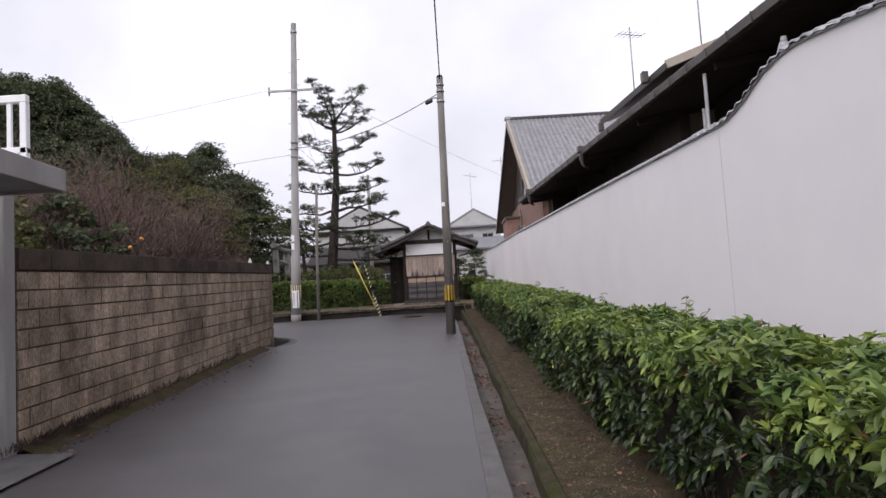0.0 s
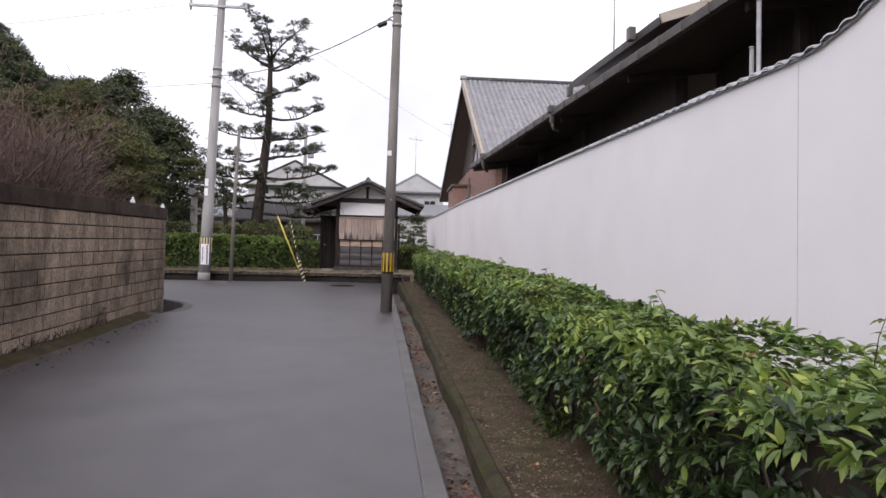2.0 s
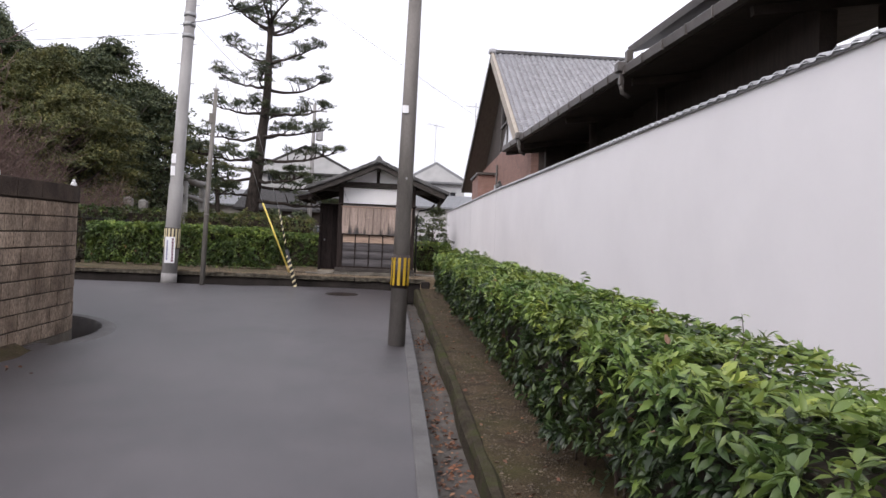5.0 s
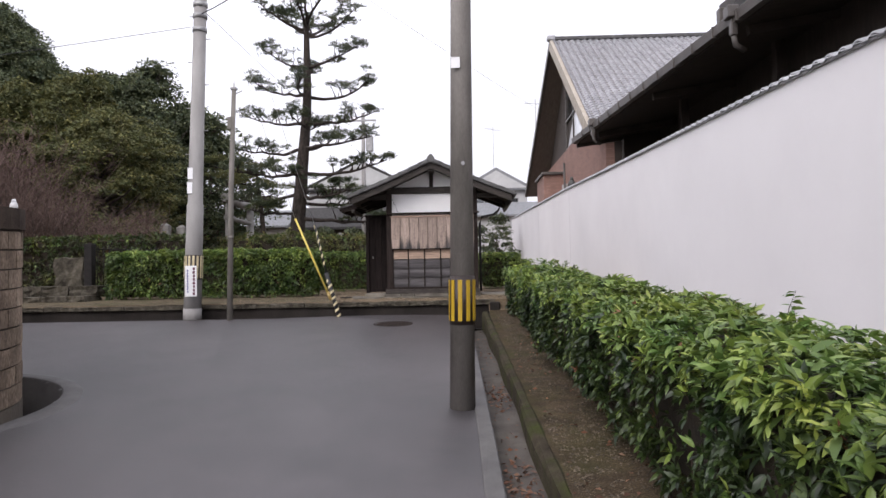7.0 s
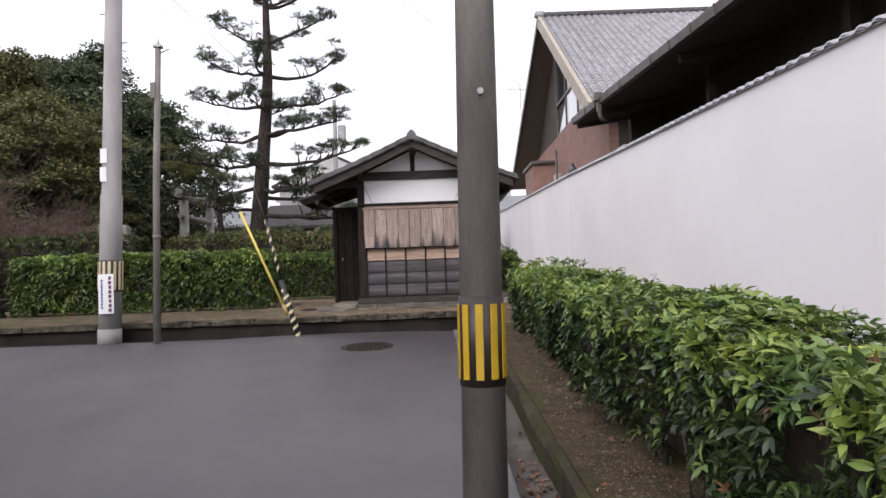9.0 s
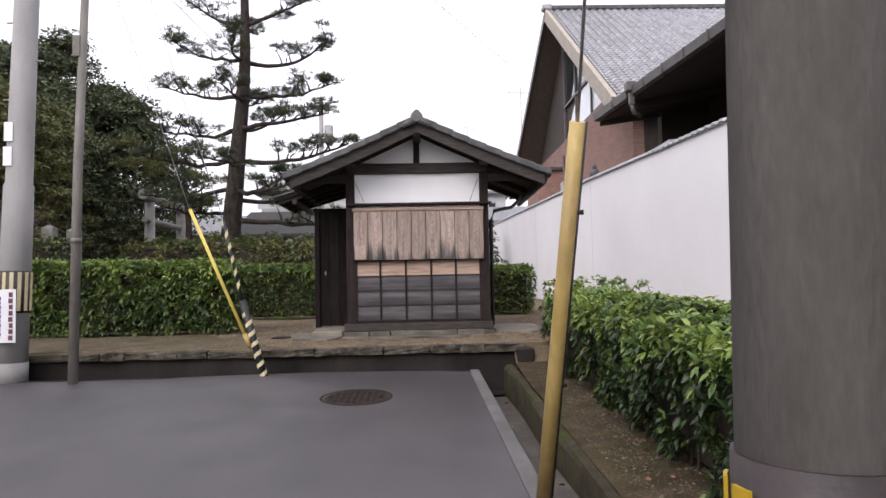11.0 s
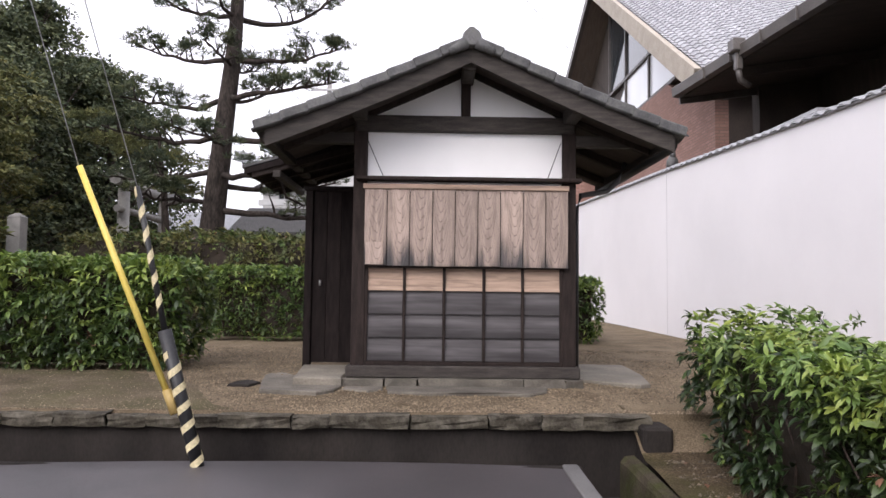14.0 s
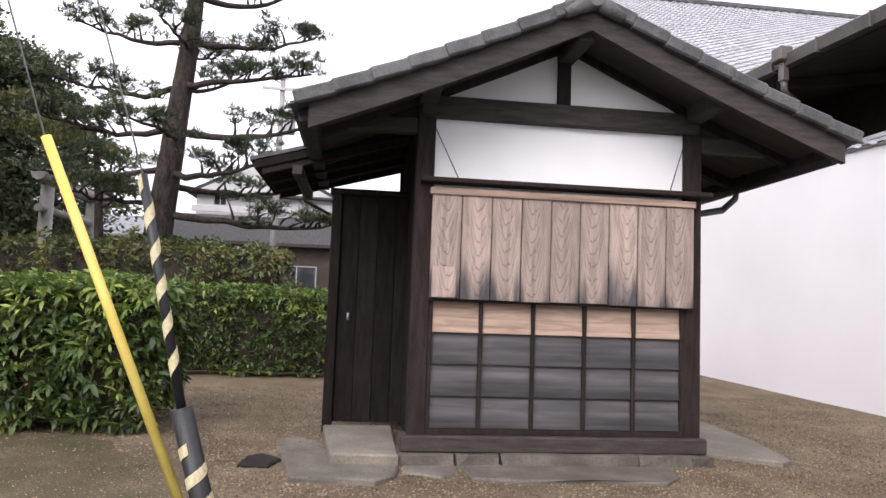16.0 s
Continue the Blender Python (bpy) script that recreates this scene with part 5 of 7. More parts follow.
def twigs_in(parent, n, x0, x1, y0, y1, base, high, seed, fx):
    rg = random.Random(seed)
    bars = []
    for _ in range(n):
        y = rg.uniform(y0, y1)
        x = fx(y) + rg.uniform(0.10, 0.35)
        b = base(x, y)
        p = [(x, y, b - 0.03), (x + rg.uniform(-0.05, 0.05), y + rg.uniform(-0.06, 0.06), b + high * 0.3), (x + rg.uniform(-0.16, 0.04), y + rg.uniform(-0.14, 0.14), b + high * rg.uniform(0.55, 0.8))]
        bars.append((p, [0.011, 0.008, 0.004]))
    ob = tubes("stem_tangle", bars, M["twig"], parent, 5)
    tagged(ob, kind="stuff")


def east_front(y):
    return float(np.interp(y, [-10, -4, 2, 9, 17.4], [1.22, 1.18, 1.12, 1.0, 0.90]))


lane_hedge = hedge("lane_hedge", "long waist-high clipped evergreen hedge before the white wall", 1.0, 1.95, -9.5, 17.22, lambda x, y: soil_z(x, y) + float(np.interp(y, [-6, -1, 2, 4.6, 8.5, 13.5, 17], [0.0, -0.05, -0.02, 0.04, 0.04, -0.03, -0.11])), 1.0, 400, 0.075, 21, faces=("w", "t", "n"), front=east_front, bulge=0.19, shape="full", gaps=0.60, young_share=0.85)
twigs_in(lane_hedge, 260, 1.0, 1.9, -9.3, 17.1, soil_z, 1.0, 4, east_front)
# long shoots that stand out of its top
rg = random.Random(8)
bars, C, N = [], [], []
for y in (-3.9, -2.6, -1.2, 0.6, 2.4, 3.1, 4.6, 6.2, 6.6, 8.8, 9.4, 11.2, 12.6, 13.4, 15.6):
    x = east_front(y) + rg.uniform(0.25, 0.85)
    z = soil_z(x, y) + 0.95
    lean_x, lean_y, hh = rg.uniform(-0.12, 0.12), rg.uniform(-0.14, 0.14), rg.uniform(0.10, 0.26)
    bars.append(([(x, y, z), (x + lean_x * 0.4, y + lean_y * 0.4, z + hh * 0.6), (x + lean_x, y + lean_y, z + hh)], [0.004, 0.003, 0.002]))
    for k in range(16):
        f = rg.uniform(0.3, 1.0)
        a = rg.uniform(0, 6.28)
        C.append((x + lean_x * f, y + lean_y * f, z + hh * f))
        N.append((math.cos(a), math.sin(a), 0.25))
tagged(tubes("shoots", bars, M["twig"], lane_hedge, 4), kind="stuff")
leaves("shoot_leaves", C, N, 0.08, M["young_leaf"], lane_hedge, "", 0.4, 0.2, 0.3, 5, "full")

yard = lambda x, y: plat_z(x, y)
hedge("yard_hedge", "clipped evergreen hedge along the raised yard edge", -8.88, -3.72, 19.2, 20.15, yard, 1.14, 360, 0.088, 31, faces=("w", "t", "s", "e"), leaf="clip_leaf", young_share=0.9, bulge=0.16, shape="full")
hedge("yard_hedge", "clipped evergreen hedge behind the hut door", -4.6, -2.3, 22.9, 23.8, yard, 1.15, 260, 0.08, 32, faces=("t", "s", "w"), leaf="clip_leaf")
hedge("yard_hedge", "short clipped hedge end beside the hut", 0.35, 1.66, 22.9, 24.2, yard, 1.05, 260, 0.08, 33, faces=("t", "s", "e"), leaf="clip_leaf")
hedge("shrine_hedge", "broad dull clipped hedge in front of the wood", -17.0, -7.6, 21.75, 22.6, lambda x, y: 1.15, 1.7, 120, 0.11, 34, faces=("t", "s"), leaf="dull_hedge", young="clip_leaf", young_share=0.4)
hedge("shrine_hedge", "rounded clipped shrubs behind the yard hedge", -8.3, -3.4, 25.5, 27.0, lambda x, y: 1.15, 1.85, 140, 0.10, 35, faces=("t", "s", "e"), leaf="olive_leaf", young="clip_leaf", young_share=0.25, bulge=0.4)
hedge("shrine_hedge", "far bright clipped hedge beyond the pine", -5.0, 3.0, 33.0, 34.0, lambda x, y: 1.18, 0.95, 110, 0.11, 36, faces=("t", "s"), leaf="clip_leaf", young_share=0.3)


# ---- trees ----
def limb(p, d, length, r, n, rg, wander=0.25, up=0.0):
    pts, rr = [Vector(p)], [r]
    d = Vector(d).normalized()
    for k in range(n):
        d = (d + Vector((rg.uniform(-wander, wander), rg.uniform(-wander, wander), rg.uniform(-wander, wander) + up))).normalized()
        pts.append(pts[-1] + d * (length / n))
        rr.append(max(0.004, r * (1 - 0.8 * (k + 1) / n)))
    return pts, rr


def broadleaf(name, label, high, spread, n_clumps, per_clump, size, leaf, seed, group="evergreen wood", low=0.18):
    """Trunk, limbs, and a crown of leaf clumps with an uneven outline and gaps."""
    rg = random.Random(seed)
    ng = np.random.default_rng(seed)
    tree = thing(name, label, "tree", group)
    tp, tr = limb((0, 0, -0.2), (0, 0, 1), high * 0.75, high * 0.028, 6, rg, 0.08)
    bars = [(tp, tr)]
    C, N = [], []
    for k in range(n_clumps):
        a = rg.uniform(0, 6.283)
        f = rg.random() ** 0.8
        z = high * (low + (1 - low) * f) * 0.97
        prof = math.sin(math.pi * min(1.0, (0.16 + 0.84 * f) ** 0.75)) ** 0.6
        rad = spread * prof * (0.5 + 0.5 * rg.random() ** 0.5) * (0.85 + 0.75 * noise.noise((math.cos(a) * 1.3 + seed, math.sin(a) * 1.3, z * 0.4)))
        z += high * 0.07 * noise.noise((math.cos(a) * 2 + seed, math.sin(a) * 2, 5.0))
        c = Vector((rad * math.cos(a), rad * math.sin(a), z))
        if k % 5 == 0:
            b = Vector((0, 0, max(high * 0.15, z - rad * 0.6)))
            bars.append(([b, b.lerp(c, 0.5) + Vector((0, 0, -0.1)), c], [high * 0.008, high * 0.005, 0.01]))
        cr = rg.uniform(0.35, 1.15) * high * 0.066
        q = ng.normal(0, 1, (per_clump, 3))
        q /= np.linalg.norm(q, axis=1)[:, None]
        q[:, 2] = np.abs(q[:, 2]) * 0.9 - 0.25
        rr = cr * ng.uniform(0.55, 1.1, per_clump)[:, None]
        C.append(np.array(c) + q * rr * np.array([1.25, 1.25, 0.75]))
        N.append(q + np.array([c.x, c.y, 0]) / (spread + 1e-6) * 0.5)
    tagged(tubes("trunk", bars, M["bark"], tree, 6))
    leaves("crown", np.concatenate(C), np.concatenate(N), size, M[leaf], tree, "", 0.6, 0.2, 0.8, seed, "plain")
    return tree


tr_a = broadleaf("evergreen_tree", "tall dark evergreen tree at the edge of the wood", 11.0, 3.4, 260, 96, 0.17, "tree_leaf", 51)
tr_b = broadleaf("evergreen_tree", "broad dark evergreen tree in the wood", 10.0, 4.2, 300, 100, 0.17, "tree_leaf", 52)
tr_c = broadleaf("evergreen_tree", "olive-green rounded tree before the wood", 7.3, 3.1, 360, 120, 0.12, "olive_leaf", 53)
tr_d = broadleaf("evergreen_tree", "tall narrow evergreen tree in the wood", 12.5, 2.9, 240, 96, 0.17, "tree_leaf", 54)
def wood_top(x, y):
    """Height of the wood's skyline, falling from the hill to its east end."""
    k = 41 / (y + 3)
    return 1.3 + (float(np.interp((x + 0.2) * k - 0.2, [-40, -29, -26.9, -23.8, -22.3, -20, -17.7, -16.4, -15.1, -13.2, -11.7], [20.5, 18.2, 17.6, 15.4, 13.0, 12.1, 11.8, 12.6, 11.4, 9.8, 7.5])) - 1.3) / k


TREES = ((tr_a, 11.0), (tr_b, 10.0), (tr_d, 12.5), (tr_b, 10.0))
tr_a.location, tr_b.location, tr_d.location, tr_c.location = (-16.4, 38.0, 2.0), (-18.4, 37.4, 2.3), (-26.9, 38.2, 5.8), (-15.4, 30.0, 2.9)
rg = random.Random(40)
spots = [(-13.7 - 1.35 * k, 38 + rg.uniform(-1.8, 2.6), 1.0) for k in range(18)] + [(-14.6 - 2.1 * k, 33.5 + rg.uniform(-1.2, 1.5), 0.80) for k in range(8)] + [(-24.0 - 2.2 * k, 45 + rg.uniform(-2, 2), 1.02) for k in range(7)] + [(-26.0 - 3.0 * k, 24 + rg.uniform(-3, 3), 0.85) for k in range(4)]
for k, (x, y, f) in enumerate(spots):
    ob, high = TREES[k % 4]
    copy_thing(ob, pose(x, y, wood_top(x, y) * f - high, 0, 0, 73 * k + 20))
for k, (x, y, top) in enumerate(((-17.6, 29.0, 9.6), (-13.6, 28.2, 8.2), (-19.6, 26.5, 8.8), (-21.6, 21.5, 8.6), (-23.6, 14.0, 8.2))):
    copy_thing(tr_c, pose(x, y, top - 7.3, 0, 0, 97 * k))


def hill_z(x, y):
    k = min(1.0, max(0.0, (-19 - x) / 15.0))
    q = min(1.0, max(0.0, (y - 8) / 30.0))
    return 1.0 + 8.5 * k * k * (3 - 2 * k) * q


strip("hill", [[(x, y, hill_z(x, y) + 0.3 * noise.noise((x * 0.2, y * 0.2, 0))) for x in (-120, -90, -70, -60, -52, -46, -40, -35, -31, -28, -25, -22, -19, -16)] for y in (4, 8, 12, 16, 20, 25, 30, 36, 44, 55, 70, 90)], M["soil"], "wooded hillside behind the garden", smooth=True)

# old pine with trained level limbs
pine = thing("pine_tree", "old trained pine tree with level limbs and needle pads", "tree")
PXY = (-5.12, 24.2)
rg = random.Random(77)
ng = np.random.default_rng(77)


def trunk_at(z):
    k = (z - 1.1) / 9.6
    return Vector((PXY[0] - 0.20 + 0.42 * k + 0.05 * math.sin(z * 1.1) - 0.36 * max(0.0, (4.6 - z) / 3.4) ** 1.3, PXY[1] + 0.04 * math.sin(z * 0.9), z))


trunk_pts = [trunk_at(1.0 + 0.45 * k) for k in range(21)]
tube("trunk", trunk_pts, [0.36, 0.30] + [0.272 - 0.0105 * k for k in range(19)], M["pine_bark"], pine, 12)
bars, C, N = [], [], []


def tufts(c, rx, rz, n):
    """A needle pad: short upturned brushes over a flat foot."""
    for _ in range(n):
        a, r = rg.uniform(0, 6.283), rx * math.sqrt(rg.random())
        p = Vector((c[0] + r * math.cos(a), c[1] + r * math.sin(a), c[2] + rz * (rg.random() - 0.15) * (1 - 0.6 * (r / rx) ** 2)))
        q = ng.normal(0, 1, (10, 3))
        q[:, 2] = np.abs(q[:, 2]) * 0.8 + 0.25
        q /= np.linalg.norm(q, axis=1)[:, None]
        C.append(np.repeat(np.array(p)[None], 10, 0))
        N.append(q)


def pine_limb(z, azim, length, rise):
    """A limb that leaves the trunk level, sags, lifts at its tip and carries small pads on crooked upright shoots."""
    a = radians(azim)
    b = trunk_at(z)
    r = 0.03 + 0.016 * length
    out, side = Vector((math.cos(a), math.sin(a), 0)), Vector((-math.sin(a), math.cos(a), 0))
    n = 9
    bend = rg.uniform(-0.22, 0.22)
    pts = []
    for k in range(n + 1):
        f = k / n
        jog = 0.045 * noise.noise((f * 6 + z, azim, 0)) * length
        pts.append(b + out * length * f + side * (bend * length * math.sin(math.pi * f) + jog) + Vector((0, 0, rise * length * f ** 1.4 - 0.05 * length * math.sin(math.pi * f) + jog)))
    mine = [(pts, [r * (1 - 0.75 * k / n) for k in range(n + 1)])]
    pads = 3 + int(length * 3.2)
    for k in range(pads):
        f = 0.34 + 0.66 * (k + 0.7 * rg.random()) / pads
        i = min(n - 1, int(f * n))
        p = pts[i].lerp(pts[i + 1], min(1.0, f * n - i))
        d = out * rg.uniform(-0.2, 0.8) + side * rg.uniform(-1, 1) + Vector((0, 0, rg.uniform(0.5, 1.2)))
        e, er = limb(p, d, rg.uniform(0.22, 0.5), r * 0.42, 4, rg, 0.5)
        mine.append((e, er))
        tufts(e[-1], rg.uniform(0.17, 0.30), 0.16, rg.randint(11, 18))
        if k % 2:
            tufts(e[2] + Vector((rg.uniform(-0.2, 0.2), rg.uniform(-0.2, 0.2), 0.03)), rg.uniform(0.12, 0.2), 0.13, 9)
    tufts(pts[-1], 0.25, 0.18, 22)
    tubes("limb", mine, M["pine_bark"], pine, 6)


# the crown's fan of forked limbs, then tier on tier of level ones
for k in range(8):
    pine_limb(9.45 + 0.06 * k, 45 * k + 12 * (k % 3), 1.55 + 0.25 * (k % 2), 0.55 + 0.35 * ((k * 3) % 4) / 3)
for z, azim, length, rise in ((8.5, 172, 1.5, 0.42), (8.4, 5, 1.75, 0.45), (8.35, 100, 1.1, 0.3), (7.55, 186, 1.75, 0.22), (7.45, 352, 2.1, 0.20), (7.5, 275, 1.2, 0.2),
                              (6.65, 176, 2.0, 0.12), (6.6, 8, 2.2, 0.16), (6.5, 80, 1.3, 0.2), (6.45, 260, 1.2, 0.1), (5.75, 183, 2.15, 0.02), (5.8, 350, 2.3, 0.10), (5.7, 20, 1.2, 0.5), (5.0, 190, 2.3, 0.04), (4.95, 355, 2.8, 0.12),
                              (4.8, 255, 1.7, 0.0), (4.25, 172, 2.1, -0.06), (4.2, 318, 2.5, 0.0), (4.0, 12, 2.4, 0.06), (3.5, 18, 3.1, 0.0), (3.7, 225, 1.7, 0.0)):
    pine_limb(z, azim, length, rise)
leaves("needles", np.concatenate(C), np.concatenate(N), 0.125, M["needle"], pine, "", 0.13, 0.0, 0.3, 9, "plain")
pine.matrix_world = Matrix.Translation((-5.98, 28.2, 1.6)) @ Matrix.Scale(1.17, 4) @ Matrix.Translation((-PXY[0], -PXY[1], -1.6))

# low spreading pine boughs between the poles and the torii
rg = random.Random(78)
bars, C, N = [], [], []
low_pine = thing("pine_tree", "low dull-green spreading pine between pole and torii", "tree")
tube("trunk", [(-8.1, 30.6, 1.0), (-8.2, 30.5, 3.0), (-8.3, 30.5, 4.4), (-8.5, 30.5, 6.0)], [0.15, 0.12, 0.09, 0.04], M["pine_bark"], low_pine, 8)
for cx, cz, rx, n in ((-7.75, 4.5, 0.75, 7), (-9.6, 5.75, 0.7, 6), (-8.6, 5.5, 0.8, 5), (-7.5, 5.25, 0.7, 5), (-8.2, 6.2, 0.7, 4), (-10.3, 6.3, 0.6, 4)):
    base = Vector((-8.25, 30.5, cz - 0.35))
    tip = Vector((cx, 30.1, cz - 0.1))
    bars.append(([base, base.lerp(tip, 0.5) + Vector((0, 0, -0.08)), tip], [0.05, 0.035, 0.015]))
    for k in range(n):
        a, f = rg.uniform(0, 6.28), math.sqrt(rg.random())
        tufts((cx + rx * f * math.cos(a), 30.1 + rx * f * math.sin(a), cz + rg.uniform(-0.12, 0.12)), 0.36, 0.2, 22)
for pts, rr in bars:
    tube("limb", pts, rr, M["pine_bark"], low_pine, 5)
leaves("needles", np.concatenate(C), np.concatenate(N), 0.16, M["olive_leaf"], low_pine, "", 0.12, 0.0, 0.25, 10, "plain")


# ---- garden behind the block wall ----
strip("garden_ground", [[(x, y, 0.55 + 0.02 * y) for x in (-60, -20, -8, -4.98)] for y in (-30, -10, 0, 5, 9.0)], M["soil"], "bare garden soil behind the block wall")


def bare_shrub(label, high, spread, n, seed):
    """A leafless shrub: many reddish stems that fork twice."""
    rg = random.Random(seed)
    sh = thing("bare_shrub", label, "shrub", "bare shrubs")
    thick, thin = [], []
    for _ in range(n):
        a = rg.uniform(0, 6.283)
        d = Vector((math.cos(a) * rg.uniform(0.1, spread), math.sin(a) * rg.uniform(0.1, spread), 1))
        p, r = limb((rg.uniform(-0.3, 0.3), rg.uniform(-0.3, 0.3), 0), d, high * rg.uniform(0.5, 0.8), 0.03, 5, rg, 0.2, 0.03)
        thick.append((p, r))
        for _ in range(8):
            i = rg.randint(1, 4)
            a = rg.uniform(0, 6.283)
            q, qr = limb(p[i].lerp(p[i + 1], rg.random()), (math.cos(a), math.sin(a), rg.uniform(0.5, 1.6)), high * rg.uniform(0.2, 0.42), 0.012, 4, rg, 0.3, 0.08)
            thin.append((q, qr))
            for _ in range(4):
                i2 = rg.randint(1, 3)
                a = rg.uniform(0, 6.283)
                thin.append(limb(q[i2], (math.cos(a), math.sin(a), rg.uniform(0.2, 1.5)), high * rg.uniform(0.07, 0.18), 0.005, 2, rg, 0.3, 0.05))
    tubes("trunk", thick, M["twig"], sh, 5)
    tagged(tubes("twig_spray", thin, M["red_twig"], sh, 3), kind="stuff")
    return sh


sa = bare_shrub("leafless reddish-brown garden shrub behind the block wall", 4.1, 0.6, 26, 61)
sb = bare_shrub("leafless brown twiggy garden tree behind the block wall", 4.7, 0.62, 24, 62)
sa.location, sb.location = (-6.6, 4.2, 0.6), (-8.2, 7.0, 0.6)
for ob, x, y, z, turn in ((sa, -6.4, 6.6, 0.65, 120), (sa, -7.2, 2.4, 0.5, 220), (sb, -9.6, 4.0, 0.6, 90), (sb, -10.5, 8.6, 0.8, 200), (sa, -8.8, 10.6, 0.9, 300), (sb, -12.5, 12.6, 0.9, 30), (sa, -11.0, 6.0, 0.7, 10), (sb, -13.5, 9.0, 0.8, 260), (sb, -14.5, 14.5, 0.9, 140), (sa, -16.0, 11.0, 0.9, 70), (sb, -12.0, 3.0, 0.6, 180)):
    copy_thing(ob, pose(x, y, z, 0, 0, turn))
# taller ones on the raised ground before the wood
for ob, x, y, turn, k in ((sb, -14.6, 23.8, 15, 1.15), (sa, -13.3, 23.7, 140, 1.1), (sb, -16.2, 24.4, 250, 1.35), (sa, -15.0, 25.4, 80, 1.45), (sb, -12.2, 23.6, 310, 0.72), (sb, -18.0, 25.0, 190, 1.4), (sa, -11.2, 23.8, 45, 0.75), (sb, -10.3, 23.4, 100, 0.66), (sa, -9.6, 23.3, 210, 0.6)):
    copy_thing(ob, pose(x, y, 1.1, 0, 0, turn) @ Matrix.Scale(k, 4))
for ob, x, y, turn, k in ((sa, -6.6, 9.2, 100, 0.72), (sb, -7.4, 9.4, 30, 0.8), (sa, -7.0, 8.0, 200, 0.85), (sb, -9.0, 9.3, 330, 0.95)):
    copy_thing(ob, pose(x, y, 0.75, 0, 0, turn) @ Matrix.Scale(k, 4))

citrus = broadleaf("citrus_tree", "small citrus tree with ripe oranges behind the block wall", 2.5, 1.25, 90, 42, 0.10, "tree_leaf", 63, "garden trees", 0.2)
citrus.location = (-6.35, 2.3, 0.75)
rg = random.Random(64)
for k in range(9):
    a = rg.uniform(-1.9, 0.9)
    rr = rg.uniform(1.0, 1.28)
    z = rg.uniform(0.9, 1.9)
    bm = bmesh.new()
    bmesh.ops.create_icosphere(bm, subdivisions=2, radius=0.036)
    for v in bm.verts:
        v.co.z *= 0.9
    o = part("orange_fruit", bm, M["orange"], citrus, "ripe orange", smooth=True)
    o.location = (rr * math.cos(a), rr * math.sin(a), z)
bush = broadleaf("garden_bush", "green garden bush above the block wall", 2.3, 1.2, 90, 42, 0.10, "olive_leaf", 65, "garden trees", 0.15)
bush.location = (-6.5, 0.6, 0.7)
copy_thing(bush, pose(-5.7, 5.6, -0.1, 0, 0, 130))
copy_thing(bush, pose(-7.4, -1.4, 0.7, 0, 0, 30))


shade_bush = broadleaf("garden_bush", "dark layered garden shrub between hut and boundary wall", 3.9, 0.95, 80, 60, 0.11, "tree_leaf", 66, "garden trees", 0.1)
shade_bush.location = (2.05, 40.2, 1.1)
copy_thing(shade_bush, pose(1.0, 41.0, 0.5, 0, 0, 140))
for x, y, turn in ((-8.0, 36.2, 30), (-6.7, 35.5, 160), (-5.5, 36.6, 280)):
    copy_thing(shade_bush, pose(x, y, 0.2, 0, 0, turn))


# ---- brick house with the great tiled gable ----
def brick_mat():
    m = bpy.data.materials.new("brick courses")
    m.use_nodes = True
    t = m.node_tree
    p = t.nodes["Principled BSDF"]
    p.inputs["Roughness"].default_value = 0.85
    co = t.nodes.new("ShaderNodeTexCoord")
    mp = t.nodes.new("ShaderNodeMapping")
    mp.inputs["Rotation"].default_value = (radians(90), 0, radians(90))
    sep = t.nodes.new("ShaderNodeSeparateXYZ")
    com = t.nodes.new("ShaderNodeCombineXYZ")
    t.links.new(co.outputs["Object"], sep.inputs[0])
    addn = t.nodes.new("ShaderNodeMath")
    t.links.new(sep.outputs["X"], addn.inputs[0])
    t.links.new(sep.outputs["Y"], addn.inputs[1])
    t.links.new(addn.outputs[0], com.inputs["X"])
    t.links.new(sep.outputs["Z"], com.inputs["Y"])
    b = t.nodes.new("ShaderNodeTexBrick")
    b.inputs["Color1"].default_value, b.inputs["Color2"].default_value, b.inputs["Mortar"].default_value = (0.26, 0.145, 0.115, 1), (0.33, 0.19, 0.155, 1), (0.20, 0.135, 0.11, 1)
    b.inputs["Scale"].default_value, b.inputs["Brick Width"].default_value, b.inputs["Row Height"].default_value, b.inputs["Mortar Size"].default_value = 1.0, 0.22, 0.07, 0.008
    t.links.new(com.outputs[0], b.inputs["Vector"])
    n = t.nodes.new("ShaderNodeTexNoise")
    n.inputs["Scale"].default_value = 1.2
    t.links.new(co.outputs["Object"], n.inputs["Vector"])
    mr = t.nodes.new("ShaderNodeMapRange")
    mr.inputs["To Min"].default_value, mr.inputs["To Max"].default_value = 0.8, 1.2
    t.links.new(n.outputs["Fac"], mr.inputs["Value"])
    s = t.nodes.new("ShaderNodeVectorMath")
    s.operation = "SCALE"
    t.links.new(b.outputs["Color"], s.inputs[0])
    t.links.new(mr.outputs[0], s.inputs["Scale"])
    t.links.new(s.outputs[0], p.inputs["Base Color"])
    bp = t.nodes.new("ShaderNodeBump")
    bp.inputs["Strength"].default_value, bp.inputs["Distance"].default_value = 0.4, 0.008
    bp.invert = True
    t.links.new(b.outputs["Fac"], bp.inputs["Height"])
    t.links.new(bp.outputs[0], p.inputs["Normal"])
    return m


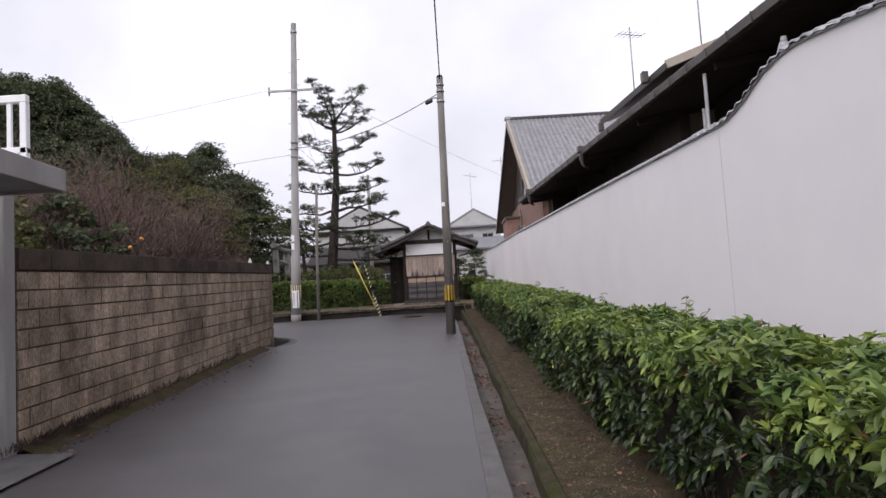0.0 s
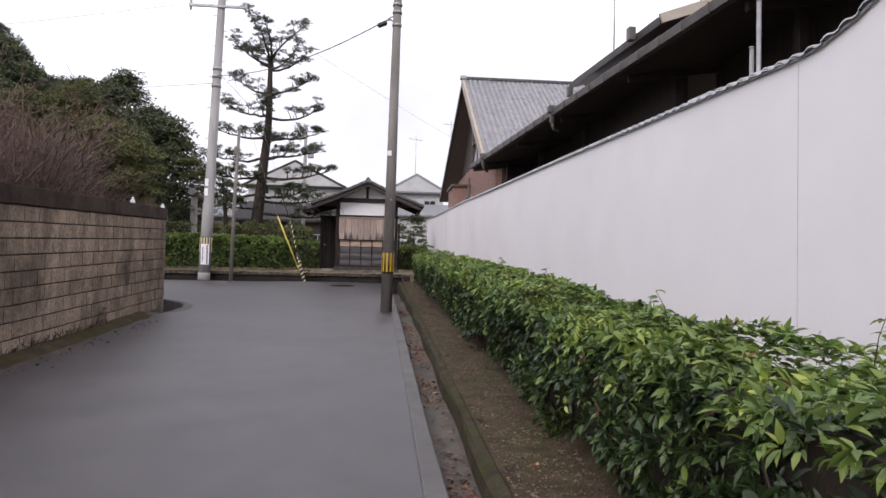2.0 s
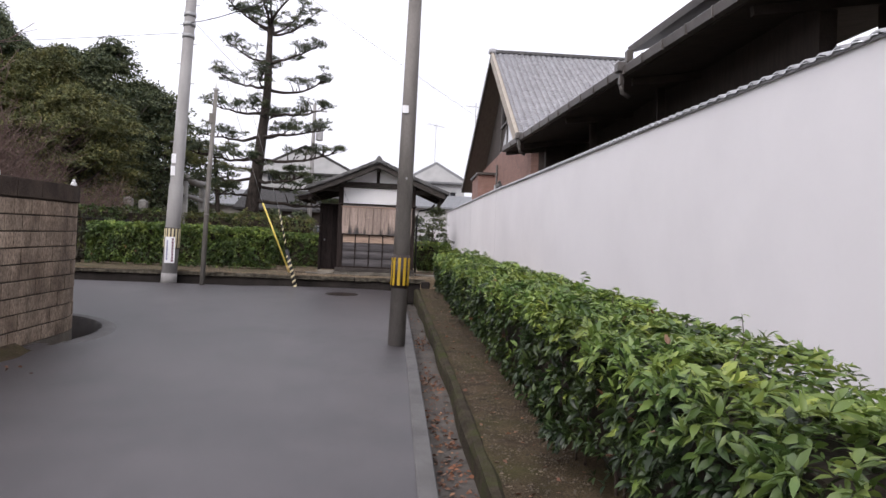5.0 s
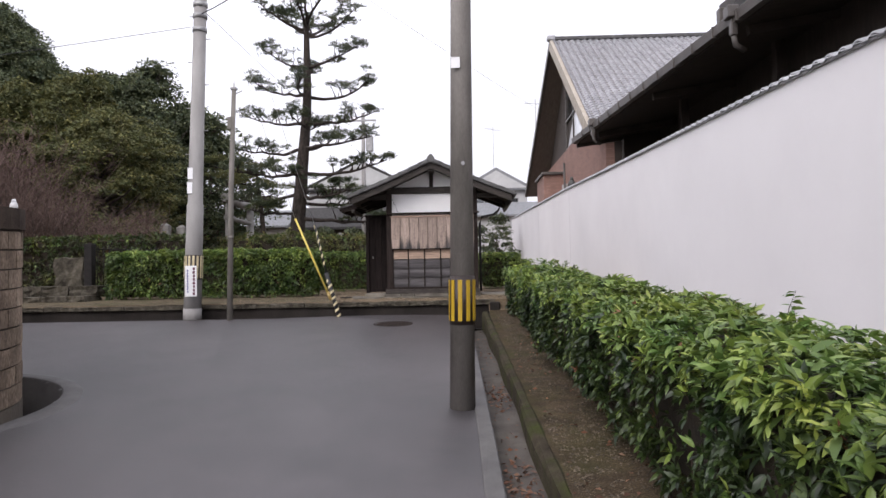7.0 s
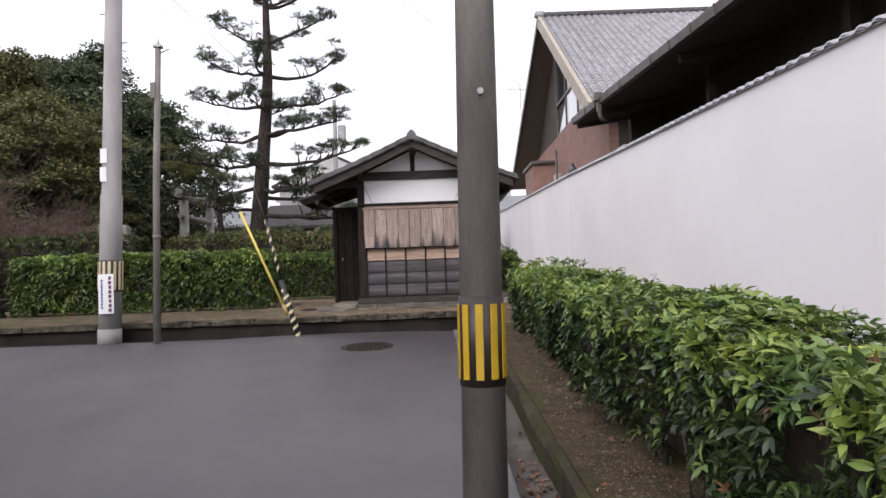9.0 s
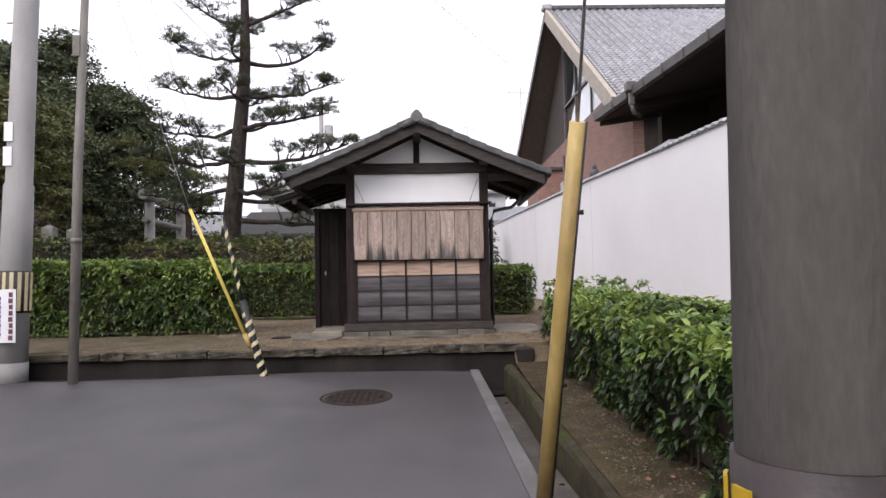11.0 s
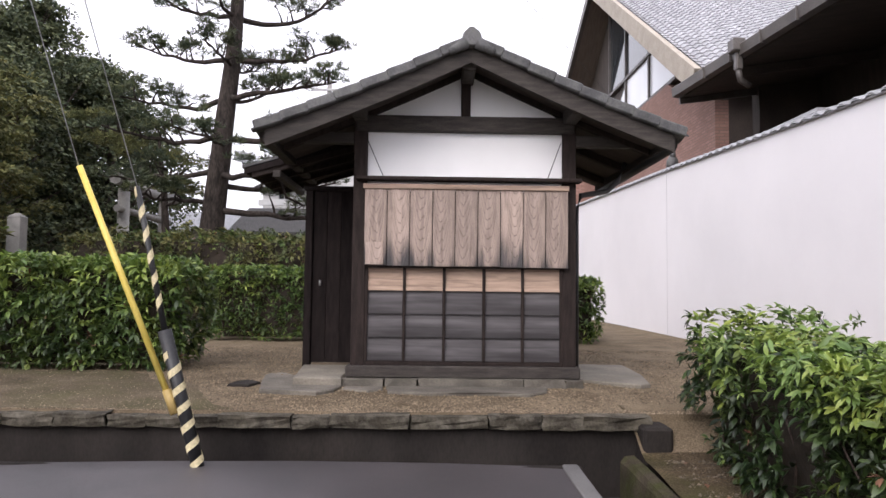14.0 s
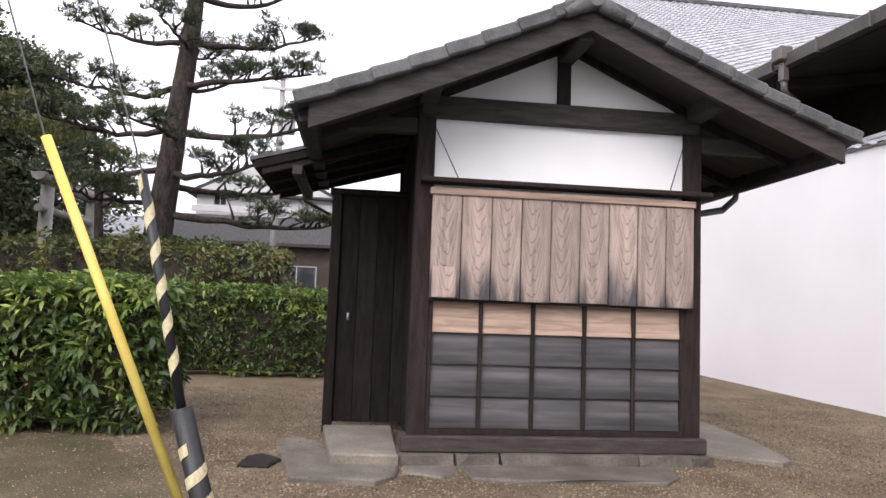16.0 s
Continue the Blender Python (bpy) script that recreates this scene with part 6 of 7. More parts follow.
M["brickwork"] = brick_mat()
house = thing("brick_house", "large brick house with steep grey tiled gable and deep dark eaves", "house")
AY, AZ, AX = 35.3, 12.76, 4.42
EY, EZ, EX = 25.7, 6.55, 4.32
BYE, BZE = 45.0, 6.45
GX = 5.1


def roof_pt(f, along, lift=0.0):
    """A place on the front slope: f from ridge to eave, along metres from the verge."""
    nrm = Vector((0, -(AZ - EZ), AY - EY)).normalized()
    return Vector((AX + (EX - AX) * f + along, AY + (EY - AY) * f, AZ + (EZ - AZ) * f)) + nrm * lift


# front slope: deck, then tiles lapped course by course
def slab_between(name, a, b, c, d, thick, material, label=""):
    """A slab under the quad a b c d."""
    a, b, c, d = (Vector(p) for p in (a, b, c, d))
    nn = (b - a).cross(d - a).normalized()
    if nn.z < 0:
        nn = -nn
    V = [a, b, c, d] + [p - nn * thick for p in (a, b, c, d)]
    bm = bmesh.new()
    vs = [bm.verts.new(p) for p in V]
    for f in ((0, 1, 2, 3), (7, 6, 5, 4), (0, 4, 5, 1), (1, 5, 6, 2), (2, 6, 7, 3), (3, 7, 4, 0)):
        bm.faces.new([vs[i] for i in f])
    return part(name, bm, material, house, label)


W = 17.0
slab_between("roof_deck", roof_pt(0, 0), roof_pt(0, W), roof_pt(1, W), roof_pt(1, 0), 0.22, M["pale_soffit"])
slab_between("roof_back", (AX, AY, AZ), (AX + W, AY, AZ), (AX + W, BYE, BZE), (AX - 0.42, BYE, BZE), 0.22, M["pale_soffit"], "brown underside of the far slope")
slab_between("verge_board", roof_pt(-0.004, -0.03, 0.05), roof_pt(-0.004, 0.12, 0.05), roof_pt(1.0, 0.12, 0.05), roof_pt(1.0, -0.03, 0.05), 0.46, M["verge"], "tan verge board")
slab_between("verge_board", (AX - 0.03, AY, AZ + 0.05), (AX + 0.12, AY, AZ + 0.05), (AX - 0.30, BYE, BZE + 0.05), (AX - 0.45, BYE, BZE + 0.05), 0.30, M["fascia"], "dark verge board of the far slope")
tv, tf = [], []
rows_n, cols_n = 46, 58
for r in range(rows_n):
    for c in range(cols_n):
        f0, f1 = r / rows_n, (r + 1.12) / rows_n
        a0 = 0.14 + c * 0.29
        base = len(tv)
        for f, up in ((f0, 0.02), (min(f1, 1.01), 0.055)):
            for k in range(5):
                u = k / 4
                tv.append(roof_pt(f, a0 + u * 0.285, up + 0.045 * math.sin(u * math.pi * 2 + 0.6)))
        for k in range(4):
            tf.append((base + k, base + k + 1, base + 5 + k + 1, base + 5 + k))
        low = len(tv)
        for k in range(5):
            tv.append(roof_pt(min(f1, 1.01), a0 + k / 4 * 0.285, 0.0))
        for k in range(4):
            tf.append((base + 5 + k, base + 5 + k + 1, low + k + 1, low + k))
tagged(mesh("roof_tiles", tv, tf, M["tile"], house), "grey lapped pan tiles", kind="stuff")
bm = bmesh.new()
box(bm, AX - 0.1, AX + W, AY - 0.16, AY + 0.16, AZ - 0.02, AZ + 0.17, bevel=0.04)
part("ridge_tiles", bm, M["old_tile"], house)
bm = bmesh.new()
box(bm, AX - 0.14, AX + 0.25, AY - 0.2, AY + 0.2, AZ - 0.02, AZ + 0.22, bevel=0.05)
part("ridge_end_tile", bm, M["tile"], house)
# gable wall: brick below, tall window above with slender frames
def under_roof(y):
    return AZ + (EZ - AZ) * ((AY - y) / (AY - EY)) - 0.5 if y < AY else AZ + (BZE - AZ) * ((y - AY) / (BYE - AY)) - 0.5


prismed("brick_gable", [(26.6, 0.9), (42.6, 0.9), (42.6, 7.45), (29.6, 7.45), (27.4, 6.35), (26.6, 6.2)], "x", GX, GX + 0.3, M["brickwork"], house, "brown brick gable wall")
prismed("upper_gable", [(29.0, 7.45), (42.2, 7.45), (42.2, under_roof(42.2)), (AY, under_roof(AY)), (29.0, under_roof(29.0))], "x", GX + 0.14, GX + 0.3, M["soffit"], house)
# Pale panes: the sky's reflection is in their base colour.
prismed("window_pane", [(29.2, 7.55), (31.28, 7.55), (31.28, under_roof(31.28) - 0.3), (29.2, under_roof(29.2) - 0.25)], "x", GX + 0.10, GX + 0.13, M["pale_glass"], house, "window pane with the sky's reflection painted white")
prismed("window_pane", [(31.36, 7.55), (33.6, 7.55), (33.6, 8.8), (31.36, 8.8)], "x", GX + 0.10, GX + 0.13, M["pale_glass"], house)
prismed("window_pane", [(33.7, 7.55), (35.6, 7.55), (33.7, 8.75)], "x", GX + 0.10, GX + 0.13, M["pale_glass"], house)
prismed("window_pane", [(31.36, 8.9), (33.6, 8.9), (33.6, under_roof(33.6) - 0.3), (31.36, under_roof(31.36) - 0.3)], "x", GX + 0.10, GX + 0.13, M["glass"], house, "dark window pane")
prismed("window_pane", [(33.7, 8.9), (35.6, 8.9), (35.6, 11.6), (33.7, under_roof(33.7) - 0.3)], "x", GX + 0.10, GX + 0.13, M["glass"], house)
for y in (29.15, 31.32, 33.65, 35.65):
    boxed("window_mullion", (GX + 0.04, GX + 0.14, y - 0.05, y + 0.05, 7.5, min(under_roof(y) - 0.1, 12)), M["fascia"], house, 0.005)
for z in (7.5, 8.85):
    boxed("window_transom", (GX + 0.03, GX + 0.14, 29.1 if z < 8 else 30.4, 35.7, z - 0.05, z + 0.05), M["fascia"], house, 0.005)
# Front wall lies in shade, painted here with the dark soffit colour.
boxed("front_wall", (GX + 0.3, 21, 26.6, 26.9, 0.9, 6.8), M["soffit"], house, 0)
boxed("side_bay", (4.05, GX, 36.0, 38.9, 1.1, 6.35), M["brickwork"], house, 0.01, "small brick bay")
boxed("bay_roof", (3.95, GX, 35.85, 39.0, 6.35, 6.48), M["fascia"], house, 0.01)
boxed("bay_window", (4.85, GX, 34.9, 35.5, 5.2, 5.75), M["far_wall"], house, 0.02)
tube("drain_pipe", [(4.85, 34.6, 1.2), (4.85, 34.6, 6.7)], 0.05, M["fascia"], house, 8)

# low wing along the lane: deep eave, gutter, hoppers, recess walls coloured dark for shade
def eave_x(y):
    return 3.9 + (24.5 - y) * 0.09


EZW = 5.92
ey0, ey1 = -9.0, 25.3
slab_between("wing_roof", (eave_x(ey1), ey1, EZW + 0.12), (eave_x(ey1) + 4.0, ey1, EZW + 0.75), (eave_x(ey0) + 4.0, ey0, EZW + 0.75), (eave_x(ey0), ey0, EZW + 0.12), 0.20, M["soffit"], "deep brown eave over the lane side")
V, F = [], []
for i, y in enumerate((ey1, 20, 12, 4, ey0)):
    ex = eave_x(y)
    V += [(ex - 0.02, y, EZW - 0.07), (ex - 0.13, y, EZW - 0.05), (ex - 0.15, y, EZW + 0.12), (ex - 0.13, y, EZW + 0.14), (ex - 0.02, y, EZW + 0.12)]
    if i:
        F += [((i - 1) * 5 + k, (i - 1) * 5 + (k + 1) % 5, i * 5 + (k + 1) % 5, i * 5 + k) for k in range(5)]
F += [(0, 1, 2, 3, 4)]
mesh("gutter", V, F, M["fascia"], house, "weathered metal eave gutter")
y = 24.0
while y > -8:
    ex = eave_x(y)
    boxed("gutter_bracket", (ex - 0.165, ex - 0.02, y - 0.012, y + 0.012, EZW - 0.075, EZW + 0.142), M["fascia"], house, 0.003)
    y -= 0.9
for y in (22.9, 14.3):
    ex = eave_x(y)
    bm = bmesh.new()
    box(bm, ex - 0.24, ex - 0.03, y - 0.12, y + 0.12, EZW + 0.02, EZW + 0.24, bevel=0.02)
    box(bm, ex - 0.17, ex - 0.05, y - 0.06, y + 0.06, EZW - 0.28, EZW + 0.03, bevel=0.02)
    part("rain_hopper", bm, M["fascia"], house, "old metal rain hopper")
    tube("hopper_spout", [(ex - 0.11, y, EZW - 0.26), (ex - 0.06, y + 0.05, EZW - 0.42), (ex + 0.12, y + 0.1, EZW - 0.5)], 0.05, M["fascia"], house, 8)
slab_between("wing_soffit_end", (eave_x(25.3), 25.31, EZW + 0.1), (eave_x(25.3) + 2.2, 25.31, EZW + 0.4), (eave_x(25.3) + 2.2, 25.36, EZW + 0.4), (eave_x(25.3), 25.36, EZW + 0.1), 0.28, M["fascia"])
# Walls under the eave: dark colour replaces brick to paint the shade.
boxed("wing_wall", (6.6, 6.9, 10.0, 26.6, 0.9, 6.6), M["soffit"], house, 0)
boxed("wing_wall", (7.6, 7.9, -9.0, 10.0, 0.2, 7.0), M["soffit"], house, 0)
boxed("wing_end", (GX + 0.3, 6.6, 25.2, 25.5, 0.9, 6.3), M["soffit"], house, 0)
for y in (20.5, 16.0, 11.0, 6.0):
    boxed("eave_post", (eave_x(y) + 1.5, eave_x(y) + 1.7, y - 0.1, y + 0.1, 1.0, 6.15), M["soffit"], house, 0.01)
for y in (23.5, 19.0, 14.5, 10.0, 5.5, 1.0):
    slab_between("eave_beam", (eave_x(y) + 0.2, y, EZW - 0.06), (eave_x(y) + 3.0, y, EZW + 0.36), (eave_x(y) + 3.0, y - 0.12, EZW + 0.36), (eave_x(y) + 0.2, y - 0.12, EZW - 0.06), 0.16, M["soffit"])
# upper storey set back, with its own eave
slab_between("upper_roof", (7.05, 21.0, 8.75), (12.0, 21.0, 10.4), (12.0, 12.3, 9.97), (7.11, 12.3, 8.22), 0.20, M["fascia"], "upper roof edge")
slab_between("upper_verge", (7.11, 12.29, 8.28), (12.0, 12.29, 10.03), (12.0, 12.2, 10.03), (7.11, 12.2, 8.28), 0.26, M["verge"], "tan verge board of the upper roof")
boxed("upper_wall", (8.2, 8.5, 12.5, 20.5, 6.6, 8.5), M["soffit"], house, 0)
for y in (14.07, 20.7):
    boxed("upper_hopper", (6.9, 7.12, y - 0.12, y + 0.12, 8.15, 8.55), M["fascia"], house, 0.02)
boxed("near_block", (7.0, 12.0, -8.0, 2.0, 4.0, 9.0), M["brickwork"], house, 0, "brick upper storey")
boxed("near_window", (6.94, 7.0, -2.4, -0.4, 5.9, 7.6), M["glass"], house, 0.01)
tube("corner_pipe", [(5.9, 0.2, 3.5), (5.9, 0.2, 8.0)], 0.07, M["dark_wood"], house, 8)
# steel posts behind the wall
for x, y, z in ((4.5, 2.75, 4.75), (4.52, 2.95, 4.2)):
    pst = thing("steel_post", "thin galvanised steel post behind the white wall", "post", "posts behind the wall")
    tube("shaft", [(x, y, 0.3), (x, y, z)], 0.03, M["steel"], pst, 10)
    tube("cap", [(x, y, z), (x, y, z + 0.02)], 0.036, M["steel"], pst, 10)
# inner white wall with a flat cap behind the coping
inner = tagged(boxed("wall_inner", (wall_x(21) + 0.30, wall_x(21) + 0.55, 20.6, 22.7, 0.9, 4.34), M["plaster"], None, 0), "white garden wall behind the boundary wall", kind="structure")
boxed("cap", (wall_x(21) + 0.26, wall_x(21) + 0.6, 20.55, 22.75, 4.34, 4.40), M["cap_tile"], inner, 0.01)
# ornament on the coping
knob = thing("coping_ornament", "small dark clay end ornament on the wall coping", "ornament")
ky = 25.1
for nm, pts, rr in (("body", [(wall_x(ky) + 0.08, ky, 4.40), (wall_x(ky) + 0.08, ky, 4.56), (wall_x(ky) + 0.08, ky + 0.02, 4.66)], [0.12, 0.11, 0.05]), ("head", [(wall_x(ky) + 0.08, ky - 0.02, 4.62), (wall_x(ky) + 0.08, ky - 0.06, 4.72)], [0.06, 0.04])):
    tube(nm, pts, rr, M["old_tile"], knob, 10)
knob2 = thing("coping_ornament", "grey clay ornament on the step of the wall coping", "ornament")
for nm, pts, rr in (("body", [(wall_x(-0.7) + 0.1, -0.75, 3.82), (wall_x(-0.7) + 0.1, -0.75, 3.92), (wall_x(-0.7) + 0.1, -0.75, 4.0)], [0.09, 0.075, 0.05]), ("head", [(wall_x(-0.7) + 0.1, -0.75, 3.98), (wall_x(-0.7) + 0.1, -0.76, 4.07)], [0.05, 0.03])):
    tube(nm, pts, rr, M["cap_tile"], knob2, 10)


# ---- television aerials ----
def aerial(x, y, z0, z1, turn, n=6, size=0.9):
    a = thing("tv_aerial", "thin metal television aerial against the sky", "aerial", "aerials")
    tube("mast", [(0, 0, 0), (0, 0, z1 - z0)], 0.022, M["steel"], a, 6)
    tube("boom", [(-size * 0.6, 0, z1 - z0 - 0.3), (size * 0.6, 0, z1 - z0 - 0.3)], 0.014, M["steel"], a, 5)
    for k in range(n):
        xx = -size * 0.55 + size * 1.1 * k / (n - 1)
        tube("element", [(xx, -0.28, z1 - z0 - 0.3), (xx, 0.28, z1 - z0 - 0.3)], 0.009, M["steel"], a, 4)
    a.matrix_world = pose(x, y, z0, 0, 0, turn)
    return a


aerial(7.5, 17.0, 8.66, 11.3, 20)
aerial(8.5, 12.7, 8.6, 11.2, 70)
aerial(4.7, 44.6, 6.65, 12.3, 10, 6, 1.2)
aerial(3.0, 63.0, 10.2, 14.6, 40, 5, 1.6)


# ---- far houses ----
def far_house(label, x0, x1, y0, y1, z1, rise, along="x", roof="far_roof", wall="far_wall", windows=()):
    h = thing("far_house", label, "house", "far houses")
    boxed("wall", (x0, x1, y0, y1, 0.9, z1), M[wall], h, 0.0)
    o = 0.5
    if along == "x":
        prismed("roof", [(y0 - o, z1 - 0.1), ((y0 + y1) / 2, z1 + rise), (y1 + o, z1 - 0.1), (y1 + o, z1 - 0.25), (y0 - o, z1 - 0.25)], "x", x0 - o, x1 + o, M[roof], h)
    else:
        prismed("roof", [(x0 - o, z1 - 0.05), ((x0 + x1) / 2, z1 + rise), (x1 + o, z1 - 0.05), (x1 + o, z1 - 0.2), (x0 - o, z1 - 0.2)], "y", y0 - o, y1 + o, M[roof], h)
        prismed("gable", [(x0, z1 - 0.05), ((x0 + x1) / 2, z1 + rise - 0.25), (x1, z1 - 0.05)], "y", y0 - o - 0.03, y0 - o + 0.0, M[wall], h)
    for (wx, wz, ww, wh) in windows:
        w = boxed("window", (wx, wx + ww, y0 - 0.05, y0 + 0.02, wz, wz + wh), M["glass"], h, 0.0)
        for a, b, c, d in ((-0.06, ww + 0.06, -0.06, 0.0), (-0.06, ww + 0.06, wh, wh + 0.06), (-0.06, 0.0, 0.0, wh), (ww, ww + 0.06, 0.0, wh), (ww / 2 - 0.03, ww / 2 + 0.03, 0.0, wh)):
            boxed("frame", (wx + a, wx + b, y0 - 0.09, y0 - 0.04, wz + c, wz + d), M["steel"], w, 0.0)
    return h


far_house("white two-storey house with grey hipped roof behind the hut", 0.4, 5.6, 60, 68, 8.7, 1.7, "y", windows=((1.2, 6.6, 1.6, 1.2), (3.8, 6.6, 1.0, 1.2)))
far_house("lower tiled annexe of the white house", 1.0, 6.5, 56, 60, 6.2, 1.1, "x")
white_house = far_house("white gabled house with grey tiled roof beyond the pine", -12.4, -4.0, 58, 66, 8.7, 2.3, "y", roof="dark_roof", wall="far_wall", windows=((-11.3, 7.9, 0.7, 0.9),))
boxed("balcony_rail", (-12.5, -5.0, 57.2, 57.3, 7.35, 7.75), M["far_wall"], white_house, 0.02, "white balcony rail")
far_house("low dark-roofed house beyond the pine", -11.0, -2.5, 47.5, 55, 4.9, 1.6, "x", roof="dark_roof", wall="soffit", windows=((-9.5, 2.6, 1.8, 1.1), (-6.0, 2.6, 1.8, 1.1)))
far_house("pale house with brown roof among the trees", -20, -13.5, 60, 66, 6.0, 1.5, "x", wall="dull_wall", windows=((-18, 3.8, 1.6, 1.1),))
lowwall = tagged(boxed("wall_far", (-8, 6, 42, 42.25, 1.0, 2.3), M["brickwork"], None, 0), "low brown wall of the far houses", kind="structure")


# ---- stone gate, posts and steps by the wood ----
torii = thing("stone_torii", "pale stone torii gate among the trees", "torii")
for a, top in (((-10.5, 33.0), 4.95), ((-10.6, 36.4), 4.95)):
    tube("pillar", [(a[0], a[1], 1.0), (a[0], a[1], 1.3), (a[0], a[1], 1.32), (a[0], a[1], top)], [0.26, 0.26, 0.20, 0.17], M["pale_stone"], torii, 14)
tube("tie_beam", [(-10.48, 32.5, 4.3), (-10.62, 36.9, 4.3)], 0.11, M["pale_stone"], torii, 8)
tube("lintel", [(-10.46, 32.3, 5.18), (-10.55, 34.7, 5.08), (-10.64, 37.5, 5.2)], [0.19, 0.18, 0.19], M["pale_stone"], torii, 8)


def stone_post(x, y, high, label="square granite post with a pyramid top", w=0.11):
    p = thing("stone_post", label, "stone post", "granite posts")
    bm = bmesh.new()
    vs = box(bm, -w, w, -w, w, -0.2, high, bevel=0.012)
    part("shaft", bm, M["pale_stone"], p)
    bm = bmesh.new()
    box(bm, -w, w, -w, w, high + 0.002, high + 0.09)
    for v in bm.verts:
        if v.co.z > high + 0.05:
            v.co.x *= 0.25
            v.co.y *= 0.25
    part("top", bm, M["pale_stone"], p)
    p.location = (x, y, 1.12)
    return p


stone_post(-10.75, 26.9, 2.42, w=0.15)
stone_post(-10.4, 27.5, 2.38, w=0.15)
stone_post(-4.4, 30.9, 2.07, w=0.17)
stone_post(-5.4, 32.5, 2.3, w=0.13)
gate = thing("iron_gate", "black iron side gate between hedge and stone wall", "gate")
boxed("gate_post", (-9.62, -9.42, 19.5, 19.7, 1.05, 2.55), M["gate_iron"], gate, 0.01)
boxed("gate_post", (-8.75, -8.65, 21.5, 21.6, 1.05, 2.5), M["gate_iron"], gate, 0.01)
for z in (1.3, 2.42):
    tube("gate_rail", [(-9.5, 19.65, z), (-8.7, 21.55, z)], 0.018, M["gate_iron"], gate, 6)
for k in range(1, 12):
    f = k / 12
    tube("gate_bar", [(-9.5 + 0.8 * f, 19.65 + 1.9 * f, 1.2), (-9.5 + 0.8 * f, 19.65 + 1.9 * f, 2.5)], 0.011, M["gate_iron"], gate, 5)
steps = thing("stone_wall_low", "low wall of rough grey stones beside the gate", "stone wall")
rng = random.Random(17)
for row, z in enumerate((1.0, 1.24)):
    x = -13.0
    while x < -9.1:
        w = rng.uniform(0.4, 0.8)
        rough_stone("wall_stone", x, min(x + w, -9.0) - 0.015, 18.6 + row * 0.5 + rng.uniform(0, 0.04), 19.4 + row * 0.3, z, z + 0.24, M["coping_stone"], steps, rng.randint(0, 9999), 0.03)
        x += w
tab = thing("stone_tablet", "leaning rough stone tablet near the gate", "stone")
rough_stone("slab", -10.5, -9.8, 19.75, 20.0, 1.45, 2.2, M["coping_stone"], tab, 7, 0.05)
far_pole = thing("utility_pole", "far slim utility pole behind the pine", "utility pole", "utility poles")
tube("shaft", [(-5.4, 40.0, 1.0), (-5.35, 40.0, 10.6)], [0.15, 0.1], M["pole"], far_pole, 10)
bm = bmesh.new()
box(bm, -5.2, -4.8, 39.8, 40.1, 8.4, 9.3, bevel=0.06)
part("transformer", bm, M["steel"], far_pole)
boxed("cross_arm", (-6.1, -4.6, 39.85, 39.93, 10.1, 10.2), M["steel"], far_pole, 0.004)


# ---- carport at the lane's near end ----
carport = thing("carport", "grey carport roof edge with white railing on a concrete post", "carport")
boxed("roof_slab", (-9.0, -3.42, -5.2, -3.0, 2.29, 2.43), M["steel"], carport, 0.01)
boxed("roof_lip", (-9.0, -3.40, -3.0, -2.97, 2.26, 2.45), M["pole"], carport, 0.006)
boxed("roof_lip", (-3.42, -3.39, -5.2, -2.97, 2.26, 2.45), M["pole"], carport, 0.006)
boxed("post", (-4.72, -4.58, -1.98, -1.80, -0.5, 2.5), M["pole"], carport, 0.01)
boxed("railing_bar", (-9.0, -3.68, -3.06, -3.0, 3.05, 3.12), M["white_paint"], carport, 0.008)
boxed("railing_bar", (-9.0, -3.68, -3.06, -3.0, 2.60, 2.66), M["white_paint"], carport, 0.008)
boxed("railing_post", (-3.74, -3.68, -3.06, -3.0, 2.45, 3.05), M["white_paint"], carport, 0.006)
for k in range(16):
    boxed("baluster", (-3.86 - k * 0.12, -3.82 - k * 0.12, -3.045, -3.015, 2.66, 3.05), M["white_paint"], carport, 0.004)
boxed("beam", (-9.0, -3.9, -3.4, -3.25, 2.08, 2.28), M["pole"], carport, 0.01)
strip("driveway", [[(x, y, road_z(y) + 0.012 + 0.03 * max(0, -3.4 - x)) for x in (-9, -5, -4.4, -3.95)] for y in (-7.5, -6, -4.5, -3.2, -1.85)], M["kerb"], "pale concrete driveway apron")


# ---- small things ----
for s, hgt in ((9.3, 0.12), (11.6, 0.11)):
    px, py, a = on_block(s)
    f = thing("ceramic_ornament", "small white glazed ornament on the block wall", "ornament", "ornaments on the wall")
    zt = 1.945 + 0.041 * min(s, 12.5)
    px, py = px - 0.06 * math.cos(a), py - 0.06 * math.sin(a)
    tube("body", [(px, py, zt - 0.01), (px, py, zt + hgt * 0.5), (px, py, zt + hgt * 0.75)], [0.045, 0.04, 0.02], M["white_paint"], f, 10)
    tube("head", [(px, py, zt + hgt * 0.68), (px, py, zt + hgt)], [0.028, 0.018], M["white_paint"], f, 8)

# fallen leaves in the gutter, on the bed and at the wall's foot
ng = np.random.default_rng(91)
C = []
for _ in range(900):
    y = ng.choice([-4.2, -0.8, 2.2, 4.4, 5.6, 7.4, 10.3]) + ng.normal(0, 0.45)
    x = kerb_r(y) + 0.02 + (edge_x(y) - kerb_r(y) - 0.05) * ng.random()
    C.append((x, y, gutter_z(y) + 0.004 + 0.012 * ng.random()))
for _ in range(260):
    y = ng.uniform(-9, 16.5)
    x = kerb_r(y) + 0.02 + (edge_x(y) - kerb_r(y) - 0.04) * ng.random()
    C.append((x, y, gutter_z(y) + 0.004))
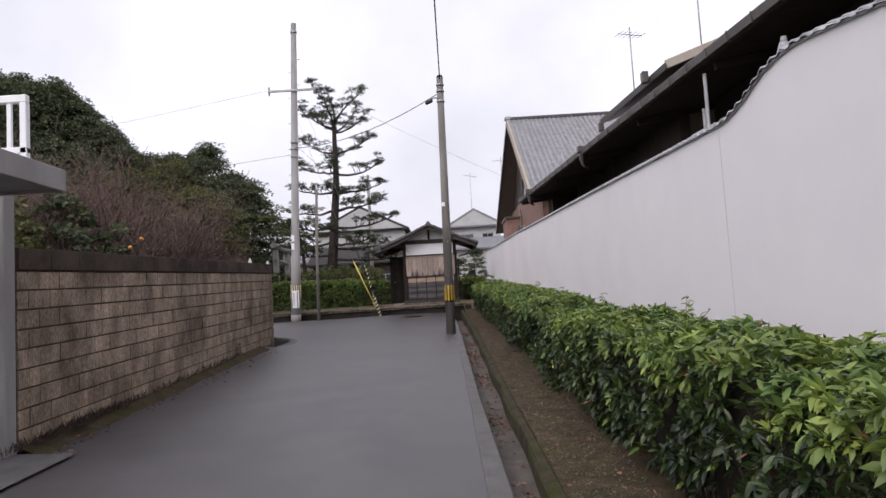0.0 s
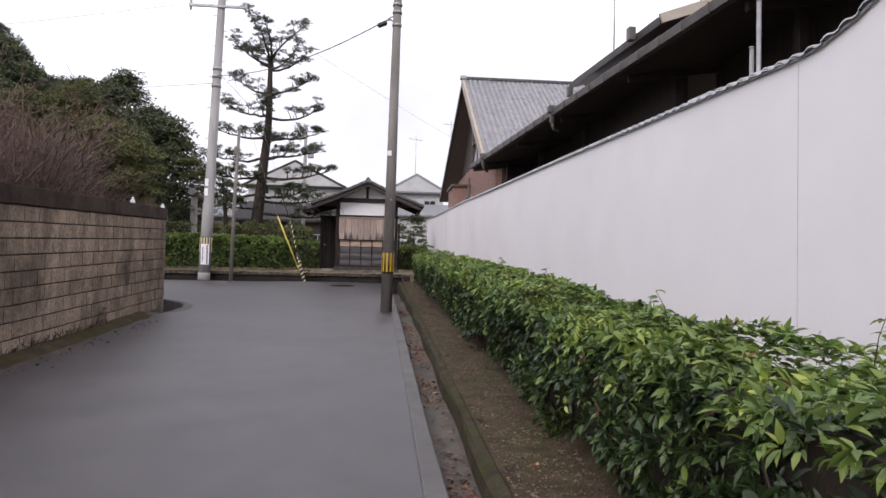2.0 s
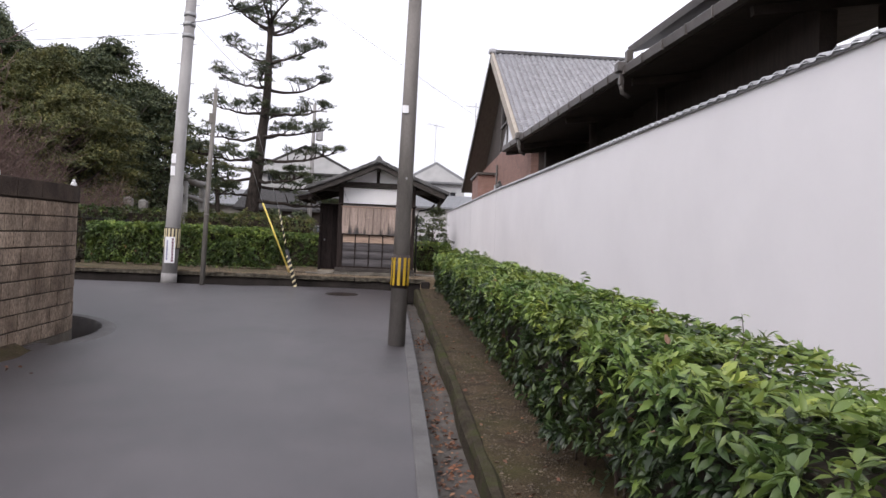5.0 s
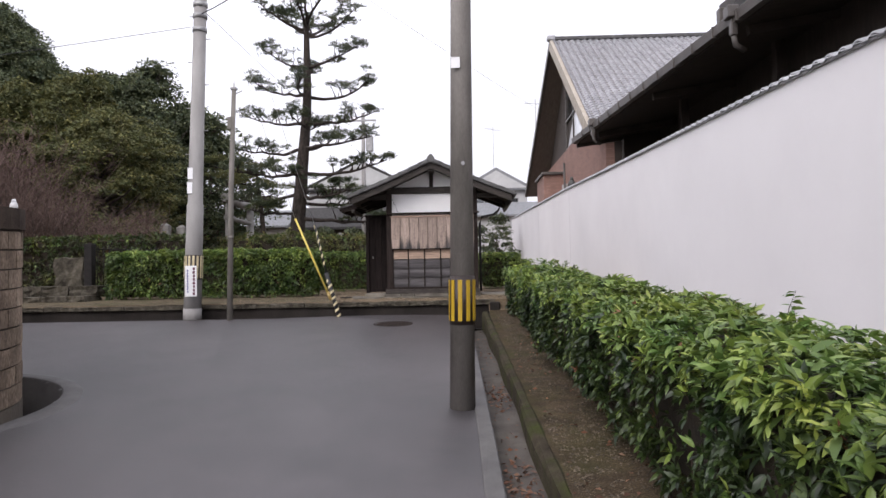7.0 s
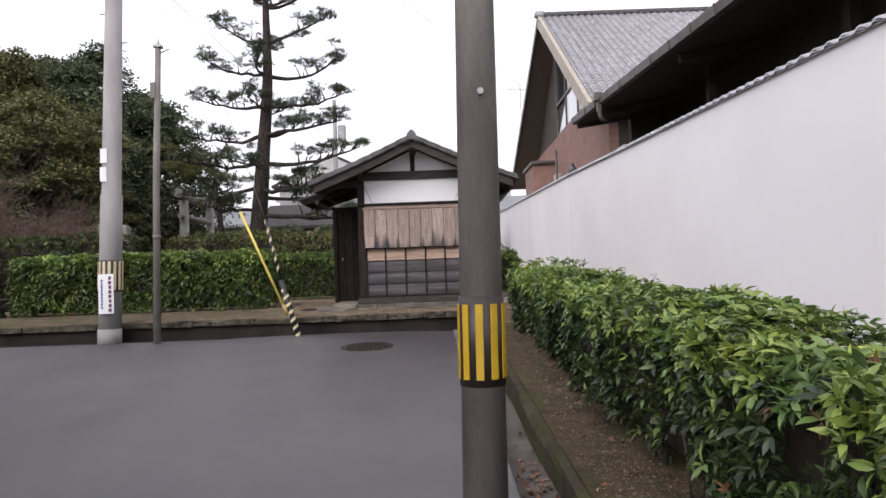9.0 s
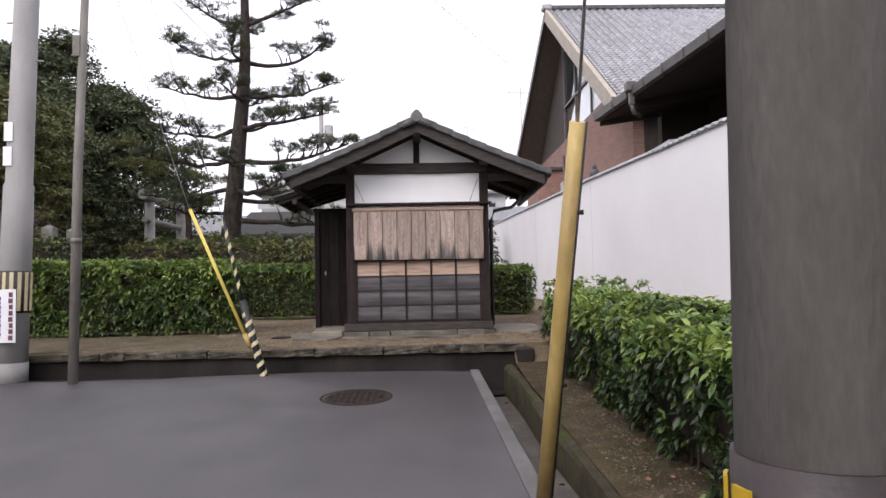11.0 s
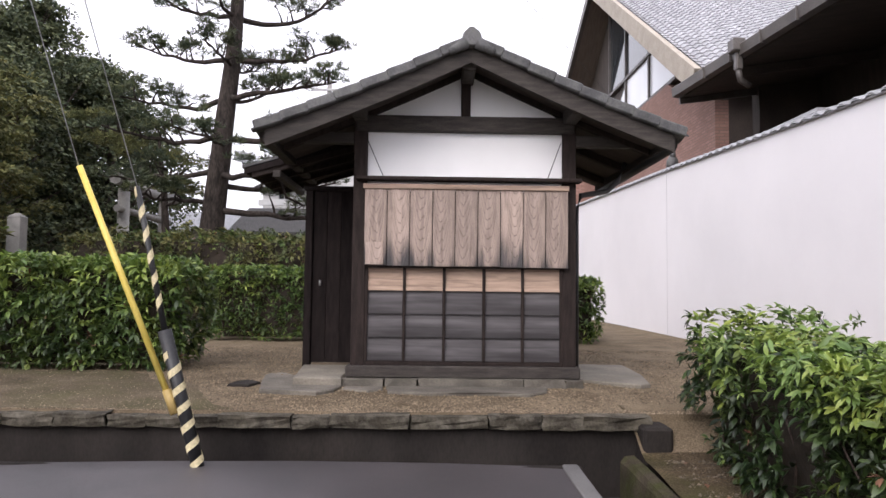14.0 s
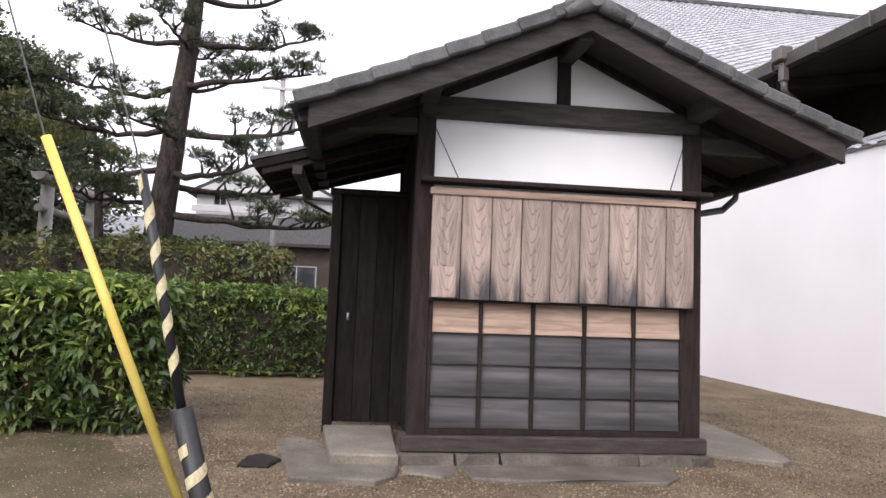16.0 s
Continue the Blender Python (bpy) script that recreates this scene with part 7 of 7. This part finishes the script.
for _ in range(420):
    y = ng.uniform(-9, 16.8)
    x = ng.uniform(0.58, 1.2)
    C.append((x, y, soil_z(x, y) + 0.006))
for _ in range(160):
    y = ng.uniform(-2.3, 7)
    x = -4.6 + 0.25 + abs(ng.normal(0, 0.14))
    C.append((x, y, road_z(y) + 0.03))
N = ng.normal(0, 1, (len(C), 3)) * np.array([1, 1, 0.08])
litter = leaves("fallen_leaves", C, N, 0.05, M["dead_leaf"], None, "dry reddish-brown leaves lying in the gutter and on soil", 0.5, 0.02, 0.15, 92)
tagged(litter, category="leaf litter")

# weeds at the foot of the block wall
C, N = [], []
for _ in range(900):
    y = ng.uniform(-2.4, 6.0) if ng.random() < 0.4 else ng.normal(-0.6, 0.7)
    if y < -2.4:
        continue
    x = -4.62 - 0.018 * (y + 1.75) + 0.05 + abs(ng.normal(0, 0.07))
    C.append((x, y, road_z(y) + 0.09))
    N.append((ng.normal(0.3, 0.4), ng.normal(0, 0.4), 1))
tagged(leaves("weeds", C, N, 0.11, M["twig"], None, "dry brown weeds at the foot of the wall", 0.08, -0.1, 0.3, 93), category="weeds")

# pebbles: loose sheets of small stones on bed and yard
def strewn(name, C, least, most, power, material, label):
    C = np.array(C)
    rs = (least + most * ng.random(len(C)) ** power)[:, None]
    octa = np.array([(1, 0, 0), (0, 1, 0), (-1, 0, 0), (0, -1, 0), (0, 0, 0.7), (0, 0, -0.5)])
    tri = np.array([(0, 1, 4), (1, 2, 4), (2, 3, 4), (3, 0, 4), (1, 0, 5), (2, 1, 5), (3, 2, 5), (0, 3, 5)])
    PV = (C[:, None] + octa[None] * rs[:, None] * ng.uniform(0.6, 1.4, (len(C), 6, 1))).reshape(-1, 3)
    PF = (tri[None] + 6 * np.arange(len(C))[:, None, None]).reshape(-1, 3)
    tagged(mesh(name, PV, PF, material), label, name, kind="stuff")


C = []
for _ in range(30000):
    x, y = ng.uniform(0.60, 1.2), ng.uniform(-6, 17)
    C.append((x, y, soil_z(x, y)))
strewn("pebbles", C, 0.003, 0.012, 4, M["pebble"], "small brown pebbles strewn over the bed soil")
C = []
for _ in range(56000):
    x, y = ng.uniform(-5.5, 3.2), 17.30 + 4.6 * ng.random() ** 1.6
    C.append((x, y, plat_z(x, y) + 0.003))
strewn("gravel", C, 0.004, 0.007, 2, M["gravel"], "yellowish grey gravel grains over the raised yard")
